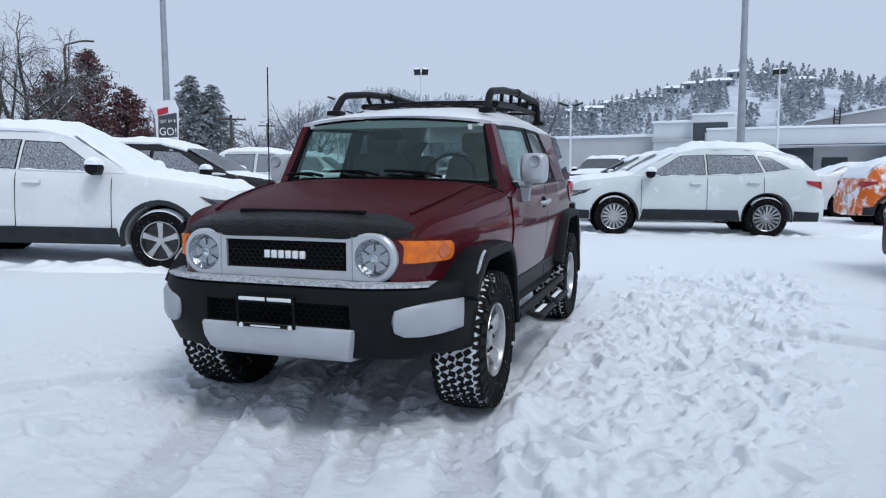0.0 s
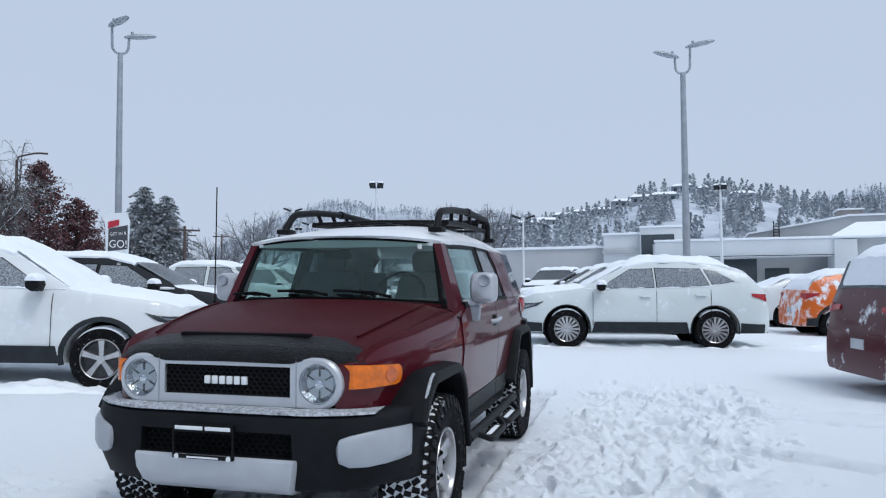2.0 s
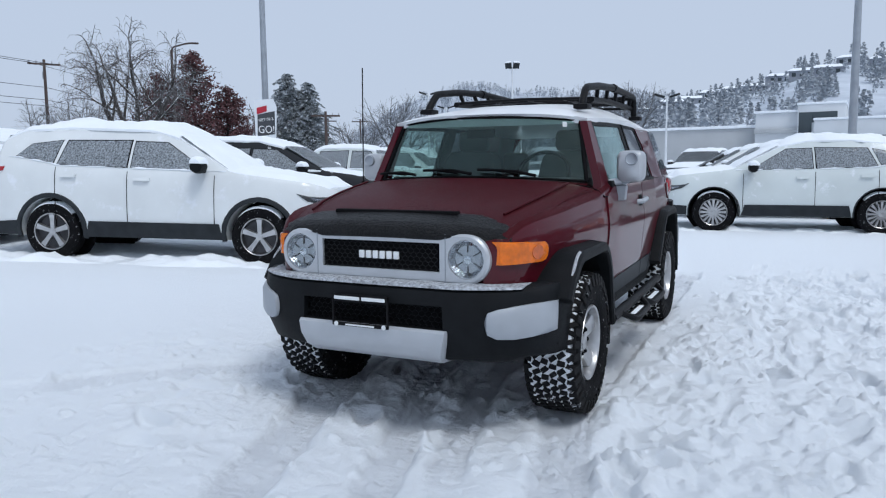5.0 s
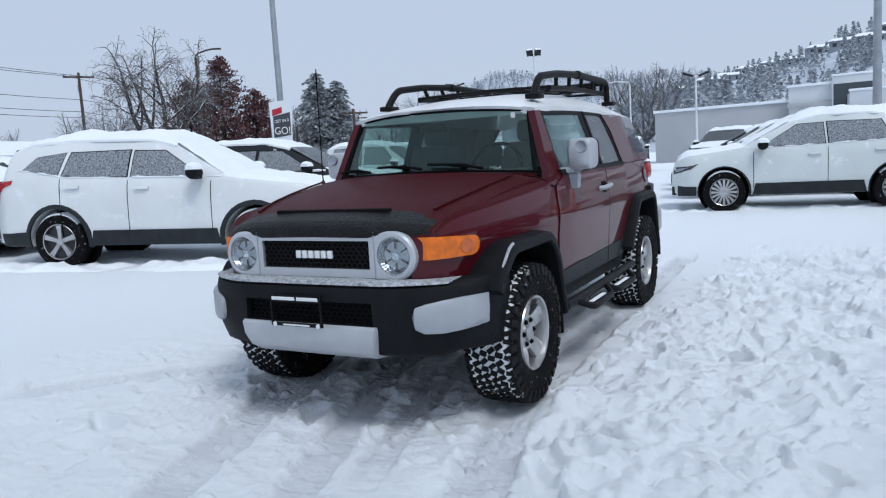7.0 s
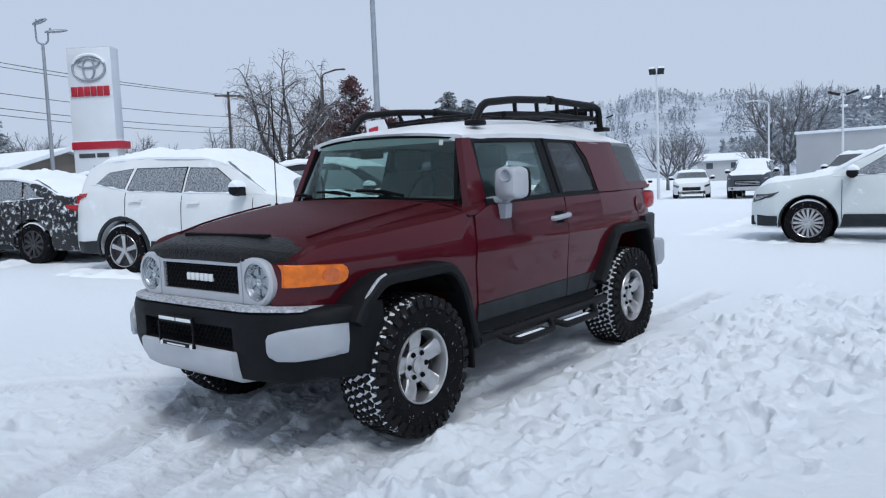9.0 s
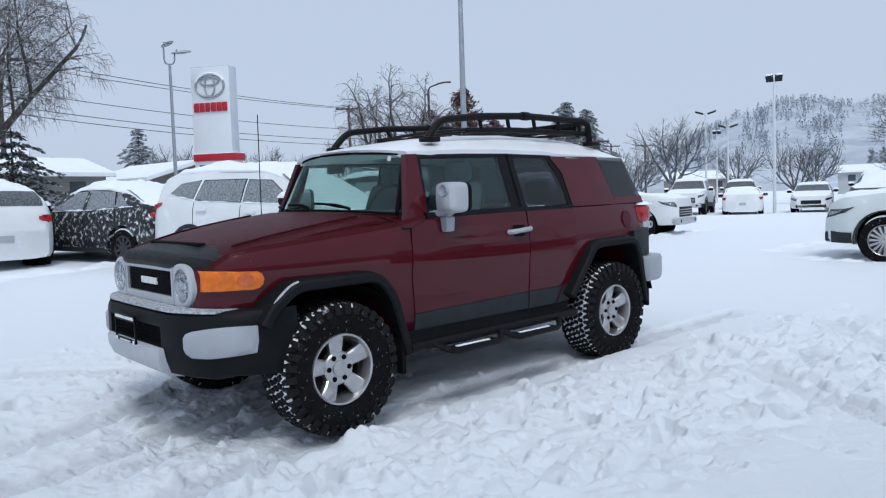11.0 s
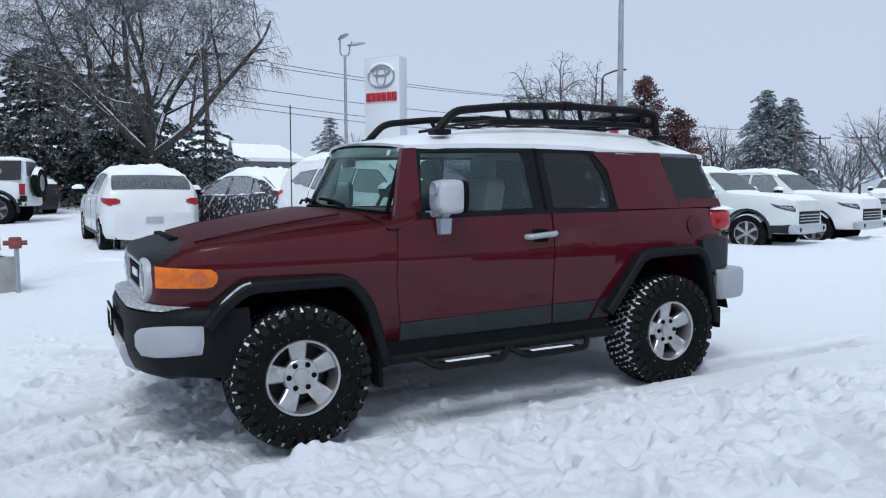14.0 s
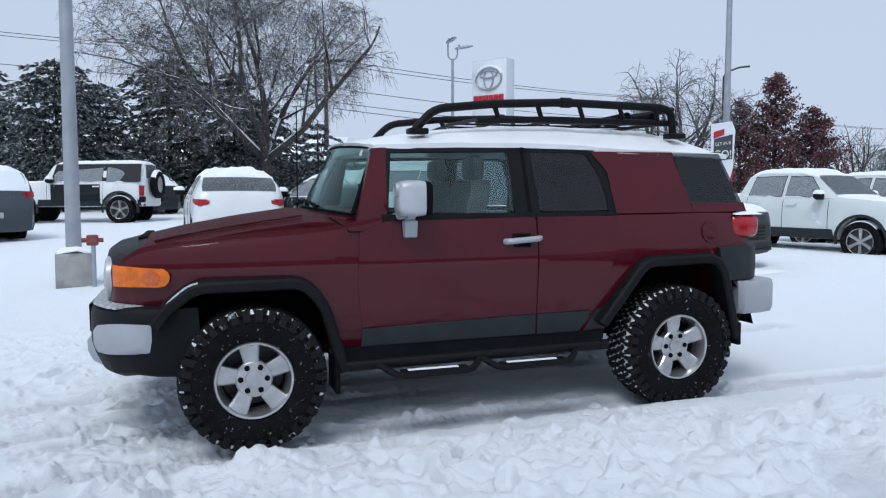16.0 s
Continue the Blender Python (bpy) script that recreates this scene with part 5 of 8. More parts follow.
CARS = {
    # front end, wheelbase, rear end, half width, sill, top line, belt line, glass (front door, rear door, rear quarter), tyre radius
    "suv": dict(f=-0.93, wb=2.69, r=3.66, w=0.92, sill=0.30, R=0.355,
                top=[(-0.93, 0.72), (-0.87, 0.95), (-0.6, 1.03), (0.2, 1.12), (0.38, 1.15), (1.12, 1.60), (1.45, 1.68), (2.5, 1.70), (3.1, 1.66), (3.35, 1.56), (3.55, 1.15), (3.66, 0.82)],
                belt=[(-0.93, 0.70), (-0.87, 0.90), (-0.5, 0.98), (0.35, 1.10), (2.4, 1.16), (3.4, 1.24), (3.55, 1.05), (3.66, 0.80)],
                glass=[[(0.68, 1.16), (1.64, 1.18), (1.62, 1.50), (1.22, 1.49)], [(1.70, 1.18), (2.60, 1.20), (2.50, 1.50), (1.68, 1.51)], [(2.66, 1.22), (3.16, 1.30), (2.98, 1.45), (2.58, 1.50)]],
                shield=(0.38, 1.14), back=(3.33, 3.53)),
    "crossover": dict(f=-0.88, wb=2.69, r=3.70, w=0.92, sill=0.30, R=0.36,
                top=[(-0.88, 0.70), (-0.82, 0.92), (-0.6, 1.02), (0.1, 1.10), (0.3, 1.13), (1.1, 1.56), (1.5, 1.65), (2.2, 1.66), (2.9, 1.58), (3.3, 1.42), (3.5, 1.2), (3.62, 1.05), (3.70, 0.8)],
                belt=[(-0.88, 0.68), (-0.82, 0.88), (-0.5, 0.95), (0.3, 1.05), (2.4, 1.10), (3.3, 1.16), (3.62, 1.02), (3.70, 0.78)],
                glass=[[(0.60, 1.12), (1.60, 1.14), (1.58, 1.48), (1.18, 1.47)], [(1.66, 1.14), (2.6, 1.17), (2.45, 1.48), (1.64, 1.49)], [(2.66, 1.19), (3.06, 1.26), (2.75, 1.43), (2.53, 1.47)]],
                shield=(0.32, 1.1), back=(3.0, 3.5)),
    "sedan": dict(f=-0.92, wb=2.75, r=3.80, w=0.90, sill=0.24, R=0.335,
                top=[(-0.92, 0.62), (-0.84, 0.80), (-0.5, 0.90), (0.3, 0.99), (0.45, 1.02), (1.2, 1.36), (1.6, 1.43), (2.2, 1.43), (2.7, 1.36), (3.25, 1.12), (3.6, 1.10), (3.75, 1.04), (3.80, 0.7)],
                belt=[(-0.92, 0.60), (-0.84, 0.77), (-0.5, 0.85), (0.45, 0.95), (2.6, 1.02), (3.3, 1.06), (3.75, 1.0), (3.80, 0.68)],
                glass=[[(0.78, 0.99), (1.68, 1.01), (1.68, 1.35), (1.38, 1.33)], [(1.77, 1.01), (2.55, 1.05), (2.42, 1.34), (1.77, 1.36)], [(2.6, 1.06), (2.9, 1.08), (2.62, 1.27), (2.5, 1.32)]],
                shield=(0.47, 1.2), back=(2.6, 3.22)),
    "hatch": dict(f=-0.85, wb=2.60, r=3.30, w=0.88, sill=0.26, R=0.32,
                top=[(-0.85, 0.66), (-0.78, 0.84), (-0.5, 0.92), (0.2, 1.02), (0.35, 1.05), (1.05, 1.42), (1.5, 1.50), (2.3, 1.50), (2.75, 1.44), (3.0, 1.30), (3.2, 1.05), (3.30, 0.75)],
                belt=[(-0.85, 0.64), (-0.78, 0.8), (-0.5, 0.88), (0.35, 0.98), (2.4, 1.05), (3.0, 1.10), (3.2, 0.98), (3.30, 0.72)],
                glass=[[(0.65, 1.03), (1.55, 1.04), (1.53, 1.42), (1.2, 1.40)], [(1.64, 1.04), (2.4, 1.06), (2.35, 1.41), (1.63, 1.43)]],
                shield=(0.37, 1.05), back=(2.78, 3.14)),
    "pickup": dict(f=-0.95, wb=3.25, r=4.45, w=0.96, sill=0.42, R=0.40,
                top=[(-0.95, 0.85), (-0.90, 1.10), (-0.6, 1.20), (0.35, 1.26), (0.5, 1.28), (1.05, 1.74), (1.4, 1.82), (2.3, 1.82), (2.62, 1.72), (2.74, 1.30), (2.9, 1.27), (4.38, 1.27), (4.45, 1.2)],
                belt=[(-0.95, 0.82), (-0.90, 1.06), (-0.6, 1.12), (0.5, 1.20), (2.6, 1.24), (2.74, 1.24), (4.38, 1.23), (4.45, 1.15)],
                glass=[[(0.78, 1.27), (1.62, 1.28), (1.60, 1.70), (1.15, 1.69)], [(1.72, 1.28), (2.50, 1.29), (2.42, 1.69), (1.70, 1.71)]],
                shield=(0.52, 1.06), back=(2.64, 2.73)),
    "minivan": dict(f=-0.95, wb=3.03, r=4.15, w=0.98, sill=0.28, R=0.35,
                top=[(-0.95, 0.70), (-0.88, 0.92), (-0.5, 1.02), (-0.05, 1.12), (0.1, 1.15), (1.1, 1.62), (1.5, 1.70), (2.9, 1.73), (3.7, 1.70), (3.92, 1.60), (4.08, 1.15), (4.15, 0.75)],
                belt=[(-0.95, 0.68), (-0.88, 0.88), (0.1, 1.02), (2.5, 1.10), (3.9, 1.16), (4.08, 1.0), (4.15, 0.72)],
                glass=[[(0.55, 1.09), (1.7, 1.11), (1.68, 1.58), (1.2, 1.56)], [(1.8, 1.11), (2.85, 1.13), (2.83, 1.60), (1.78, 1.59)], [(2.95, 1.14), (3.75, 1.2), (3.62, 1.58), (2.93, 1.6)]],
                shield=(0.12, 1.1), back=(3.9, 4.05)),
    "boxy4x4": dict(f=-0.62, wb=2.95, r=3.65, w=0.80, sill=0.52, R=0.41,
                top=[(-0.62, 0.95), (-0.58, 1.16), (-0.3, 1.20), (0.6, 1.24), (0.68, 1.26), (0.92, 1.72), (1.1, 1.80), (2.6, 1.83), (3.5, 1.82), (3.6, 1.76), (3.65, 1.2)],
                belt=[(-0.62, 0.92), (-0.58, 1.12), (0.68, 1.18), (2.6, 1.20), (3.6, 1.20), (3.65, 1.1)],
                glass=[[(0.95, 1.24), (1.62, 1.24), (1.62, 1.68), (1.08, 1.68)], [(1.72, 1.24), (2.45, 1.24), (2.45, 1.70), (1.72, 1.70)], [(2.58, 1.24), (3.45, 1.24), (3.45, 1.70), (2.58, 1.70)]],
                shield=(0.70, 0.92), back=(3.6, 3.64)),
    "sports": dict(f=-0.88, wb=2.47, r=3.30, w=0.91, sill=0.20, R=0.34,
                top=[(-0.88, 0.5), (-0.8, 0.66), (-0.3, 0.80), (0.5, 0.90), (0.65, 0.93), (1.3, 1.22), (1.7, 1.29), (2.1, 1.26), (2.9, 0.98), (3.2, 0.99), (3.27, 0.93), (3.30, 0.6)],
                belt=[(-0.88, 0.48), (-0.8, 0.62), (-0.3, 0.74), (0.65, 0.86), (2.4, 0.94), (3.2, 0.92), (3.30, 0.58)],
                glass=[[(0.95, 0.92), (1.9, 0.95), (1.85, 1.2), (1.4, 1.18)]],
                shield=(0.67, 1.3), back=(2.15, 2.85)),
}


def plain_wheel(parent, x, y, R, side, spokes, rim_mat, snow=True):
    hub = pose(x, y, R, 0, 0, 0) @ Matrix.Scale(side, 4, (1, 0, 0))
    r = R * 0.66
    wheel = new("wheel")
    wheel.parent = parent
    bm = bmesh.new()
    lathe(bm, [(-0.10, r), (-0.115, r + 0.03), (-0.105, R - 0.02), (-0.08, R), (0.08, R), (0.105, R - 0.02), (0.115, r + 0.03), (0.10, r)], 36, "x", hub, close=True)
    part("tyre", bm, M_TYRE, wheel)
    bm = bmesh.new()
    lathe(bm, [(-0.10, r + 0.002), (0.098, r + 0.004), (0.106, r - 0.004), (0.10, r - 0.018), (0.05, r - 0.03), (0.045, 0.001)], 36, "x", hub)
    rim = part("rim", bm, M_DARKALLOY, wheel)
    bm = bmesh.new()
    lathe(bm, [(0.098, r + 0.004), (0.108, r - 0.004), (0.10, r - 0.016), (0.09, r - 0.012)], 36, "x", hub, close=True)
    part("rim_edge", bm, rim_mat, rim)
    for k in range(spokes):
        bm = bmesh.new()
        m = hub @ Matrix.Rotation(2 * math.pi * k / spokes, 4, "X")
        wd = min(0.034, 0.30 / spokes)
        loft(bm, [[m @ Vector(p) for p in ((0.05, -w, d), (xo, -w * 0.8, d), (xo, w * 0.8, d), (0.05, w, d))] for d, w, xo in ((0.03, wd * 0.9, 0.085), (r * 0.6, wd, 0.09), (r - 0.012, wd * 1.35, 0.098))])
        part("spoke", bm, rim_mat, rim)
    bm = bmesh.new()
    lathe(bm, [(0.05, 0.05), (0.09, 0.045), (0.095, 0.03), (0.095, 0.001)], 16, "x", hub)
    part("hub_cap", bm, rim_mat, rim)
    if snow:
        bm = bmesh.new()
        rings = []
        for k in range(13):
            a = math.pi * (0.22 + 0.56 * k / 12)
            h = 0.028 * math.sin(math.pi * k / 12) ** 0.6 + 0.001
            c, s = math.cos(a), math.sin(a)
            rings.append([hub @ Vector((xo, c * (R - 0.004 + hh), s * (R - 0.004 + hh))) for xo, hh in ((-0.09, 0), (-0.07, h), (0.06, h), (0.098, h * 0.5), (0.10, 0))])
        loft(bm, rings)
        part("tyre_snow", bm, M_SNOW, wheel, "snow on the tyre")
    return wheel


def parked_car(kind, x, y, heading, material, name, label, category="car", snow=0.06, spokes=10, rim_mat=None, trim=None, cladding=True, tail=M_TAIL, lift=0.0, blankets=1.0, group="parked cars", arch=1.0):
    """A parked car by its kind's lines. x, y: under the middle of its front axle; heading: degrees from +x."""
    c = CARS[kind]
    rim_mat = rim_mat or M_ALLOY
    hd = radians(heading)
    mx, my = x - math.cos(hd) * c["wb"], y - math.sin(hd) * c["wb"]
    zf, zr = lot(x, y), lot(mx, my)
    m = pose(x, y, zf + 0.015 + lift, 0, 0, heading + 90) @ pose(0, 0, 0, math.degrees(math.atan2(zr - zf, c["wb"])), 0, 0)
    car = thing(name, m, label, category, group)
    f, r, w0, sill = c["f"], c["r"], c["w"], c["sill"]
    L = r - f

    def wid(yy):
        t = (yy - f) / L
        return w0 - 0.27 * max(0, 1 - t / 0.10) ** 2 - 0.05 * max(0, 1 - t / 0.3) ** 2 - 0.14 * max(0, 1 - (1 - t) / 0.07) ** 2 - 0.05 * max(0, 1 - (1 - t) / 0.25) ** 2

    def top(yy):
        return lerp_table(c["top"], yy)

    def belt(yy):
        return min(lerp_table(c["belt"], yy), top(yy) - 0.01)

    def lean(yy):
        return min(0.20, 0.42 * (top(yy) - belt(yy)))

    def shell(yy, z):
        b, t = belt(yy), top(yy)
        w = wid(yy)
        if z <= b:
            u = (z - sill) / max(b - sill, 0.01)
            return w + 0.012 * math.sin(math.pi * min(max(u, 0), 1)) - 0.03 * max(0, u - 0.85) / 0.15 - 0.03 * max(0, 0.15 - u) / 0.15
        q = min(max((z - b) / max(t - b, 0.01), 0), 0.9)
        return w - 0.03 - (lean(yy) * q if q < 0.5 else lean(yy) * 0.5 + (lean(yy) * 0.5 + 0.01) * (q - 0.5) / 0.4)

    def ring(yy):
        b, t, w = belt(yy), top(yy), wid(yy)
        h = t - b
        half = [(w - 0.30, sill - 0.02), (w - 0.05, sill)] + [(shell(yy, sill + (b - sill) * q), sill + (b - sill) * q) for q in (0.12, 0.4, 0.7, 0.9)]
        half += [(w - 0.03, b), (w - 0.03 - 0.5 * lean(yy), b + 0.5 * h), (w - 0.04 - lean(yy), b + 0.9 * h), ((w - 0.04 - lean(yy)) * 0.75, t - 0.012 * min(1, h * 5)), ((w - 0.04 - lean(yy)) * 0.4, t - 0.002), (0.0005, t)]
        return [(a, yy, z) for a, z in half] + [(-a, yy, z) for a, z in reversed(half)]

    ys = sorted({round(v, 3) for v, _ in c["top"]} | {round(v, 3) for v, _ in c["belt"]} | {round(f + L * k / 22, 3) for k in range(23)})
    bm = bmesh.new()
    loft(bm, [ring(v) for v in ys])
    bmesh.ops.remove_doubles(bm, verts=bm.verts, dist=0.0012)
    bmesh.ops.recalc_face_normals(bm, faces=bm.faces)
    body = part("body", bm, material, car, angle=30)
    cut = bmesh.new()
    for ay in (0.0, c["wb"]):
        for s in (1, -1):
            lathe(cut, [(s * (w0 - 0.32), c["R"] * 1.20), (s * (w0 + 0.2), c["R"] * 1.20)], 28, "x", pose(0, ay, c["R"] + 0.01))
    bmesh.ops.recalc_face_normals(cut, faces=cut.faces)
    carve(body, cut)
    for ay in (0.0, c["wb"]):
        for s in (1, -1):
            bm = bmesh.new()
            lathe(bm, [(s * (w0 - 0.33), c["R"] * 1.19), (s * (w0 - 0.31), c["R"] * 1.19)], 24, "x", pose(0, ay, c["R"] + 0.01))
            part("wheel_housing", bm, M_BLACK, body)
            if cladding:
                bm = bmesh.new()
                rr = c["R"]
                rings = []
                for k in range(17):
                    a = math.pi * (-0.06 + 1.12 * k / 16)
                    ca, sa = math.cos(a), math.sin(a)
                    row = []
                    for off, xo in ((1.19, -0.02), (1.185, 0.012), (1.19 + 0.11 * arch, 0.010), (1.19 + 0.15 * arch, -0.004)):
                        yy, zz = ay + ca * rr * off, rr + 0.01 + sa * rr * off
                        row.append((s * (shell(yy, max(zz, sill)) + xo), yy, zz))
                    rings.append(row)
                loft(bm, rings)
                part("arch_trim", bm, M_CLAD, car, "dark wheel arch trim")
            plain_wheel(car, s * (w0 - 0.11), ay, c["R"], s, spokes, rim_mat)
    # sills, glass, doors
    y0, y1 = c["R"] * 1.28, c["wb"] - c["R"] * 1.28
    for s in (1, -1):
        bm = bmesh.new()
        hz = sill + (0.20 if cladding else 0.09)
        patch(bm, [(y0, sill), (y1, sill), (y1 - 0.05, hz), (y0 + 0.05, hz)], shell, 0.008, 0.05, s, 3, 10)
        part("sill_trim", bm, M_CLAD, car, "dark sill trim")
        if cladding:
            for a, b in ((f + 0.10, -c["R"] * 1.27), (c["wb"] + c["R"] * 1.27, r - 0.10)):
                bm = bmesh.new()
                patch(bm, [(a, sill + 0.005), (b, sill + 0.005), (b, sill + 0.17), (a, sill + 0.19)], shell, 0.007, 0.05, s, 3, 5)
                part("bumper_cladding", bm, M_CLAD, car, "dark lower bumper cladding")
        for g in c["glass"]:
            bm = bmesh.new()
            patch(bm, g, shell, 0.009, 0.01, s, 6, 8)
            part("side_window", bm, G_FROST, car, "side window crusted with snow")
            bm = bmesh.new()
            cx, cz = sum(p[0] for p in g) / len(g), sum(p[1] for p in g) / len(g)
            patch(bm, [(cx + (a - cx) * 1.035, cz + (b - cz) * 1.07) for a, b in g], shell, 0.005, 0.02, s, 6, 8)
            part("window_seal", bm, M_BLACK, car)
        for a, b in ((c["glass"][0][0][0] - 0.12, 0.3), (c["glass"][0][1][0] + 0.04, 0.0)) + (((c["glass"][1][1][0] + 0.02, 0.0),) if len(c["glass"]) > 1 else ()):
            bm = bmesh.new()
            zt = belt(a) - 0.01
            patch(bm, [(a - 0.004, sill + 0.12), (a + 0.004, sill + 0.12), (a + 0.004, zt), (a - 0.004, zt)], shell, 0.0025, 0.01, s, 8, 1)
            part("door_gap", bm, M_BLACK, body)
        for g in c["glass"][:2]:
            bm = bmesh.new()
            hy = g[1][0] - 0.16
            hz = belt(hy) - 0.10
            patch(bm, [(hy - 0.10, hz - 0.018), (hy + 0.10, hz - 0.018), (hy + 0.10, hz + 0.018), (hy - 0.10, hz + 0.018)], shell, 0.03, 0.03, s, 3, 5)
            part("door_handle", bm, material, car)
        # snow caught along the belt line
        bm = bmesh.new()
        g0, g1 = c["glass"][0][0][0] - 0.25, c["glass"][-1][1][0] + 0.1
        rows = []
        for k in range(49):
            yy = g0 + (g1 - g0) * k / 48
            zz = lerp_table([(p[0], p[1]) for g in c["glass"] for p in g[:2]], yy) - 0.012
            t_ = max(0.0015, 0.02 * (0.35 + 0.9 * nz3(yy * 3 + x, s, y, 1.7) + 0.4 * nz3(yy * 9, s, x, 1.3)))
            bx = shell(yy, zz) + 0.006
            rows.append([(s * (bx - 0.012), yy, zz - t_ * 0.9), (s * (bx + t_ * 0.7), yy, zz - t_ * 0.4), (s * (bx + t_ * 0.8), yy, zz + t_ * 0.5), (s * (bx - 0.004), yy, zz + t_ * 1.3)])
        loft(bm, rows)
        part("belt_snow", bm, M_SNOW, car, "crust of snow under the windows")
        # mirror
        bm = bmesh.new()
        my_ = c["glass"][0][0][0] + 0.02
        mz = belt(my_) + 0.09
        bx = shell(my_, belt(my_)) + 0.05
        rings = []
        for k, g in ((0, 0.55), (0.03, 0.95), (0.12, 1.0), (0.19, 0.85), (0.21, 0.5)):
            rings.append([(s * (bx + k), my_ + 0.09 * g * math.cos(a), mz + 0.085 * g * math.sin(a)) for a in (2 * math.pi * q / 10 for q in range(10))])
        loft(bm, rings)
        tube(bm, [(s * (bx - 0.10), my_, mz - 0.06), (s * (bx + 0.03), my_, mz - 0.04)], 0.03, 6)
        mir = part("door_mirror", bm, M_PLAS, car, "black door mirror capped with snow")
        bm = bmesh.new()
        loft(bm, [[(s * (bx + k), my_ + 0.10 * g * math.cos(a), mz + 0.04 + 0.085 * g * math.sin(a)) for a in (math.pi * q / 8 for q in range(9))] for k, g in ((-0.01, 0.5), (0.04, 1.0), (0.14, 1.05), (0.22, 0.6))])
        part("mirror_snow", bm, M_SNOW, mir)
    # lamps
    for s in (1, -1):
        bm = bmesh.new()
        zb = lerp_table(c["belt"], f + 0.12) - 0.05
        patch(bm, [(f + 0.03, zb - 0.15), (f + 0.33, zb - 0.06), (f + 0.46, zb + 0.03), (f + 0.04, zb - 0.02)], shell, 0.005, 0.05, s, 4, 6)
        hl = part("headlamp", bm, M_DARKG_CAR, car, "dark headlamp")
        bm = bmesh.new()
        patch(bm, [(f + 0.06, zb - 0.11), (f + 0.26, zb - 0.05), (f + 0.30, zb - 0.015), (f + 0.07, zb - 0.045)], shell, 0.009, 0.03, s, 3, 5)
        part("lamp_lens", bm, M_LAMP, hl, "clear lamp lens")
        bm = bmesh.new()
        zb = lerp_table(c["belt"], r - 0.25) - 0.04
        if kind in ("pickup", "boxy4x4"):
            patch(bm, [(r - 0.13, zb - 0.34), (r - 0.012, zb - 0.34), (r - 0.012, zb - 0.04), (r - 0.13, zb - 0.04)], shell, 0.006, 0.05, s, 5, 4)
        else:
            patch(bm, [(r - 0.34, zb - 0.07), (r - 0.06, zb - 0.17), (r - 0.05, zb - 0.03), (r - 0.36, zb - 0.02)], shell, 0.008, 0.06, s, 4, 6)
        tl = part("tail_lamp", bm, tail, car, "red tail lamp")
        if kind in ("suv", "crossover", "minivan", "hatch"):
            bm = bmesh.new()
            ry = next(r - 0.004 * q for q in range(200) if top(r - 0.004 * q) > zb - 0.10)
            xi = w0 * (0.50 if kind in ("crossover", "minivan") else 0.66)
            loft(bm, [[(s * xx, r - 0.22, zb - 0.16 + dz), (s * xx, yy, zb - 0.16 + dz), (s * xx, yy - 0.02, zb - 0.05), (s * xx, r - 0.22, zb - 0.05)] for xx, yy, dz in ((xi, ry + 0.022, 0.05), (w0 * 0.74, ry + 0.024, 0.02), (wid(ry - 0.05) + 0.004, ry - 0.02, 0.0))])
            part("lamp_wrap", bm, tail, tl, "red lamp across the tail gate corner")
    zb = lerp_table(c["belt"], r - 0.2)
    if kind == "crossover":
        bm = bmesh.new()
        tube(bm, [(-w0 * 0.8, r - 0.07, zb - 0.10), (0, r - 0.045, zb - 0.10), (w0 * 0.8, r - 0.07, zb - 0.10)], 0.018, 6)
        part("tail_strip", bm, tail, car)
    bm = bmesh.new()
    box(bm, -w0 * 0.78, w0 * 0.78, r - 0.16, r - 0.005, sill + 0.0, sill + 0.17, 0.02)
    part("rear_bumper", bm, M_CLAD, car, "dark lower rear bumper")
    bm = bmesh.new()
    box(bm, -w0 * 0.72, w0 * 0.72, f + 0.0, f + 0.14, sill + 0.02, sill + 0.18, 0.02)
    part("front_bumper", bm, M_CLAD, car, "dark lower front bumper")
    bm = bmesh.new()
    gw = 0.58 if kind in ("pickup", "boxy4x4") else 0.48
    box(bm, -w0 * gw, w0 * gw, f - 0.012, f + 0.1, sill + 0.20, lerp_table(c["belt"], f + 0.02) - 0.03, 0.015)
    grille = part("grille", bm, M_PLAS, car, "black front grille")
    for k in range(3):
        bm = bmesh.new()
        zz = sill + 0.25 + k * (lerp_table(c["belt"], f + 0.02) - sill - 0.30) / 3
        box(bm, -w0 * gw * 0.95, w0 * gw * 0.95, f - 0.022, f + 0.02, zz, zz + 0.022, 0.005)
        part("grille_bar", bm, M_SILV if kind == "pickup" else M_CLAD, grille)
    if kind == "pickup":
        bm = bmesh.new()
        box(bm, -w0 * 0.86, w0 * 0.86, f - 0.07, f + 0.12, sill + 0.0, sill + 0.17, 0.04)
        part("bumper_bar", bm, M_SILV, car, "bright front bumper bar")
        for s in (1, -1):
            bm = bmesh.new()
            lathe(bm, [(f - 0.078, 0.001), (f - 0.078, 0.045), (f - 0.06, 0.05)], 14, "y", pose(s * w0 * 0.66, 0, sill + 0.09))
            part("fog_lamp", bm, M_BLACK, car, "dark fog lamp")
    bm = bmesh.new()
    box(bm, -0.15, 0.15, r - 0.02, r + 0.012, sill + 0.28, sill + 0.40, 0.004)
    part("number_plate", bm, M_SILV, car, "blank plate")
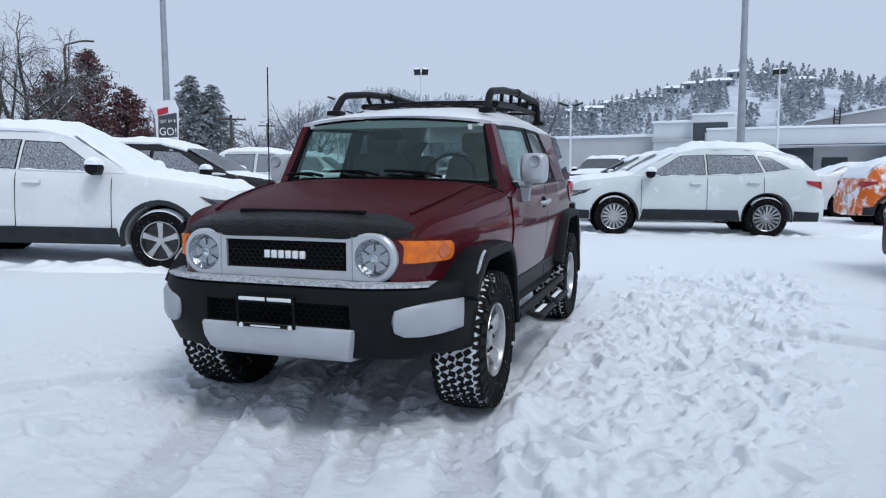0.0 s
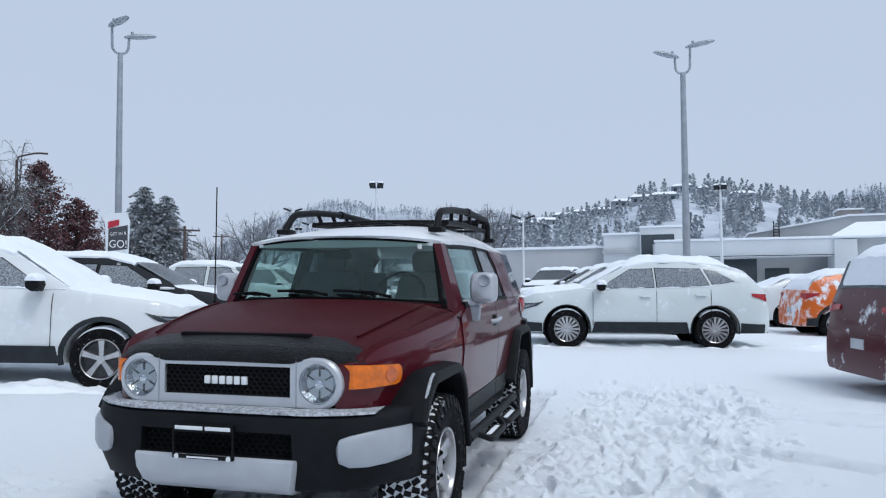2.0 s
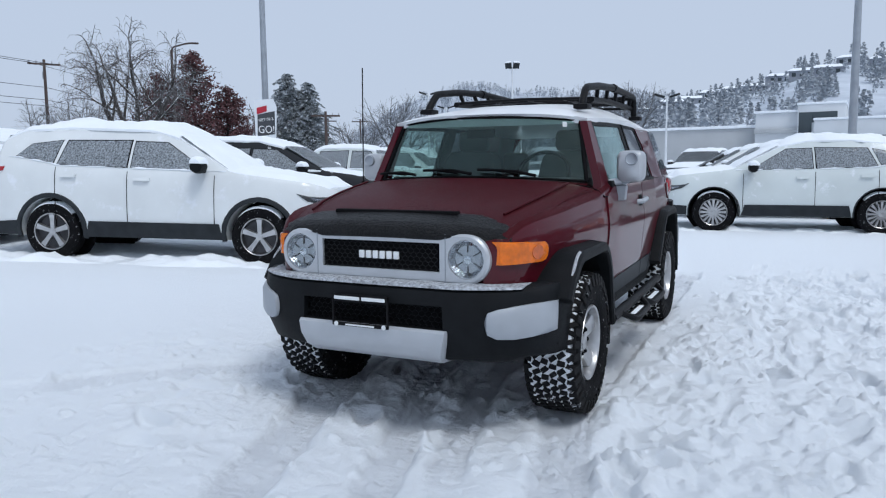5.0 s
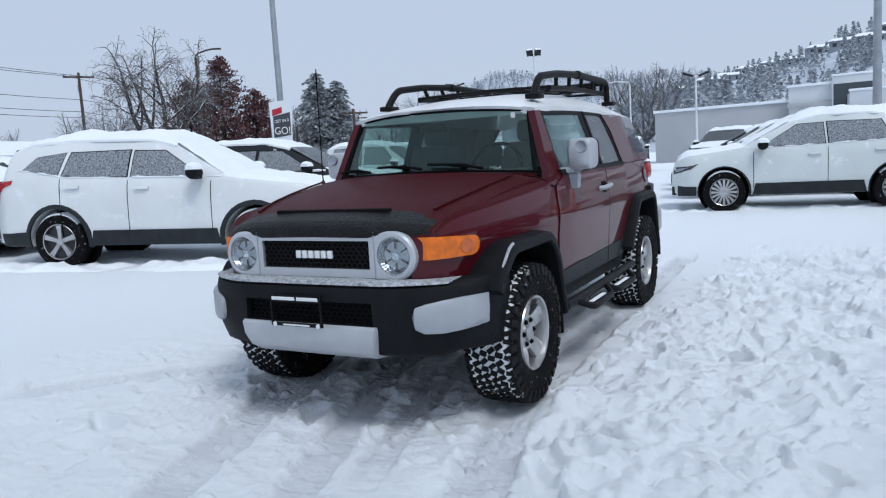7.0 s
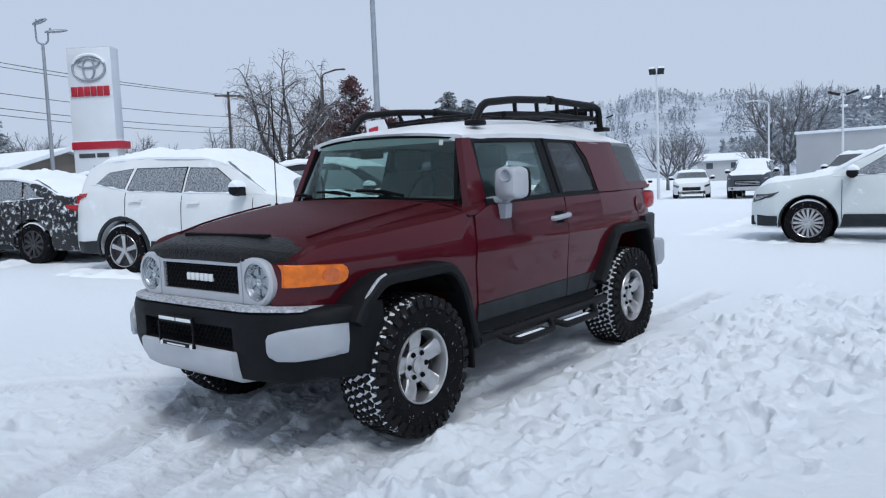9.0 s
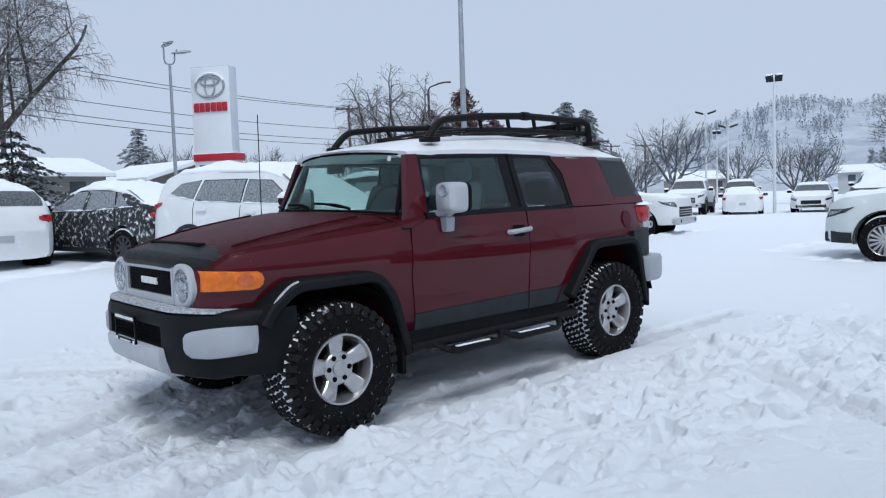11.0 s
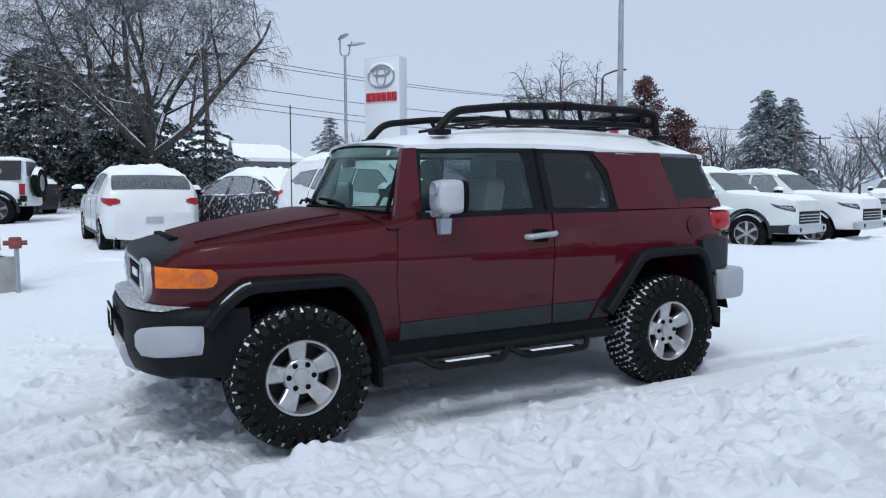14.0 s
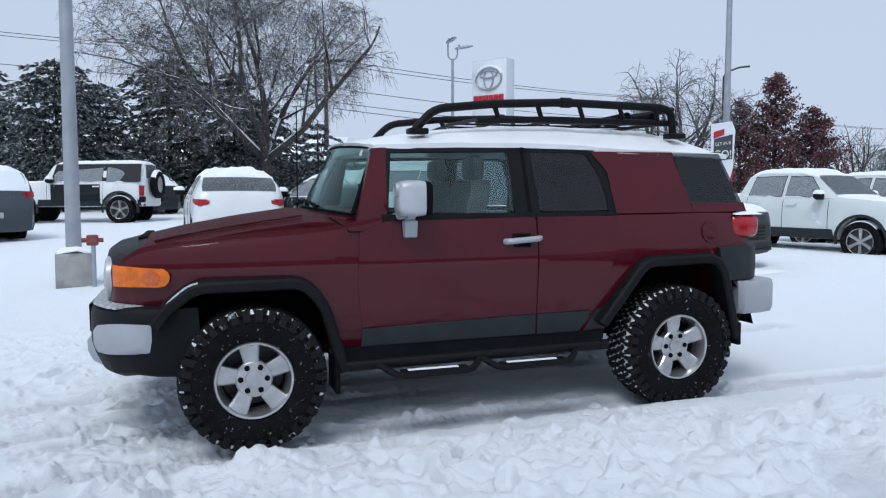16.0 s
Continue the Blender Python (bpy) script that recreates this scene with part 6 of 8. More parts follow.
    # glass front and back, then the blanket of snow
    for nm, (a, b) in (("windscreen", c["shield"]), ("rear_window", c["back"])):
        bm = bmesh.new()
        rows = []
        for k in range(13):
            yy = a + (b - a) * (0.06 + 0.88 * k / 12)
            w = (wid(yy) - 0.06 - lean(yy)) * 0.97
            rows.append([(w * u, yy, top(yy) - 0.012 * u * u + 0.013) for u in (-1, -0.5, 0, 0.5, 1)])
        loft(bm, rows, caps=False, closed=False)
        bmesh.ops.solidify(bm, geom=bm.faces[:], thickness=0.004)
        part(nm, bm, G_FROST, car, "window under snow")

    def blanket(a, b, nm, thick, seed, spill=1.0):
        bm = bmesh.new()
        rows = []
        n = 34
        for k in range(n + 1):
            t = k / n
            yy = a + (b - a) * t
            wt = (wid(yy) - 0.035 - lean(yy) * 0.98) * spill
            ends = min(1.0, 7 * t, 7 * (1 - t)) ** 0.6
            row = []
            for j in range(15):
                u = -1 + 2 * j / 14
                rim_ = (1 - abs(u) ** 6) ** 0.7
                th = thick * ends * rim_ * (0.9 + 0.7 * nz3(u * 2 + seed, yy * 1.2, seed, 1.4) + 0.55 * nz3(u * 3, yy * 2 + seed, seed, 2.9))
                edge = 0.035 * nz3(yy * 4, seed, u, 1.5) * (abs(u) > 0.8)
                row.append((u * (wt + edge), yy, top(yy) - 0.035 * abs(u) ** 5 * min(1, 4 * (top(yy) - belt(yy))) + max(th, 0.0) + 0.004))
            rows.append(row)
        loft(bm, rows, caps=False, closed=False)
        ret = bmesh.ops.extrude_face_region(bm, geom=bm.faces[:])
        bmesh.ops.translate(bm, verts=[v for v in ret["geom"] if isinstance(v, bmesh.types.BMVert)], vec=(0, 0, -0.03))
        part(nm, bm, M_SNOW, car, "blanket of fresh snow")

    sd = (x * 1.7 + y * 0.9) % 17
    if blankets > 0:
        blanket(c["shield"][1] - 0.05, c["back"][0] + 0.03, "roof_snow", snow, sd)
        blanket(f + 0.1, c["shield"][0] + 0.06, "hood_snow", snow * 0.7 * blankets, sd + 3, 0.98)
        if blankets > 0.7:
            blanket(c["shield"][0] - 0.02, c["shield"][1] + 0.02, "windscreen_snow", snow * 0.6 * blankets, sd + 9, 0.96)
        if kind == "pickup":
            blanket(c["back"][1] + 0.1, r - 0.1, "bed_snow", snow, sd + 5)
        elif blankets > 0.4:
            blanket(c["back"][0] - 0.02, r - 0.12, "rear_snow", snow * 0.45 * blankets, sd + 6)
    return car


# near row, facing the aisle
parked_car("suv", -4.35, 4.08, 20, P_WHITE, "sport_utility_vehicle", "white sport utility vehicle under thick snow with black cladding", spokes=5, snow=0.085, arch=1.15)
parked_car("crossover", -5.35, 7.5, 18, P_BLACK, "crossover", "black crossover with snow on roof, windscreen and hood", spokes=10, cladding=False, blankets=0.6)
parked_car("pickup", -6.75, 13.0, 16, P_PEARL, "pickup_truck", "white pickup truck with snow on hood and roof", "truck", lift=-0.09, spokes=6, cladding=True, blankets=0.6)
parked_car("pickup", -7.15, 15.8, 14, P_WHITE, "pickup_truck", "white full-size pickup truck with chrome bumper and snow", "truck", lift=-0.09, spokes=6, cladding=False, blankets=0.6)
# back-to-back row behind it
parked_car("sedan", -11.97, 2.04, 200, P_CAKED, "sedan", "black sedan with thick snow on roof, windows and trunk", blankets=1.0, snow=0.10, cladding=False, spokes=10, rim_mat=M_DARKALLOY)
parked_car("hatch", -13.2, 0.25, 184, P_WHITE, "hatchback", "white hatchback buried in snow with red tail lamps", cladding=False, spokes=7, snow=0.10, blankets=0.39)
parked_car("sedan", -26.6, -2.7, 195, P_BLACK, "sedan", "black sedan with snow-streaked windows", cladding=False)
parked_car("suv", -19.5, 7.3, 200, P_GREY, "sport_utility_vehicle", "dark sport utility vehicle dusted with snow")
parked_car("sedan", -15.5, 8.2, 200, P_WHITE, "sedan", "white sedan covered in fresh snow", cladding=False)
parked_car("suv", -16.0, -6.5, 215, P_GREY, "sport_utility_vehicle", "dark grey sport utility vehicle with a snowy roof")
# facing row across the aisle
parked_car("crossover", 0.42, 10.95, 190, P_PEARL, "crossover", "pearl white crossover with many-spoked wheels and snow on the roof", spokes=16, cladding=True, snow=0.09, arch=0.35)
parked_car("suv", -0.05, 14.1, 190, P_WHITE, "sport_utility_vehicle", "white sport utility vehicle under snow", blankets=0.6)
parked_car("suv", -0.65, 17.1, 190, P_WHITE, "sport_utility_vehicle", "white sport utility vehicle with snowy roof", blankets=0.6)
parked_car("crossover", -1.25, 20.1, 190, P_BLACK, "crossover", "dark crossover with snow on the hood", blankets=0.6)
parked_car("pickup", -1.8, 26.0, 260, P_GREY, "pickup_truck", "grey pickup truck with snow on hood and windscreen", "truck", spokes=6, blankets=0.6)
# cars tail-to-tail with the facing row
parked_car("hatch", 8.5, 15.7, 10, P_ORANGE, "hatchback", "orange hatchback half hidden by clinging snow", cladding=True, spokes=5)
parked_car("sedan", 8.2, 18.9, 10, P_WHITE, "sedan", "white sedan covered in snow with red tail lamps", cladding=False)
parked_car("minivan", 8.45, 6.55, 12, P_WINE, "minivan", "wine red minivan with snow on roof and tail gate", cladding=False, spokes=10, blankets=0.85, snow=0.11)
# far row
parked_car("pickup", -15.3, 31.6, 292, P_WHITE, "pickup_truck", "white pickup truck with black grille and snow", "truck", spokes=6, blankets=0.6)
parked_car("pickup", -17.6, 41.8, 296, P_BLACK, "pickup_truck", "black pickup truck with snow on its hood", "truck", spokes=6, blankets=0.6)
parked_car("sports", -13.75, 34.4, 116, P_WHITE, "sports_car", "low white sports car with snow on roof and tail", cladding=False, spokes=10)
parked_car("sedan", -10.5, 34.7, 290, P_WHITE, "sedan", "white sedan with dark lower grille and snow", cladding=False, spokes=10, blankets=0.65)
parked_car("pickup", -7.2, 33.2, 280, P_GREY, "pickup_truck", "grey pickup truck facing the aisle with snowy hood", "truck", spokes=6)


def boxy4x4(x, y, heading):
    car = parked_car("boxy4x4", x, y, heading, P_WHITE, "off_road_vehicle", "black and white off-road vehicle with rear spare wheel and snow", spokes=5, cladding=True, snow=0.05)
    bm = bmesh.new()
    lathe(bm, [(3.70, 0.1), (3.70, 0.36), (3.74, 0.41), (3.86, 0.41), (3.90, 0.36), (3.90, 0.25), (3.86, 0.25)], 32, "y", pose(0, 0, 1.15))
    sp = part("spare_wheel", bm, M_TYRE, car, "spare wheel ringed with snow")
    bm = bmesh.new()
    lathe(bm, [(3.80, 0.26), (3.87, 0.25), (3.885, 0.2), (3.88, 0.06), (3.87, 0.001)], 24, "y", pose(0, 0, 1.15))
    part("rim", bm, M_ALLOY, sp)
    bm = bmesh.new()
    loft(bm, [[(math.cos(a) * (0.40 + h * q), yy, 1.15 + math.sin(a) * (0.40 + h * q)) for yy, q in ((3.72, 0), (3.75, 1), (3.85, 1), (3.88, 0))] for a, h in ((math.pi * (0.15 + 0.7 * k / 10), 0.05 * math.sin(math.pi * k / 10) + 0.005) for k in range(11))])
    part("wheel_snow", bm, M_SNOW, sp)
    for s in (1, -1):
        bm = bmesh.new()
        patch(bm, [(0.95, 0.62), (1.66, 0.62), (1.66, 1.16), (0.95, 1.16)], lambda a, b: 0.805, 0.015, 0.02, s, 3, 3)
        part("door", bm, P_BLACK, car, "black door")
        bm = bmesh.new()
        patch(bm, [(0.93, 1.22), (3.58, 1.22), (3.56, 1.76), (1.06, 1.76)], lambda a, b: 0.77 - 0.2 * (b - 1.2) / 0.58, 0.004, 0.02, s, 8, 8)
        part("hard_top", bm, P_BLACK, car, "black hard top side")
        bm = bmesh.new()
        patch(bm, [(1.74, 0.66), (2.40, 0.66), (2.40, 1.16), (1.74, 1.16)], lambda a, b: 0.805, 0.015, 0.02, s, 3, 3)
        part("door", bm, P_BLACK, car, "black rear door with snow")
        bm = bmesh.new()
        box(bm, min(s * 0.66, s * 0.84), max(s * 0.66, s * 0.84), 3.55, 3.70, 0.62, 0.80, 0.03)
        part("rear_bumper_end", bm, M_PLAS, car, "black rear bumper end")


boxy4x4(-20.6, -5.1, 252)


# ---- poles, signs, wires, buildings ----
def lamp_pole(x, y, z0, h, material, turn, kind="arms", r=0.09, label="tall galvanised street lamp pole with twin arms", arms=((-1, 0.70, -55), (1, 0.42, 0))):
    pole = thing("street_lamp", pose(x, y, z0, 0, 0, turn), label, "street lamp", "lot lamps")
    bm = bmesh.new()
    tube(bm, [(0, 0, 0), (0, 0, h)], r, 12, r2=r * 0.62)
    part("pole", bm, material, pole)
    if kind == "arms":
        for s, up, swing in arms:
            bm = bmesh.new()
            hm = pose(0.21 * s, 0, h + up + 0.03, 0, -8, swing)
            tube(bm, arc_path([(0, 0, h - 0.02), (s * 0.12, 0, h), (s * 0.20, 0, h + 0.12), (s * 0.21, 0, h + up * 0.75), (s * 0.21, 0, h + up)], 0.09, 4), 0.035, 8)
            arm = part("arm", bm, material, pole)
            bm = bmesh.new()
            rings = []
            for k, g in ((0.0, 0.35), (0.12, 0.7), (0.4, 1.0), (0.7, 0.95), (0.95, 0.6), (1.02, 0.2)):
                rings.append([hm @ Vector((0.8 * k - 0.12, 0.13 * g * math.cos(a), (0.08 if math.sin(a) > 0 else 0.06) * g * math.sin(a))) for a in (2 * math.pi * q / 12 for q in range(12))])
            loft(bm, rings)
            hd = part("lamp_head", bm, M_GALV, arm, "grey cobra lamp head")
            bm = bmesh.new()
            tube(bm, [hm @ Vector((0.1, 0, 0.05)), hm @ Vector((0.1, 0, 0.14))], 0.04, 8)
            part("photocell", bm, M_GALV, hd)
    elif kind == "boxes":
        for s in (1, -1):
            bm = bmesh.new()
            tube(bm, [(0, 0, h - 0.15), (s * 0.25, 0, h - 0.08)], 0.035, 8)
            arm = part("arm", bm, material, pole)
            bm = bmesh.new()
            box(bm, -0.36, 0.36, -0.16, 0.16, -0.07, 0.07, 0.02, pose(s * 0.52, 0, h + 0.02, 0, -s * 18, 0))
            part("lamp_head", bm, M_CLAD, arm, "dark box lamp head")
    elif kind == "flood":
        bm = bmesh.new()
        tube(bm, [(-0.26, 0, h - 0.02), (0.26, 0, h - 0.02)], 0.03, 6)
        part("bracket", bm, material, pole)
        for sx in (-1, 1):
            bm = bmesh.new()
            m = pose(sx * 0.2, 0, h + 0.16, 28, 0, sx * 14)
            loft(bm, [[m @ Vector(p) for p in ring_] for ring_ in ([(-0.16, -0.10, -0.15), (0.16, -0.10, -0.15), (0.16, -0.10, 0.15), (-0.16, -0.10, 0.15)], [(-0.17, 0.0, -0.16), (0.17, 0.0, -0.16), (0.17, 0.0, 0.16), (-0.17, 0.0, 0.16)], [(-0.09, 0.14, -0.08), (0.09, 0.14, -0.08), (0.09, 0.14, 0.08), (-0.09, 0.14, 0.08)])])
            head = part("lamp_head", bm, M_CLAD, pole, "dark floodlight head")
            bm = bmesh.new()
            box(bm, -0.15, 0.15, -0.09, 0.08, 0.16, 0.20, 0.015, m)
            part("head_snow", bm, M_SNOW, head)
    elif kind == "single":
        bm = bmesh.new()
        tube(bm, arc_path([(0, 0, h - 0.02), (0.1, 0, h + 0.15), (0.9, 0, h + 0.3), (1.5, 0, h + 0.25)], 0.3, 4), 0.035, 6, r2=0.05)
        part("arm", bm, material, pole)
    return pole


pl_z = lot(-11.47, 12.83)
lamp_pole(-11.47, 12.83, pl_z, 7.66 - pl_z, M_GALV, 38, r=0.105)
lamp_pole(3.16, 18.52, lot(3.16, 18.52), 7.32, M_GALV, -5, r=0.12, arms=((1, 0.72, 0), (-1, 0.46, 215)))
pole = lamp_pole(-5.93, -1.88, lot(-5.93, -1.88) + 0.48, 7.8, M_GALV, 60, r=0.098, label="galvanised lamp pole bolted on a concrete block")
lamp_pole(-26.7, 10.42, lot(-26.7, 10.42), 7.47 - lot(-26.7, 10.42), M_GALV, 66, r=0.088)
lamp_pole(-34.7, -6.0, lot(-34.7, -6), 10.5, M_GALV, 20, r=0.14)
lamp_pole(-12.05, 34.2, lot(-12.05, 34.2), 6.41, M_POLEW, 20, "flood", 0.08, "white pole with a snow-capped floodlight")
lamp_pole(6.48, 44.2, lot(6, 44), 6.88, M_POLEW, -10, "flood", 0.10, "white pole with a snow-capped floodlight")
lamp_pole(-6.68, 50.9, lot(-6.68, 50.9), 6.05, M_POLEW, 20, "boxes", 0.09, "white pole with two dark box lamps")
lamp_pole(-29.4, 59.1, lot(-29.4, 59.1), 8.04, M_POLEW, 30, "boxes", 0.10, "white pole with two dark box lamps")
lamp_pole(-30.1, 64.4, lot(-29, 60), 7.16, M_POLEW, 30, "boxes", 0.10, "white pole with two dark box lamps")
lamp_pole(-33.3, 68.3, lot(-32, 60), 6.86, M_POLEW, 30, "flood", 0.08, "white pole with a small floodlight")
lamp_pole(-11.5, 52.0, lot(-11, 52), 5.92, M_POLEW, 190, "single", 0.08, "white pole with one arm")
lamp_pole(-26.1, 24.2, lot(-26, 24), 7.3 - lot(-26, 24), M_WOODP, 10, "single", 0.10, "dark wooden lamp pole with one arm")


def concrete_block(x, y):
    z = lot(x, y)
    b = thing("concrete_footing", pose(x, y, z, 0, 0, 8) @ Matrix.Scale(0.93, 4), "square weathered concrete lamp footing topped with snow", "footing")
    bm = bmesh.new()
    box(bm, -0.27, 0.27, -0.24, 0.24, 0.0, 0.53, 0.012)
    part("block", bm, M_CONC, b)
    bm = bmesh.new()
    rows = []
    for k in range(9):
        u = -1 + k / 4
        rows.append([(0.25 * u, 0.22 * v, 0.53 + 0.10 * max(0.02, 1 - (u * u + v * v) / 1.9) + 0.015 * nz3(u, v, 1, 2)) for v in (-1, -0.6, -0.2, 0.2, 0.6, 1)])
    loft(bm, rows, caps=False, closed=False)
    ret = bmesh.ops.extrude_face_region(bm, geom=bm.faces[:])
    bmesh.ops.translate(bm, verts=[v for v in ret["geom"] if isinstance(v, bmesh.types.BMVert)], vec=(0, 0, -0.02))
    part("snow_cap", bm, M_SNOW, b)
    v = thing("standpipe", pose(x + 0.12, y + 0.26, z, 0, 0, 0), "thin steel standpipe with a rusty red valve", "pipe")
    bm = bmesh.new()
    tube(bm, [(0.2, 0.02, 0), (0.2, 0.02, 0.62)], 0.028, 8)
    part("pipe", bm, M_GALV, v)
    rust = mat("rusty_red_valve", (0.20, 0.05, 0.045), 0.7, vary=0.3, scale=30)
    bm = bmesh.new()
    box(bm, 0.15, 0.25, -0.06, 0.08, 0.60, 0.74, 0.02)
    tube(bm, [(0.2, -0.12, 0.67), (0.2, 0.14, 0.67)], 0.03, 8)
    part("valve", bm, rust, v)


concrete_block(-5.93, -1.88)


def dealer_sign():
    z, k = lot(-26.7, 12.3), 0.775
    # the panel's face is seen square-on from the lot; its side shows a narrow return
    ang = -54
    s = thing("pylon_sign", pose(-26.66, 12.33, z, 0, 0, 90 + ang) @ Matrix.Scale(k, 4), "tall white and grey pylon sign with red lettering bars and emblem", "sign")
    H = (7.5 - z) / k
    W, T = 2.3, 0.9
    bm = bmesh.new()
    box(bm, -W / 2, W / 2, -T / 2, T / 2, 0, H, 0.03)
    part("pylon", bm, M_SIGNG, s, "grey pylon body")
    bm = bmesh.new()
    box(bm, -W / 2 - 0.01, W / 2 + 0.01, -T / 2 - 0.03, -T / 2 + 0.02, H * 0.0, H - 0.05, 0.02)
    face = part("face_panel", bm, M_SIGNW, s, "white face panel")
    fy = -T / 2 - 0.04
    # emblem of plain rings
    bm = bmesh.new()
    for rx, rz, cz, tr in ((0.86, 0.62, H - 1.1, 0.06), (0.30, 0.56, H - 1.1, 0.05), (0.56, 0.22, H - 0.84, 0.05)):
        tube(bm, [(rx * math.cos(t), fy - 0.03, cz + rz * math.sin(t)) for t in (2 * math.pi * k / 28 for k in range(29))], tr, 6)
    part("emblem", bm, M_GALV, s, "grey plain emblem of rings")
    bm = bmesh.new()
    tube(bm, [(0.90 * math.cos(t), fy - 0.05, H - 1.1 + 0.70 * math.sin(t)) for t in (math.pi * (0.12 + 0.76 * k / 14) for k in range(15))], 0.075, 6)
    part("emblem_snow", bm, M_SNOW, s)
    for k in range(6):
        bm = bmesh.new()
        w = W * 0.90 / 6
        box(bm, -W * 0.45 + w * k + 0.02, -W * 0.45 + w * (k + 1) - 0.03, fy - 0.07, fy + 0.02, H - 2.52, H - 2.02, 0.02)
        part("letter_bar", bm, M_SIGNR, s, "red plain letter bar")
    bm = bmesh.new()
    box(bm, -W / 2 - 0.06, W / 2 + 0.32, -T / 2 - 0.10, T / 2 + 0.02, H - 5.25, H - 4.85, 0.03)
    part("red_band", bm, M_SIGNR, s, "red band round the pylon")
    bm = bmesh.new()
    box(bm, -W / 2 - 0.05, W / 2 + 0.3, -T / 2 - 0.09, T / 2, H - 4.86, H - 4.80, 0.02)
    part("band_snow", bm, M_SNOW, s)
    for x0, x1 in ((-0.88, -0.02), (0.08, 0.72)):
        bm = bmesh.new()
        box(bm, x0, x1, fy - 0.02, fy + 0.02, H - 5.68, H - 5.46, 0.01)
        part("name_bar", bm, M_INK, s, "dark plain name bar")


dealer_sign()


def text_mesh(body, size, depth=0.01):
    cu = bpy.data.curves.new("lettering", "FONT")
    cu.body, cu.size, cu.extrude, cu.align_x = body, size, depth, "CENTER"
    ob = new("lettering", cu)
    bpy.context.view_layer.update()
    me_ = bpy.data.meshes.new_from_object(ob.evaluated_get(bpy.context.evaluated_depsgraph_get()))
    bpy.data.objects.remove(ob)
    return me_


def banner():
    z = lot(-11.4, 12.6)
    b = thing("pole_banner", pose(-11.31, 12.60, z - 0.08, 0, 0, 38) @ Matrix.Diagonal((0.74, 0.88, 0.86, 1)), "white fabric banner on the lamp pole with dark and red panels", "banner")
    bm = bmesh.new()
    poly = [(-0.36, 0.9), (0.30, 1.0), (0.42, 3.45), (0.30, 3.72), (-0.40, 3.66), (-0.36, 2.2)]
    prism(bm, poly, "y", -0.04, -0.02)
    part("cloth", bm, M_SIGNW, b)
    bm = bmesh.new()
    prism(bm, [(-0.30, 2.53), (0.34, 2.60), (0.34, 3.33), (-0.28, 3.21)], "y", -0.05, -0.041)
    part("dark_panel", bm, M_INK, b)
    bm = bmesh.new()
    prism(bm, [(-0.30, 3.22), (0.06, 3.32), (0.06, 3.50), (-0.30, 3.42)], "y", -0.058, -0.042)
    part("red_tag", bm, M_SIGNR, b)
    bm = bmesh.new()
    prism(bm, [(-0.05, 0.95), (0.30, 1.0), (0.38, 2.35), (0.22, 1.75)], "y", -0.05, -0.041)
    part("red_corner", bm, M_SIGNR, b)
    me_ = text_mesh("GO!", 0.33, 0.004)
    me_.materials.append(M_WHITEP)
    t = new("lettering", me_)
    t.parent = b
    t.matrix_local = pose(0.03, -0.057, 2.64, 90, 0, 0)
    me_ = text_mesh("GET IN &", 0.135, 0.004)
    me_.materials.append(M_WHITEP)
    t = new("lettering", me_)
    t.parent = b
    t.matrix_local = pose(0.03, -0.057, 3.02, 90, -5, 0)
    bm = bmesh.new()
    for zz in (1.0, 3.6):
        tube(bm, [(-0.3, -0.03, zz), (0.0, 0.25, zz)], 0.02, 6)
    part("bracket", bm, M_GALV, b)


banner()


def utility_pole(x, y, z0, h, turn, label="brown wooden utility pole with a crossarm"):
    p = thing("utility_pole", pose(x, y, z0, 0, 0, turn), label, "utility pole", "utility poles")
    bm = bmesh.new()
    tube(bm, [(0, 0, 0), (0, 0, h)], 0.17, 10, r2=0.11)
    part("pole", bm, M_WOODP, p)
    bm = bmesh.new()
    box(bm, -1.25, 1.25, -0.07, 0.07, h - 0.45, h - 0.30, 0.01)
    arm = part("crossarm", bm, M_WOODP, p)
    for k in (-1.15, -0.6, 0.6, 1.15):
        bm = bmesh.new()
        tube(bm, [(k, 0, h - 0.3), (k, 0, h - 0.1)], 0.05, 6, r2=0.03)
        part("insulator", bm, M_GALV, arm)
    bm = bmesh.new()
    lathe(bm, [(h - 1.6, 0.01), (h - 1.6, 0.16), (h - 1.0, 0.16), (h - 1.0, 0.01)], 10, "z", pose(0.0, 0.26, 0))
    part("transformer", bm, M_GALV, p)
    return p


utility_pole(-56.0, 39.9, lot(-56, 39.9), 10.9 - lot(-56, 39.9), 60)
utility_pole(-43.3, 7.5, lot(-43.3, 7.5), 10.4 - lot(-43.3, 7.5), 60, "dark wooden utility pole half hidden by a tree")
utility_pole(-36.0, 52.0, lot(-36, 52), 6.22, 40)
utility_pole(-60.0, 88.0, lot(-45, 60), 8.46, 40)
utility_pole(-57.0, 92.0, lot(-45, 60), 8.46, 40)


def wire(a, b, sag, r=0.018):
    bm = bmesh.new()
    a, b = Vector(a), Vector(b)
    tube(bm, [a.lerp(b, k / 14) - Vector((0, 0, sag * 4 * (k / 14) * (1 - k / 14))) for k in range(15)], r, 4)
    ob = part("power_line", bm, M_WIRE)
    tagged(ob, "dark overhead power line sagging between poles", "cable", "power lines")


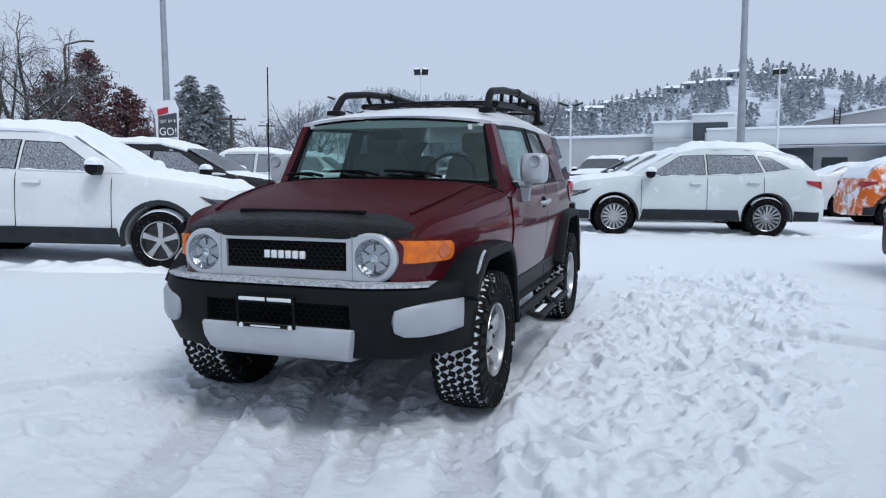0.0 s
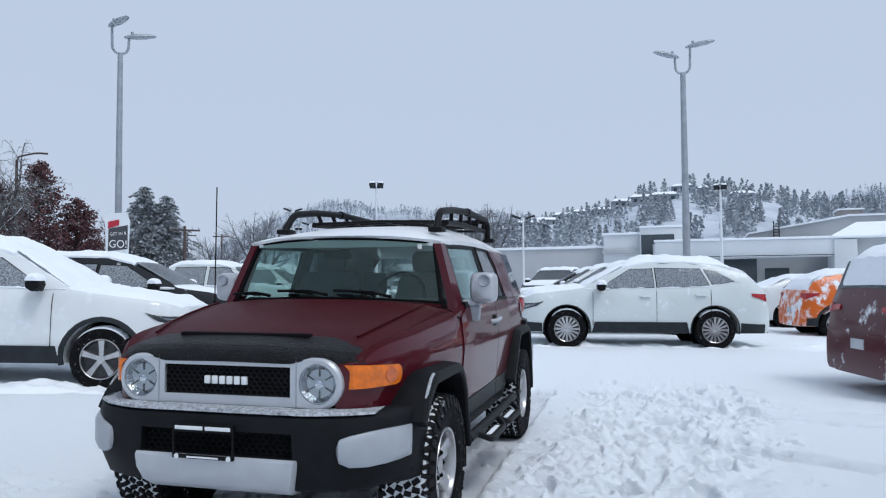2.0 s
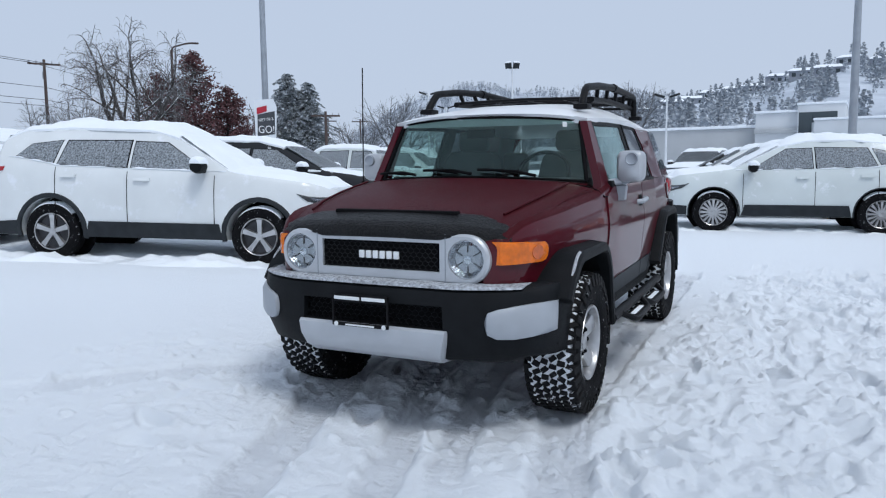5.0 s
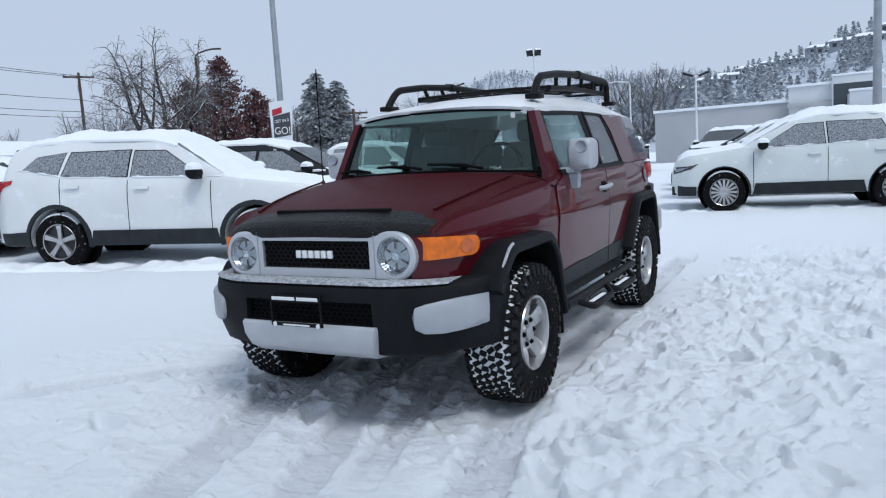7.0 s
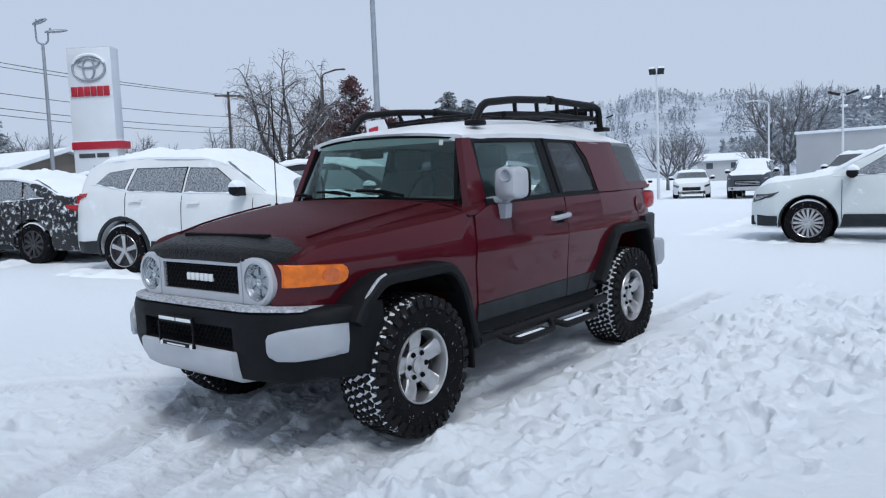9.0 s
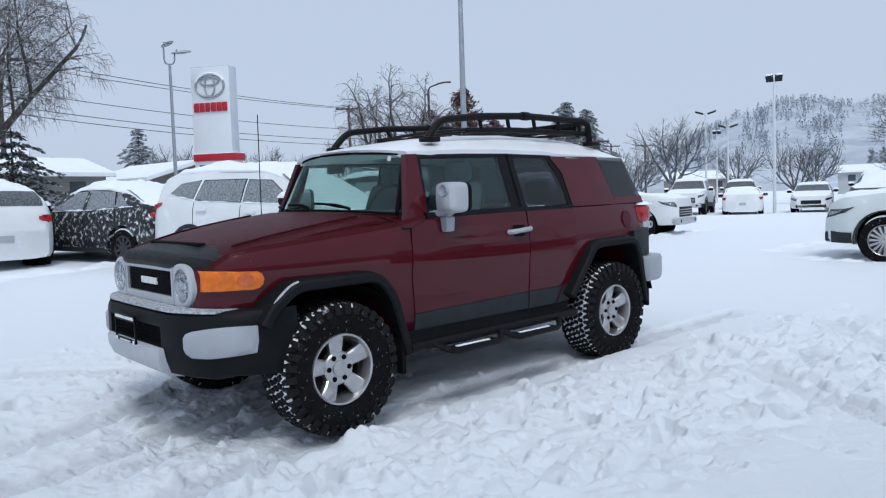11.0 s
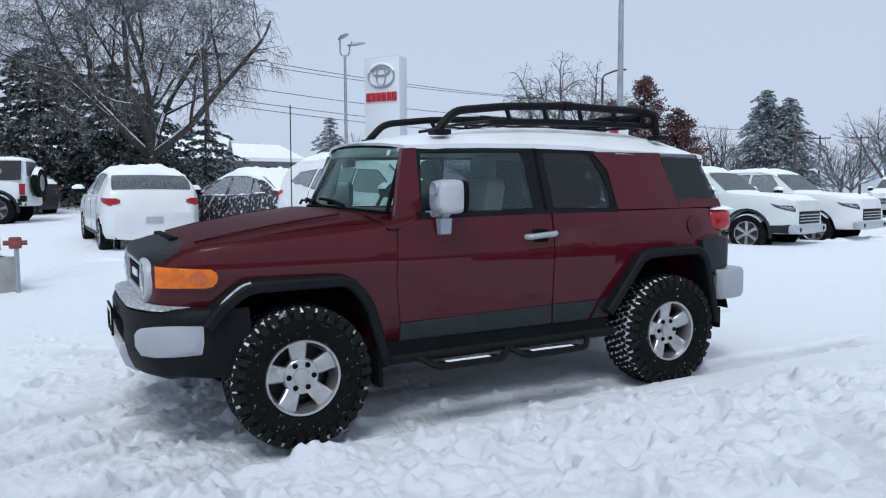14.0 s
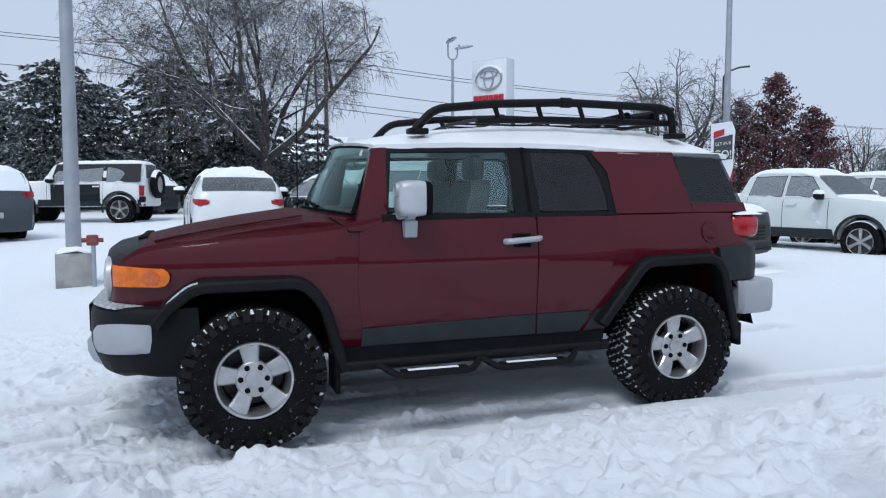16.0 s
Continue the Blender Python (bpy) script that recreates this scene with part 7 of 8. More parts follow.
for off, zt, zb in ((-1.0, 0.05, 0.0), (0.9, 0.0, 0.0), (0.0, -1.5, 0.0), (0.0, -2.3, 0.0), (0.3, -2.7, 0.0)):
    dx, dy = off * 0.5, off * 0.86
    wire((-56.0 + dx, 39.9 + dy, 10.55 + zt * 1.3), (-43.3 + dx, 7.5 + dy, 10.05 + zt * 1.1), 0.35, 0.022)
    wire((-43.3 + dx, 7.5 + dy, 10.05 + zt * 1.1), (-38.5 + dx, -30 + dy, 11.0 + zt), 0.4)
    wire((-56.0 + dx, 39.9 + dy, 10.55 + zt * 1.3), (-66.0 + dx, 80 + dy, 9.6 + zt * 1.3), 0.5, 0.022)

# ---- buildings ----
M_WALLW = mat("white_stucco", (0.60, 0.63, 0.66), 0.8, vary=0.05, scale=0.6, bump=0.1, bscale=10)
M_WALLG = mat("grey_stucco", (0.42, 0.44, 0.46), 0.8, vary=0.06, scale=0.6, bump=0.1, bscale=10)
M_DARKG = mat("dark_glazing", (0.045, 0.06, 0.07), 0.15, vary=0.2, scale=0.5)
M_BROWN = mat("brown_siding", (0.17, 0.15, 0.13), 0.85, vary=0.12, scale=1.2, bump=0.3, bscale=6)
M_TAUPE = mat("taupe_siding", (0.25, 0.24, 0.23), 0.85, vary=0.1, scale=1.2, bump=0.3, bscale=6)


def dealership():
    z0 = lot(2, 50)
    d = thing("dealership_building", pose(2.0, 50.8, z0, 0, 0, -4), "long low white car dealership with flat snowy roofs", "building")

    def blk(name, m_, x0, x1, y0, y1, z_0, z_1, parent=d, bev=0.03, label=""):
        bm = bmesh.new()
        box(bm, x0, x1, y0, y1, z_0 - z0, z_1 - z0, bev)
        return part(name, bm, m_, parent, label)
    blk("wall", M_WALLG, -12.3, -2.9, 2, 14, z0, 3.95, label="grey service wing wall")
    blk("roof_edge", M_SNOW, -12.4, -2.9, 1.9, 14, 3.952, 4.15)
    w = blk("wall", M_WALLW, -2.9, 0.2, 0, 9, z0, 4.78, label="white entrance wall")
    blk("ledge", M_WALLG, -2.95, 0.0, -0.25, 0.0, 3.45, 3.75)
    blk("roof_edge", M_SNOW, -3.0, 0.2, -0.1, 9, 4.782, 4.95)
    t = blk("tower", M_WALLW, -0.3, 2.45, -0.6, 6, z0, 5.2, label="white entrance tower")
    blk("tower_cap", M_SNOW, -0.35, 2.5, -0.65, 6.05, 5.202, 5.34)
    blk("window", M_DARKG, -0.22, 0.55, -0.64, -0.58, 2.2, 4.72, t, 0.01, "tall dark entrance window")
    blk("window", M_DARKG, 0.55, 2.0, -0.64, -0.58, 4.05, 4.72, t, 0.01, "dark strip window")
    f = blk("fascia", M_WALLW, 0.75, 12.2, -1.8, 1.0, 3.0, 4.12, label="white canopy fascia")
    blk("fascia_snow", M_SNOW, 0.7, 12.2, -1.85, 1.0, 4.122, 4.27)
    blk("seam", M_CLAD, 0.76, 12.19, -1.82, -1.8, 3.06, 3.10, f, 0.0)
    blk("wall", M_WALLW, 1.0, 5.2, 0.6, 8, z0, 4.1)
    blk("window", M_DARKG, 5.2, 7.3, 0.5, 0.7, z0, 2.95, d, 0.02, "dark showroom glazing")
    blk("wall", M_WALLG, 7.3, 12.3, 3.5, 8, z0, 4.1)
    blk("garage_door", M_DARKG, 8.0, 9.6, 3.44, 3.5, z0, 2.35, d, 0.02, "dark service door")
    c = blk("column", M_WALLW, 11.7, 13.0, -1.9, 1.0, z0, 4.05, label="white square column")
    blk("wall", M_WALLG, 13.0, 40.0, -1.7, 10, z0, 4.1, label="grey right wing wall")
    blk("roof_edge", M_SNOW, 11.65, 40.0, -1.95, 10, 4.102, 4.26)
    blk("window", M_DARKG, 15.2, 17.6, -1.76, -1.68, z0, 2.9, d, 0.02, "dark window")
    # sloped upper wall and snowy gable
    bm = bmesh.new()
    prism(bm, [(6.9, 4.2 - z0), (40, 4.2 - z0), (40, 5.85 - z0), (13.4, 5.85 - z0), (6.9, 4.75 - z0)], "y", 3.0, 16)
    part("upper_wall", bm, M_WALLG, d, "grey upper storey with sloping parapet")
    bm = bmesh.new()
    prism(bm, [(6.9, 4.752 - z0), (13.4, 5.852 - z0), (40, 5.852 - z0), (40, 5.98 - z0), (13.4, 5.98 - z0), (6.9, 4.88 - z0)], "y", 2.9, 16)
    part("upper_snow", bm, M_SNOW, d)
    bm = bmesh.new()
    loft(bm, [[(11.6, -1.0, 4.28 - z0), (13.6, 1.8, 5.35 - z0), (16.6, 1.8, 5.35 - z0), (14.4, -1.0, 4.28 - z0)], [(11.6, -1.0, 4.2 - z0), (13.6, 2.4, 4.2 - z0), (16.6, 2.4, 4.2 - z0), (14.4, -1.0, 4.2 - z0)]])
    part("skylight_roof", bm, M_SNOW, d, "snow-covered sloping skylight")
    h = blk("roof_unit", M_TAUPE, 13.1, 14.6, 5, 7, 5.95, 6.45, label="brown rooftop air unit")
    blk("unit_snow", M_SNOW, 13.0, 14.7, 4.9, 7.1, 6.452, 6.55, h)
    bm = bmesh.new()
    for xx in (8.6, 8.95):
        tube(bm, [(xx, 2.8, 4.25 - z0), (xx, 2.8, 5.65 - z0)], 0.04, 6)
    for k in range(6):
        tube(bm, [(8.6, 2.8, 4.45 - z0 + 0.2 * k), (8.95, 2.8, 4.45 - z0 + 0.2 * k)], 0.025, 5)
    part("roof_ladder", bm, M_CLAD, d, "dark steel roof ladder")


dealership()


def house(x, y, turn, w, d_, eave, ridge, wall_m, label):
    z = lot(x, y)
    h = thing("house", pose(x, y, z, 0, 0, turn), label, "house", "houses")
    bm = bmesh.new()
    prism(bm, [(-d_ / 2, 0), (d_ / 2, 0), (d_ / 2, eave), (0, ridge), (-d_ / 2, eave)], "x", -w / 2, w / 2)
    part("wall", bm, wall_m, h)
    for s in (1, -1):
        bm = bmesh.new()
        o = 0.5
        sl = (ridge - eave) / (d_ / 2)
        prism(bm, [(0, ridge + 0.05), (s * (d_ / 2 + o), eave - sl * o + 0.05), (s * (d_ / 2 + o), eave - sl * o + 0.30), (0, ridge + 0.32)], "x", -w / 2 - o, w / 2 + o)
        part("roof", bm, M_SNOW, h, "snow-laden roof slope")
        bm = bmesh.new()
        prism(bm, [(0, ridge), (s * (d_ / 2 + o), eave - sl * o), (s * (d_ / 2 + o), eave - sl * o + 0.05), (0, ridge + 0.05)], "x", -w / 2 - o + 0.04, w / 2 + o - 0.04)
        part("fascia", bm, M_WALLG, h)
    for k in range(max(2, int(w / 3.2))):
        xx = -w / 2 + (k + 0.5) * w / max(2, int(w / 3.2))
        bm = bmesh.new()
        box(bm, xx - 0.55, xx + 0.55, -d_ / 2 - 0.03, -d_ / 2 + 0.02, eave - 1.45, eave - 0.45, 0.01)
        part("window", bm, M_DARKG, h)
    bm = bmesh.new()
    box(bm, w / 2 - 0.02, w / 2 + 0.03, -0.6, 0.6, eave - 1.3, eave - 0.3, 0.01)
    part("window", bm, M_DARKG, h)
    return h


house(-53.5, 10.5, 100, 8, 8, 3.3, 4.4, M_TAUPE, "low taupe bungalow with snow-laden gable roof")
house(-54.5, 21.0, 10, 9, 8, 3.3, 4.5, M_BROWN, "low brown bungalow with snow-laden gable roof")
house(-53.5, 31.5, 100, 9, 8, 3.2, 4.3, M_BROWN, "brown bungalow with wide snowy roof")
house(-55.0, 42.0, 10, 9, 8, 3.2, 4.4, M_TAUPE, "low taupe bungalow with snow-laden gable roof")
house(-47.0, 3.0, 75, 12, 8, 2.2, 3.6, M_TAUPE, "pale bungalow with a snowy roof behind the trees")
house(-50.0, -10.0, 85, 12, 9, 2.4, 3.9, M_BROWN, "brown bungalow behind dark conifers")

house(-66.0, 122.0, 30, 11, 9, 3.4, 4.6, M_TAUPE, "distant low commercial building with a snowy roof")
house(-92.0, 116.0, 35, 11, 9, 3.2, 4.8, M_BROWN, "distant brown building with a snowy roof")
house(-40.0, 134.0, 20, 12, 9, 3.6, 4.6, M_WALLG, "distant grey workshop with a flat snowy roof")


def fence(x0, y0, x1, y1, h):
    a, b = Vector((x0, y0, 0)), Vector((x1, y1, 0))
    n = int((b - a).length / 2.4)
    f = thing("fence", pose(x0, y0, lot(x0, y0), 0, 0, math.degrees(math.atan2(y1 - y0, x1 - x0))), "weathered board fence along the lot edge", "fence")
    for k in range(n):
        p = a.lerp(b, k / n)
        z = lot(p.x, p.y) - lot(x0, y0)
        bm = bmesh.new()
        box(bm, k * 2.4, k * 2.4 + 2.36, -0.03, 0.03, z, z + h, 0.01)
        part("panel", bm, M_BROWN, f)
        bm = bmesh.new()
        box(bm, k * 2.4, k * 2.4 + 2.36, -0.06, 0.06, z + h, z + h + 0.06, 0.02)
        part("rail_snow", bm, M_SNOW, f)


fence(-30.0, -26.0, -34.5, 6.0, 1.7)


def snow_drift(x0, y0, x1, y1, wide, tall, seed):
    """A ridge of trodden and ploughed snow lying along a line of parked cars."""
    a, b = Vector((x0, y0)), Vector((x1, y1))
    ll = (b - a).length
    n, mrow = max(8, int(ll / 0.06)), 17
    d = (b - a) / ll
    sd_ = Vector((-d.y, d.x))
    rows = []
    for i in range(n + 1):
        t = i / n
        row = []
        for j in range(mrow):
            u = -1 + 2 * j / (mrow - 1)
            w = wide * (0.8 + 0.3 * nz3(t * ll * 0.8, seed, 0, 1.0))
            p = a + d * (t * ll) + sd_ * (u * w + 0.12 * nz3(t * ll, seed, u, 1.1))
            top = (1 - u * u) ** 0.8 * min(1, 6 * t, 6 * (1 - t))
            lump = 0.45 + 0.55 * nz3(p.x, p.y, seed, 1.4) + 0.55 * nz3(p.x, p.y, seed + 3, 4.0) + 0.35 * nz3(p.x, p.y, seed + 5, 9.0)
            row.append((p.x, p.y, lot(p.x, p.y) + 0.03 + top * max(-0.2, lump) * tall))
        rows.append(row)
    bm = bmesh.new()
    loft(bm, rows, caps=False, closed=False)
    ob = part("snow_drift", bm, M_SNOW, angle=60)
    tagged(ob, "ridge of lumpy trodden snow beside parked cars", "snow", "snow drifts", kind="stuff")


snow_drift(-8.1, 1.7, -2.8, 3.55, 0.42, 0.13, 1)
snow_drift(-3.3, 3.7, -4.6, 8.6, 0.5, 0.12, 2)
snow_drift(-1.2, 9.95, 4.5, 10.95, 0.42, 0.12, 3)
snow_drift(-1.55, 10.2, -2.35, 18.5, 0.45, 0.12, 4)
snow_drift(4.7, 10.4, 6.8, 14.5, 0.7, 0.16, 5)
snow_drift(-6.2, 13.2, -6.9, 18.5, 0.45, 0.12, 6)
snow_drift(-9.6, 2.6, -8.6, -0.9, 0.5, 0.12, 7)


# ---- trees and shrubs ----
M_BARK = mat("dark_bark", (0.045, 0.04, 0.038), 0.9, vary=0.3, scale=8.0, bump=0.5, bscale=30, second=(0.70, 0.74, 0.79), amount=0.16, mscale=6.0, sharp=0.1)
M_TWIG = mat("grey_twigs", (0.075, 0.07, 0.07), 0.9, vary=0.3, scale=3.0, island=0.35, second=(0.62, 0.66, 0.71), amount=0.26, mscale=5.0, sharp=0.2)
M_TWIGFAR = mat("rimed_twigs", (0.10, 0.103, 0.11), 0.9, vary=0.3, scale=2.0, island=0.35, second=(0.50, 0.55, 0.61), amount=0.28, mscale=3.0, sharp=0.2)
# Needle colour is greyed for haze; the pale patches are snow.
M_NEEDLE = mat("snowy_hazed_needles", (0.055, 0.068, 0.066), 0.9, vary=0.3, scale=3.0, island=0.4, second=(0.55, 0.59, 0.64), amount=0.34, mscale=4.5, sharp=0.14)
# Paler, greyer copy of the needles for the distant spruces.
M_NEEDLEFAR = mat("pale_far_needles", (0.165, 0.185, 0.19), 0.9, vary=0.3, scale=2.0, island=0.35, second=(0.55, 0.60, 0.66), amount=0.46, mscale=2.0, sharp=0.2)
M_LEAFRED = mat("withered_red_leaves", (0.10, 0.042, 0.045), 0.85, vary=0.3, scale=3.0, island=0.5, second=(0.66, 0.68, 0.73), amount=0.17, mscale=3.0, sharp=0.14)


def limb_mesh(segs, sides):
    """Tapered limbs as one mesh. segs: (from, to, radius there, radius here)."""
    vs, fs = [], []
    for a, b, r0, r1 in segs:
        d = (b - a).normalized()
        s = d.cross(Vector((0.31, 0.52, 0.79))).normalized()
        u = d.cross(s)
        k = len(vs)
        for p, r in ((a, r0), (b, r1)):
            for q in range(sides):
                t = 2 * math.pi * q / sides
                vs.append(p + (s * math.cos(t) + u * math.sin(t)) * r)
        for q in range(sides):
            fs.append((k + q, k + (q + 1) % sides, k + sides + (q + 1) % sides, k + sides + q))
    me_ = bpy.data.meshes.new("limbs")
    me_.from_pydata(vs, [], fs)
    return me_


def bare_tree(x, y, h, spread, seed, label, droop=0.0, levels=5, far=False, forks=3, trunk_h=0.22, r0=None, lean=0.0, many=1.0, z=None, hang=0, squash=1.0, reach=None):
    rng = random.Random(seed)
    tree = thing("tree", pose(x, y, lot(x, y) - 0.1 if z is None else z, 0, 0, 0), label, "tree", "bare trees")
    r0 = r0 or h * 0.024
    big, small, snowy = [], [], []

    def grow(p, d, length, r, lev):
        n = 4 if lev < 3 else 3
        for i in range(n):
            q = p + d * (length / n)
            if reach and not reach[0] < q.y < reach[1]:
                return
            rr = r * (1 - 0.32 * (i + 1) / n)
            (big if lev < 3 else small).append((p, q, r * (1 - 0.32 * i / n), rr))
            if lev < 3 and abs(d.z) < 0.75:
                snowy.append((p + Vector((0, 0, r * 0.6)), q + Vector((0, 0, rr * 0.6)), r * 0.6, rr * 0.6))
            if lev < levels and i >= 1:
                for _ in range(1 if lev < 2 else (2 if rng.random() < 0.55 * many else 1)):
                    ax = Vector((rng.uniform(-1, 1), rng.uniform(-1, 1), rng.uniform(-0.4, 0.7)))
                    ax = (ax - d * ax.dot(d)).normalized()
                    side = (d * rng.uniform(0.55, 0.9) + ax * rng.uniform(0.6, 1.0)).normalized()
                    grow(q, side, length * rng.uniform(0.5, 0.72), rr * rng.uniform(0.45, 0.62), lev + 1)
            bend = Vector((rng.uniform(-1, 1), rng.uniform(-1, 1), rng.uniform(-0.6, 0.8))) * 0.16
            sag = droop * (lev / levels) ** 1.5
            d = (d + bend + Vector((0, 0, (0.10 if lev < 3 else 0.0) - sag))).normalized()
            p = q
        if lev < levels:
            grow(p, d, length * 0.62, r * 0.62, lev + 1)
        elif hang:
            for _ in range(hang):
                e = p - d * (length * rng.random())
                g = Vector((rng.uniform(-1, 1), rng.uniform(-1, 1), rng.uniform(-0.5, 0.6))) * 0.28 + d * 0.15
                f = e + g
                f2 = f + g * 0.5 + Vector((0, 0, -rng.uniform(0.1, 0.45)))
                small.append((e, f, 0.008, 0.007))
                small.append((f, f2, 0.007, 0.004))

    trunk = h * trunk_h
    base = Vector((0, 0, 0))
    top = Vector((lean * trunk, 0, trunk))
    for k in range(4):
        a, b = base.lerp(top, k / 4), base.lerp(top, (k + 1) / 4)
        big.append((a, b, r0 * (1.35 - 0.1 * k if k else 1.7), r0 * (1.25 - 0.1 * k)))
    for k in range(forks):
        a = 2 * math.pi * (k + rng.uniform(-0.25, 0.25)) / forks
        out = spread / h
        d = Vector((math.cos(a) * out, math.sin(a) * out, 0.75 + 0.35 * rng.random())).normalized()
        grow(top, d, h * 0.36, r0 * 0.72, 1)
    grow(top, Vector((0.1, 0.05, 1)).normalized(), h * 0.34, r0 * 0.7, 1)
    for nm, segs, m_, sides in (("trunk", big, M_TWIGFAR if far else M_BARK, 6), ("twig_spray", small, M_TWIGFAR if far else M_TWIG, 3), ("branch_snow", [] if far else snowy, M_SNOW, 5)):
        if segs:
            segs = [(Vector((a.x * squash, a.y * squash, a.z)), Vector((b.x * squash, b.y * squash, b.z)), ra, rb) for a, b, ra, rb in segs]
            me_ = limb_mesh(segs, sides)
            me_.materials.append(m_)
            smooth(me_, 60)
            ob = new(nm, me_)
            ob.parent = tree
            if nm in ("twig_spray", "branch_snow"):
                tagged(ob, kind="stuff")
    return tree


def conifer(x, y, h, w, seed, label, m_, z=None, bare=0.06, dens=1.0, broad=False):
    """Whorls of drooping boughs, each a spray of small needle blades with gaps between."""
    rng = random.Random(seed)
    tree = thing("conifer", pose(x, y, lot(x, y) - 0.1 if z is None else z, 0, 0, 0), label, "tree", "conifers")
    bm = bmesh.new()
    tube(bm, [(0, 0, 0), (0, 0, h * 0.5), (0.05, 0, h * 0.97)], h * 0.022, 7, r2=0.02)
    part("trunk", bm, M_BARK, tree)
    vs, fs = [], []
    tiers = int(h * 2.6)
    for t in range(tiers):
        f = t / tiers
        zz = h * (bare + (1 - bare) * f)
        reach = w * 0.5 * ((1 - f ** 2.6) ** 0.7 * (0.82 + 0.18 * math.sin(3.1 * seed + 9 * f)) if broad else (1 - f) ** 0.62) * rng.uniform(0.7, 1.15) + 0.15
        nb = max(5, int((10 - 4 * f) * dens))
        for k in range(nb):
            a = 2 * math.pi * (k + rng.random() * 0.8) / nb
            ln = reach * rng.uniform(0.45, 1.2)
            out = Vector((math.cos(a), math.sin(a), 0))
            side = Vector((-out.y, out.x, 0))
            nseg = max(3, int(ln * 6))
            for i in range(nseg):
                u = (i + 0.5) / nseg
                p = out * (ln * u) + Vector((0, 0, zz - 0.28 * ln * u * u + rng.uniform(-0.06, 0.06)))
                for _ in range(5):
                    s = rng.uniform(-1, 1)
                    q = p + side * (s * 0.28 * ln * (1 - 0.55 * u)) + Vector((0, 0, -0.08 * abs(s) + rng.uniform(-0.06, 0.06)))
                    L = rng.uniform(0.16, 0.34) * (0.55 + 0.05 * h)
                    dd = (out * 0.8 + side * s * 0.8 + Vector((0, 0, rng.uniform(-0.45, 0.25)))).normalized()
                    nn = dd.cross(Vector((rng.gauss(0, 1), rng.gauss(0, 1), rng.gauss(0, 0.8)))).normalized() * L * 0.3
                    b = len(vs)
                    vs.extend((q - dd * L * 0.4, q + nn, q + dd * L * 0.8 + Vector((0, 0, -L * 0.15)), q - nn))
                    fs.append((b, b + 1, b + 2, b + 3))
    me_ = bpy.data.meshes.new("crown")
    me_.from_pydata(vs, [], fs)
    me_.materials.append(m_)
    ob = new("crown", me_)
    ob.parent = tree
    tagged(ob, kind="stuff")
    return tree


def leafy_cone(x, y, h, w, seed, label):
    """A tree that kept its withered leaves: small leaf clumps round a cone with gaps."""
    rng = random.Random(seed)
    tree = thing("tree", pose(x, y, lot(x, y) - 0.1, 0, 0, 0), label, "tree", "red-brown trees")
    bm = bmesh.new()
    tube(bm, [(0, 0, 0), (0.05, 0, h * 0.5), (0, 0, h * 0.96)], h * 0.02, 7, r2=0.02)
    part("trunk", bm, M_BARK, tree)
    vs, fs = [], []
    limbs = []
    for k in range(int(h * 22)):
        f = rng.random() ** 0.8
        a = rng.uniform(0, 2 * math.pi)
        zz = h * (0.08 + 0.9 * f)
        ln = w * 0.5 * (1 - f) ** 0.7 * rng.uniform(0.6, 1.12) + 0.1
        tip = Vector((math.cos(a) * ln, math.sin(a) * ln, zz + ln * 0.45))
        limbs.append((Vector((0, 0, zz)), tip, 0.022, 0.006))
        for _ in range(int(14 + 26 * ln)):
            u = rng.uniform(0.25, 1.05)
            q = Vector((0, 0, zz)).lerp(tip, u) + Vector((rng.gauss(0, 0.15), rng.gauss(0, 0.15), rng.gauss(0, 0.12)))
            L = rng.uniform(0.05, 0.12)
            d1 = Vector((rng.uniform(-1, 1), rng.uniform(-1, 1), rng.uniform(-1, 0.3))).normalized() * L
            d2 = d1.cross(Vector((rng.uniform(-1, 1), rng.uniform(-1, 1), rng.uniform(-1, 1)))).normalized() * L * 0.6
            b = len(vs)
            vs.extend((q - d1, q + d2, q + d1, q - d2))
            fs.append((b, b + 1, b + 2, b + 3))
    me_ = bpy.data.meshes.new("crown")
    me_.from_pydata(vs, [], fs)
    me_.materials.append(M_LEAFRED)
    ob = new("crown", me_)
    ob.parent = tree
    tagged(ob, kind="stuff")
    me_ = limb_mesh(limbs, 4)
    me_.materials.append(M_BARK)
    ob = new("limb_spray", me_)
    ob.parent = tree
    tagged(ob, kind="stuff")
    return tree


bare_tree(-26.8, 2.32, 11.0, 12.0, 4, "large bare spreading tree with snow on its limbs", droop=0.20, levels=6, forks=5, trunk_h=0.19, many=0.5, hang=2, r0=0.22, reach=(-7.6, 4.7))
bare_tree(-25.9, 21.45, 8.1, 6.6, 11, "bare weeping tree with arching twigs", droop=0.26, levels=5, forks=4, many=0.45, hang=1, squash=0.85)
leafy_cone(-36.8, 36.8, 9.6, 6.6, 3, "conical tree with withered red-brown leaves and snow")
leafy_cone(-38.6, 35.4, 8.0, 6.4, 8, "dark conical tree with withered leaves behind bare branches")
leafy_cone(-35.3, 38.5, 7.2, 6.2, 5, "smaller conical tree with withered red-brown leaves")
bare_tree(-36.5, 43.3, 6.6, 5.0, 21, "slender bare grey-brown tree", levels=4, forks=4, many=1.2)
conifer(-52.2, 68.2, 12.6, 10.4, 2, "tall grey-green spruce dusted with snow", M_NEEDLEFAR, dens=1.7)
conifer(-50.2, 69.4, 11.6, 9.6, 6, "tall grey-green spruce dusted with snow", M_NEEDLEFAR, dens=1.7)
bare_tree(-31.6, 57.4, 7.9, 6.2, 31, "rime-grey bare tree by the road", levels=5, far=True, forks=5, many=1.0)
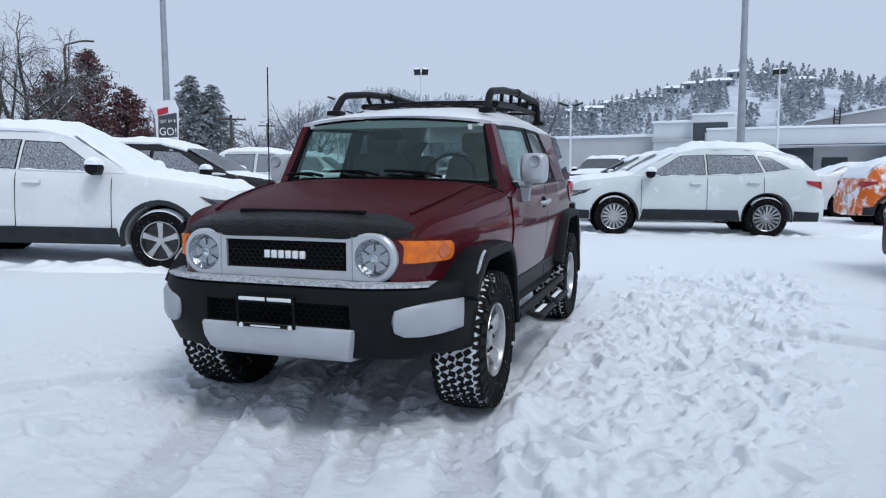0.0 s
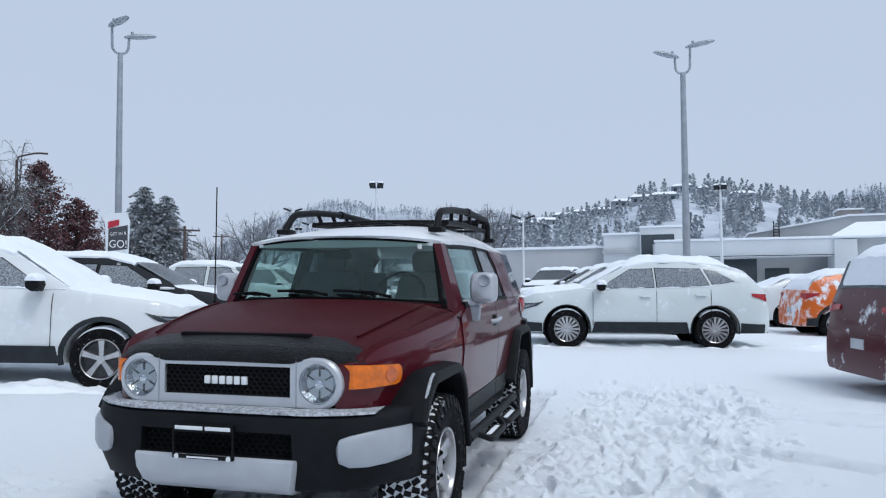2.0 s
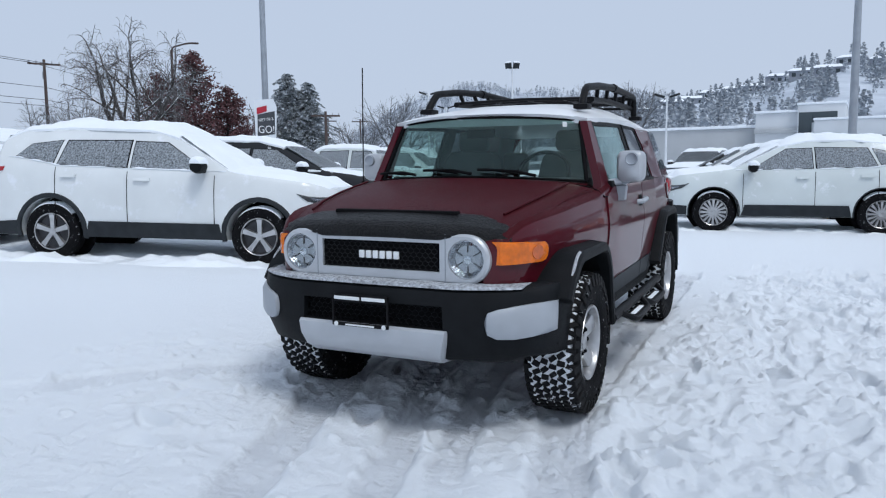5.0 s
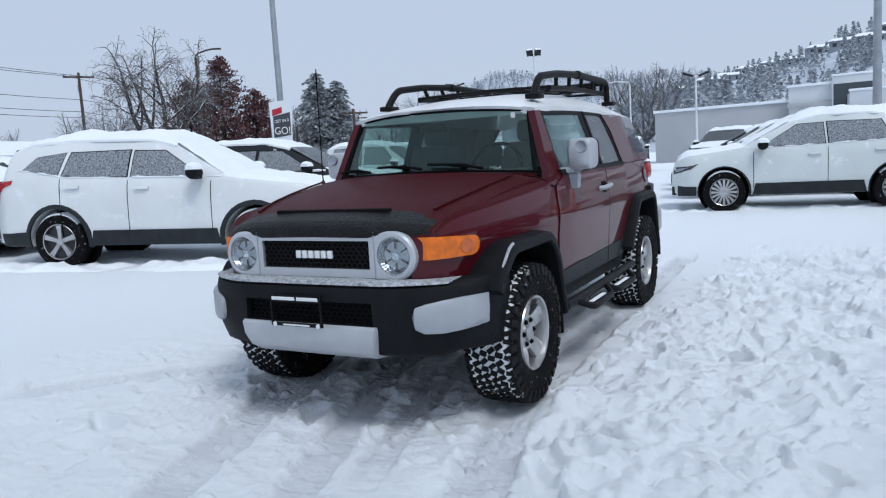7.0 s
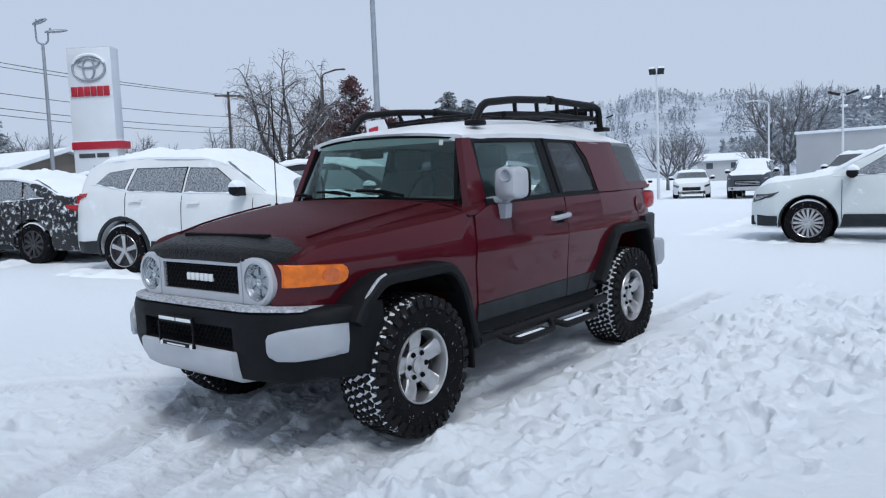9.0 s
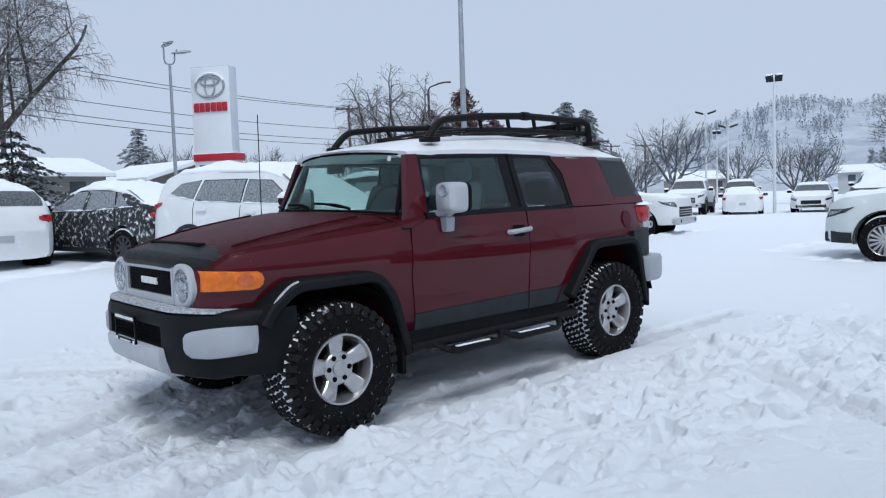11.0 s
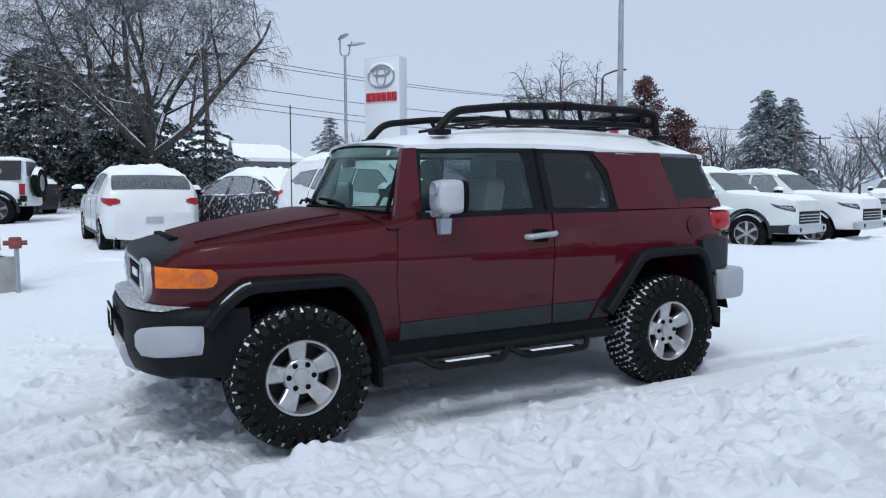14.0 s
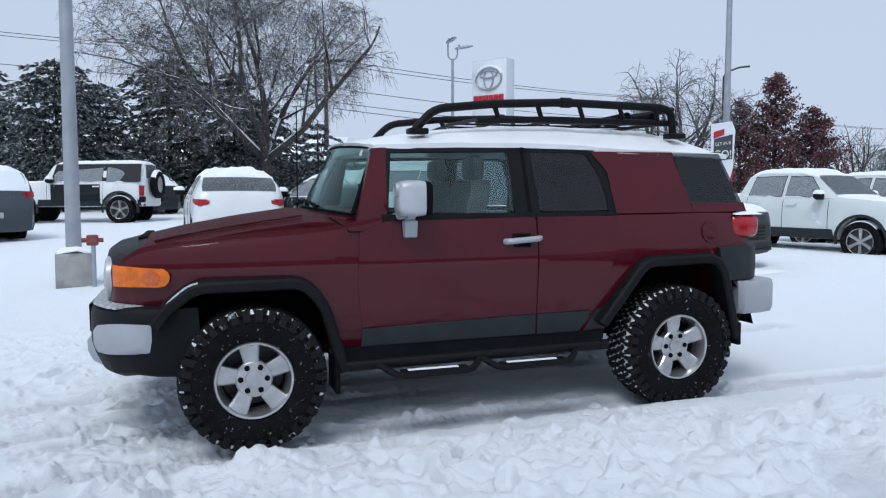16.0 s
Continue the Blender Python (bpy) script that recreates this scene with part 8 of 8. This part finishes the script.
bare_tree(-37.5, 60.0, 6.4, 5.0, 33, "rime-grey bare tree by the road", levels=4, far=True, forks=5, many=1.2)
bare_tree(-11.6, 57.0, 8.2, 8.2, 35, "broad bare tree grey with rime", levels=5, far=True, forks=6, many=1.1)
bare_tree(-20.3, 55.8, 5.0, 4.8, 37, "bare roadside tree grey with rime", levels=5, far=True, forks=5, many=1.0)
bare_tree(-14.5, 62.0, 4.4, 3.6, 39, "small bare tree grey with rime", levels=4, far=True, forks=5, many=1.2)
conifer(-28.7, -5.7, 6.4, 8.6, 12, "broad dark conifer with snow on its boughs", M_NEEDLE, dens=1.2, bare=0.12, broad=True)
conifer(-32.0, -9.5, 7.0, 9.4, 13, "broad dark conifer with snow on its boughs", M_NEEDLE, dens=1.2, bare=0.12, broad=True)
conifer(-30.5, -1.5, 6.9, 9.0, 14, "broad dark conifer with snow on its boughs", M_NEEDLE, dens=1.3, bare=0.1, broad=True)
conifer(-29.0, 1.2, 6.2, 7.2, 17, "dark conifer half hidden by a bare tree", M_NEEDLE, dens=1.2, bare=0.12, broad=True)
conifer(-29.0, 4.8, 4.2, 4.2, 15, "small dark conifer with snow on its boughs", M_NEEDLE, broad=True)
bare_tree(-26.0, 74.0, 6.0, 6.0, 71, "distant bare tree grey with rime", levels=4, far=True, forks=6, many=1.3)
bare_tree(-36.0, 78.0, 6.6, 6.4, 72, "distant bare tree grey with rime", levels=4, far=True, forks=6, many=1.3)
bare_tree(-46.0, 74.0, 6.0, 6.0, 73, "distant bare tree grey with rime", levels=4, far=True, forks=6, many=1.3)
bare_tree(-19.0, 78.0, 5.6, 6.0, 74, "distant bare tree grey with rime", levels=4, far=True, forks=6, many=1.3)
bare_tree(-54.0, 66.0, 6.4, 6.4, 75, "distant bare tree grey with rime", levels=4, far=True, forks=6, many=1.3)
conifer(-36.5, -5.0, 6.4, 9.0, 18, "broad dark conifer in the back row", M_NEEDLE, dens=1.2, broad=True)
conifer(-35.0, -13.5, 7.4, 9.0, 19, "broad dark conifer in the back row", M_NEEDLE, dens=1.2, broad=True)
conifer(-34.5, 2.8, 5.6, 8.0, 20, "broad dark conifer in the back row", M_NEEDLE, dens=1.2, broad=True)
conifer(-66.0, 23.2, 9.0, 6.0, 16, "distant pale grey spruce", M_NEEDLEFAR)
bare_tree(-79.5, 31.7, 9.0, 9.0, 41, "distant bare tree grey with rime", levels=4, far=True, forks=6, many=1.3)
bare_tree(-74.7, 41.5, 8.5, 9.0, 43, "distant bare tree grey with rime", levels=4, far=True, forks=6, many=1.3)
bare_tree(-45.5, 33.5, 6.8, 6.0, 45, "rime-grey bare tree by the road", levels=5, far=True, forks=5, many=0.9)
bare_tree(-48.0, 37.0, 6.2, 6.0, 47, "rime-grey bare tree by the road", levels=4, far=True, forks=5, many=1.2)
bare_tree(-72.0, 14.0, 7.5, 8.0, 49, "distant bare tree grey with rime", levels=4, far=True, forks=6, many=1.2)
bare_tree(-68.0, 28.5, 7.0, 8.0, 51, "distant bare tree grey with rime", levels=4, far=True, forks=6, many=1.2)
bare_tree(-43.0, 16.5, 2.6, 3.2, 53, "low leafless brown shrub by the road", levels=4, forks=7, trunk_h=0.06, r0=0.03, many=1.2)
bare_tree(-43.5, 13.2, 2.2, 3.0, 55, "low leafless brown shrub by the road", levels=4, forks=7, trunk_h=0.06, r0=0.03, many=1.2)


def hedge(x0, y0, x1, y1, h, seed):
    rng = random.Random(seed)
    a, b = Vector((x0, y0, 0)), Vector((x1, y1, 0))
    hd_ = thing("hedge", pose(x0, y0, lot(x0, y0), 0, 0, 0), "clipped dark hedge sprinkled with snow", "hedge", "hedges")
    vs, fs = [], []
    n = int((b - a).length * 130)
    for _ in range(n):
        p = (b - a) * rng.random()
        q = Vector((p.x + rng.gauss(0, 0.35), p.y + rng.gauss(0, 0.35), rng.random() ** 0.6 * h))
        L = rng.uniform(0.07, 0.16)
        d1 = Vector((rng.uniform(-1, 1), rng.uniform(-1, 1), rng.uniform(-1, 1))).normalized() * L
        d2 = d1.cross(Vector((rng.uniform(-1, 1), rng.uniform(-1, 1), rng.uniform(-1, 1)))).normalized() * L * 0.7
        k = len(vs)
        vs.extend((q - d1, q + d2, q + d1, q - d2))
        fs.append((k, k + 1, k + 2, k + 3))
    me_ = bpy.data.meshes.new("foliage")
    me_.from_pydata(vs, [], fs)
    me_.materials.append(M_NEEDLE)
    ob = new("foliage", me_)
    ob.parent = hd_
    tagged(ob, kind="stuff")


hedge(-44.0, 8.0, -42.5, 13.0, 1.7, 61)
hedge(-42.0, 18.5, -41.2, 23.0, 1.8, 62)
hedge(-46.0, 22.5, -44.0, 31.0, 1.7, 63)

# ---- the hills in the distance ----
# Haze is mixed into these colours: greyed near slope, paler far slope and pines.
M_HILL = mat("snowy_hillside", (0.60, 0.65, 0.72), 0.9, vary=0.08, scale=0.02, second=(0.42, 0.47, 0.54), amount=0.52, mscale=0.03, sharp=0.25)
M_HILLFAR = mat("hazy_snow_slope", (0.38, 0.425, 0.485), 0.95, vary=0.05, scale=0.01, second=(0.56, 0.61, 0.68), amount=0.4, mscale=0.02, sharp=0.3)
M_PINEHILL = mat("haze_pale_hill_pines", (0.37, 0.405, 0.445), 0.95, vary=0.1, scale=0.05, island=0.14, second=(0.56, 0.61, 0.67), amount=0.22, mscale=0.3, sharp=0.2)
M_PINEFAR = mat("haze_pale_far_pines", (0.28, 0.315, 0.36), 0.95, vary=0.1, scale=0.02, island=0.12)
NEAR_RIDGE = [(58, 5.4), (66, 5.6), (73, 4.6), (79, 5.6), (81.5, 6.2), (84.5, 6.9), (87.7, 7.1), (91, 6.2), (94.7, 5.2), (98, 4.7), (101, 3.9), (104, 2.7), (108, 1.6), (112, 0.9)]
HOMES = [(98.4, 0.88), (97.1, 0.90), (95.6, 0.92), (94.2, 0.93), (92.8, 0.92), (91.4, 0.88), (89.9, 0.80), (88.3, 0.72), (87.0, 0.90), (99.8, 0.80), (85.2, 0.86), (83.0, 0.80)]
FAR_RIDGE = [(60, 5.4), (70, 5.6), (75.5, 6.2), (79, 5.6), (90, 4.4), (98, 4.8), (101, 5.3), (105, 5.3), (110, 5.9), (113.7, 6.1), (117, 5.4), (119.5, 4.0), (123, 2.0), (130, 1.0), (150, 0.8)]


def hill_z(az, t, ridge, R, s):
    e = lerp_table(ridge, az) + 0.25 * nz3(az * 0.35, s, 0, 1.0) + 0.12 * nz3(az, s, 4, 1.3)
    return R * math.tan(radians(max(e, 0.2))) * (t ** 0.85) * (1 + 0.10 * nz3(az * 0.3, t * 4, s, 1.2) * (1 - t))


def hill(name, ridge, R, depth, a0, a1, m_, s, label):
    vs, fs = [], []
    na, nr = 150, 16
    for i in range(na + 1):
        az = a0 + (a1 - a0) * i / na
        for j in range(nr + 1):
            t = j / nr
            rr = R - depth * (1 - t)
            vs.append((rr * math.cos(radians(az)), rr * math.sin(radians(az)), hill_z(az, t, ridge, R, s) - 2))
    for i in range(na):
        for j in range(nr):
            k = i * (nr + 1) + j
            fs.append((k, k + 1, k + nr + 2, k + nr + 1))
    me_ = bpy.data.meshes.new(name)
    me_.from_pydata(vs, [], fs)
    me_.materials.append(m_)
    me_.polygons.foreach_set("use_smooth", [True] * len(fs))
    tagged(new(name, me_), label, "hill", kind="structure")


def hill_trees(name, ridge, R, depth, a0, a1, m_, s, count, hgt, label, low=0.05, clear=False, blades=60):
    rng = random.Random(s)
    vs, fs = [], []
    made = 0
    while made < count:
        az, t = rng.uniform(a0, a1), rng.uniform(low, 1.0)
        den = nz3(az * 0.5, t * 3.5, s + 3, 1.0) + 0.5 * nz3(az * 1.7, t * 9, s, 1.0)
        if den + 0.15 * t + 0.7 * t ** 6 < rng.uniform(-0.2, 0.75):
            continue
        if clear and any(abs(az - ha) < 0.9 and -0.16 < t - ht < 0.03 for ha, ht in HOMES):
            continue
        made += 1
        rr = R - depth * (1 - t)
        x, y = rr * math.cos(radians(az)), rr * math.sin(radians(az))
        z = hill_z(az, t, ridge, R, s) - 2.5
        h = hgt * rng.uniform(0.5, 1.45)
        w = h * rng.uniform(0.16, 0.26)
        n = blades
        for q in range(n):
            f = (q + rng.random()) / n
            rad = w * (1 - f ** 1.6) ** 0.8 * rng.uniform(0.25, 1.0)
            a = rng.uniform(0, 6.283)
            c = Vector((x + rad * math.cos(a), y + rad * math.sin(a), z + h * (0.05 + 0.93 * f)))
            L = h * rng.uniform(0.05, 0.10)
            d1 = Vector((math.cos(a), math.sin(a), rng.uniform(-0.8, 0.5))).normalized() * L
            d2 = d1.cross(Vector((rng.gauss(0, 1), rng.gauss(0, 1), rng.gauss(0, 1)))).normalized() * L * 0.7
            k = len(vs)
            vs.extend((c - d1, c + d2, c + d1, c - d2))
            fs.append((k, k + 1, k + 2, k + 3))
    me_ = bpy.data.meshes.new(name)
    me_.from_pydata(vs, [], fs)
    me_.materials.append(m_)
    tagged(new(name, me_), label, "forest", kind="stuff")


hill("backdrop_hill_near", NEAR_RIDGE, 520, 330, 40, 112, M_HILL, 2.0, "snowy hillside with scattered pines and houses")
hill("backdrop_hill_far", FAR_RIDGE, 1250, 600, 40, 150, M_HILLFAR, 5.0, "pale far hill coloured as if half lost in falling snow")
# Unseen slope added behind the camera so the car paint reflects a dark horizon.
M_WOODS = mat("dark_far_woods", (0.085, 0.09, 0.095), 0.95, vary=0.2, scale=0.05, second=(0.42, 0.46, 0.5), amount=0.3, mscale=0.06, sharp=0.2)
hill("backdrop_hill_behind", [(-170, 3.0), (-140, 5.0), (-100, 6.0), (-60, 5.0), (-20, 6.5), (20, 5.5), (44, 4.5)], 300, 120, -170, 44, M_WOODS, 9.0, "unseen dark wooded backdrop, added for reflections in the paint")
hill_trees("hillside_pines", NEAR_RIDGE, 520, 330, 60, 108, M_PINEHILL, 2.0, 1300, 8.5, "haze-pale pines scattered over the hillside", clear=True)
hill_trees("far_pines", FAR_RIDGE, 1250, 600, 66, 122, M_PINEFAR, 5.0, 3600, 9.5, "haze-pale pines on the far hill", low=0.2, blades=20)

M_HOUSEHILL = mat("hillside_house_wall", (0.27, 0.29, 0.33), 0.9, vary=0.15, scale=0.2)
rng = random.Random(5)
for az, t in HOMES:
    rr = 520 - 330 * (1 - t)
    z = hill_z(az, t, NEAR_RIDGE, 520, 2.0) - 2
    hs = thing("hillside_house", pose(rr * math.cos(radians(az)), rr * math.sin(radians(az)), z, 0, 0, az - 90 + rng.uniform(-15, 15)), "distant house with a snowy roof on the hillside", "house", "hillside houses")
    bm = bmesh.new()
    w = rng.uniform(6, 8)
    box(bm, -w, w, -4, 4, -3, 3.6)
    part("wall", bm, M_HOUSEHILL, hs, flat=True)
    bm = bmesh.new()
    loft(bm, [[(-w - 1, -5, 3.6), (w + 1, -5, 3.6), (w + 1, 5, 3.6), (-w - 1, 5, 3.6)], [(-w + 2, -1, 5.4), (w - 2, -1, 5.4), (w - 2, 1, 5.4), (-w + 2, 1, 5.4)]])
    part("roof", bm, M_SNOW, hs, "snowy roof", flat=True)
    for k in (-0.6, 0.0, 0.6):
        bm = bmesh.new()
        box(bm, w * k - 1, w * k + 1, -4.1, -3.9, 0.6, 2.6)
        part("window", bm, M_DARKG, hs, flat=True)
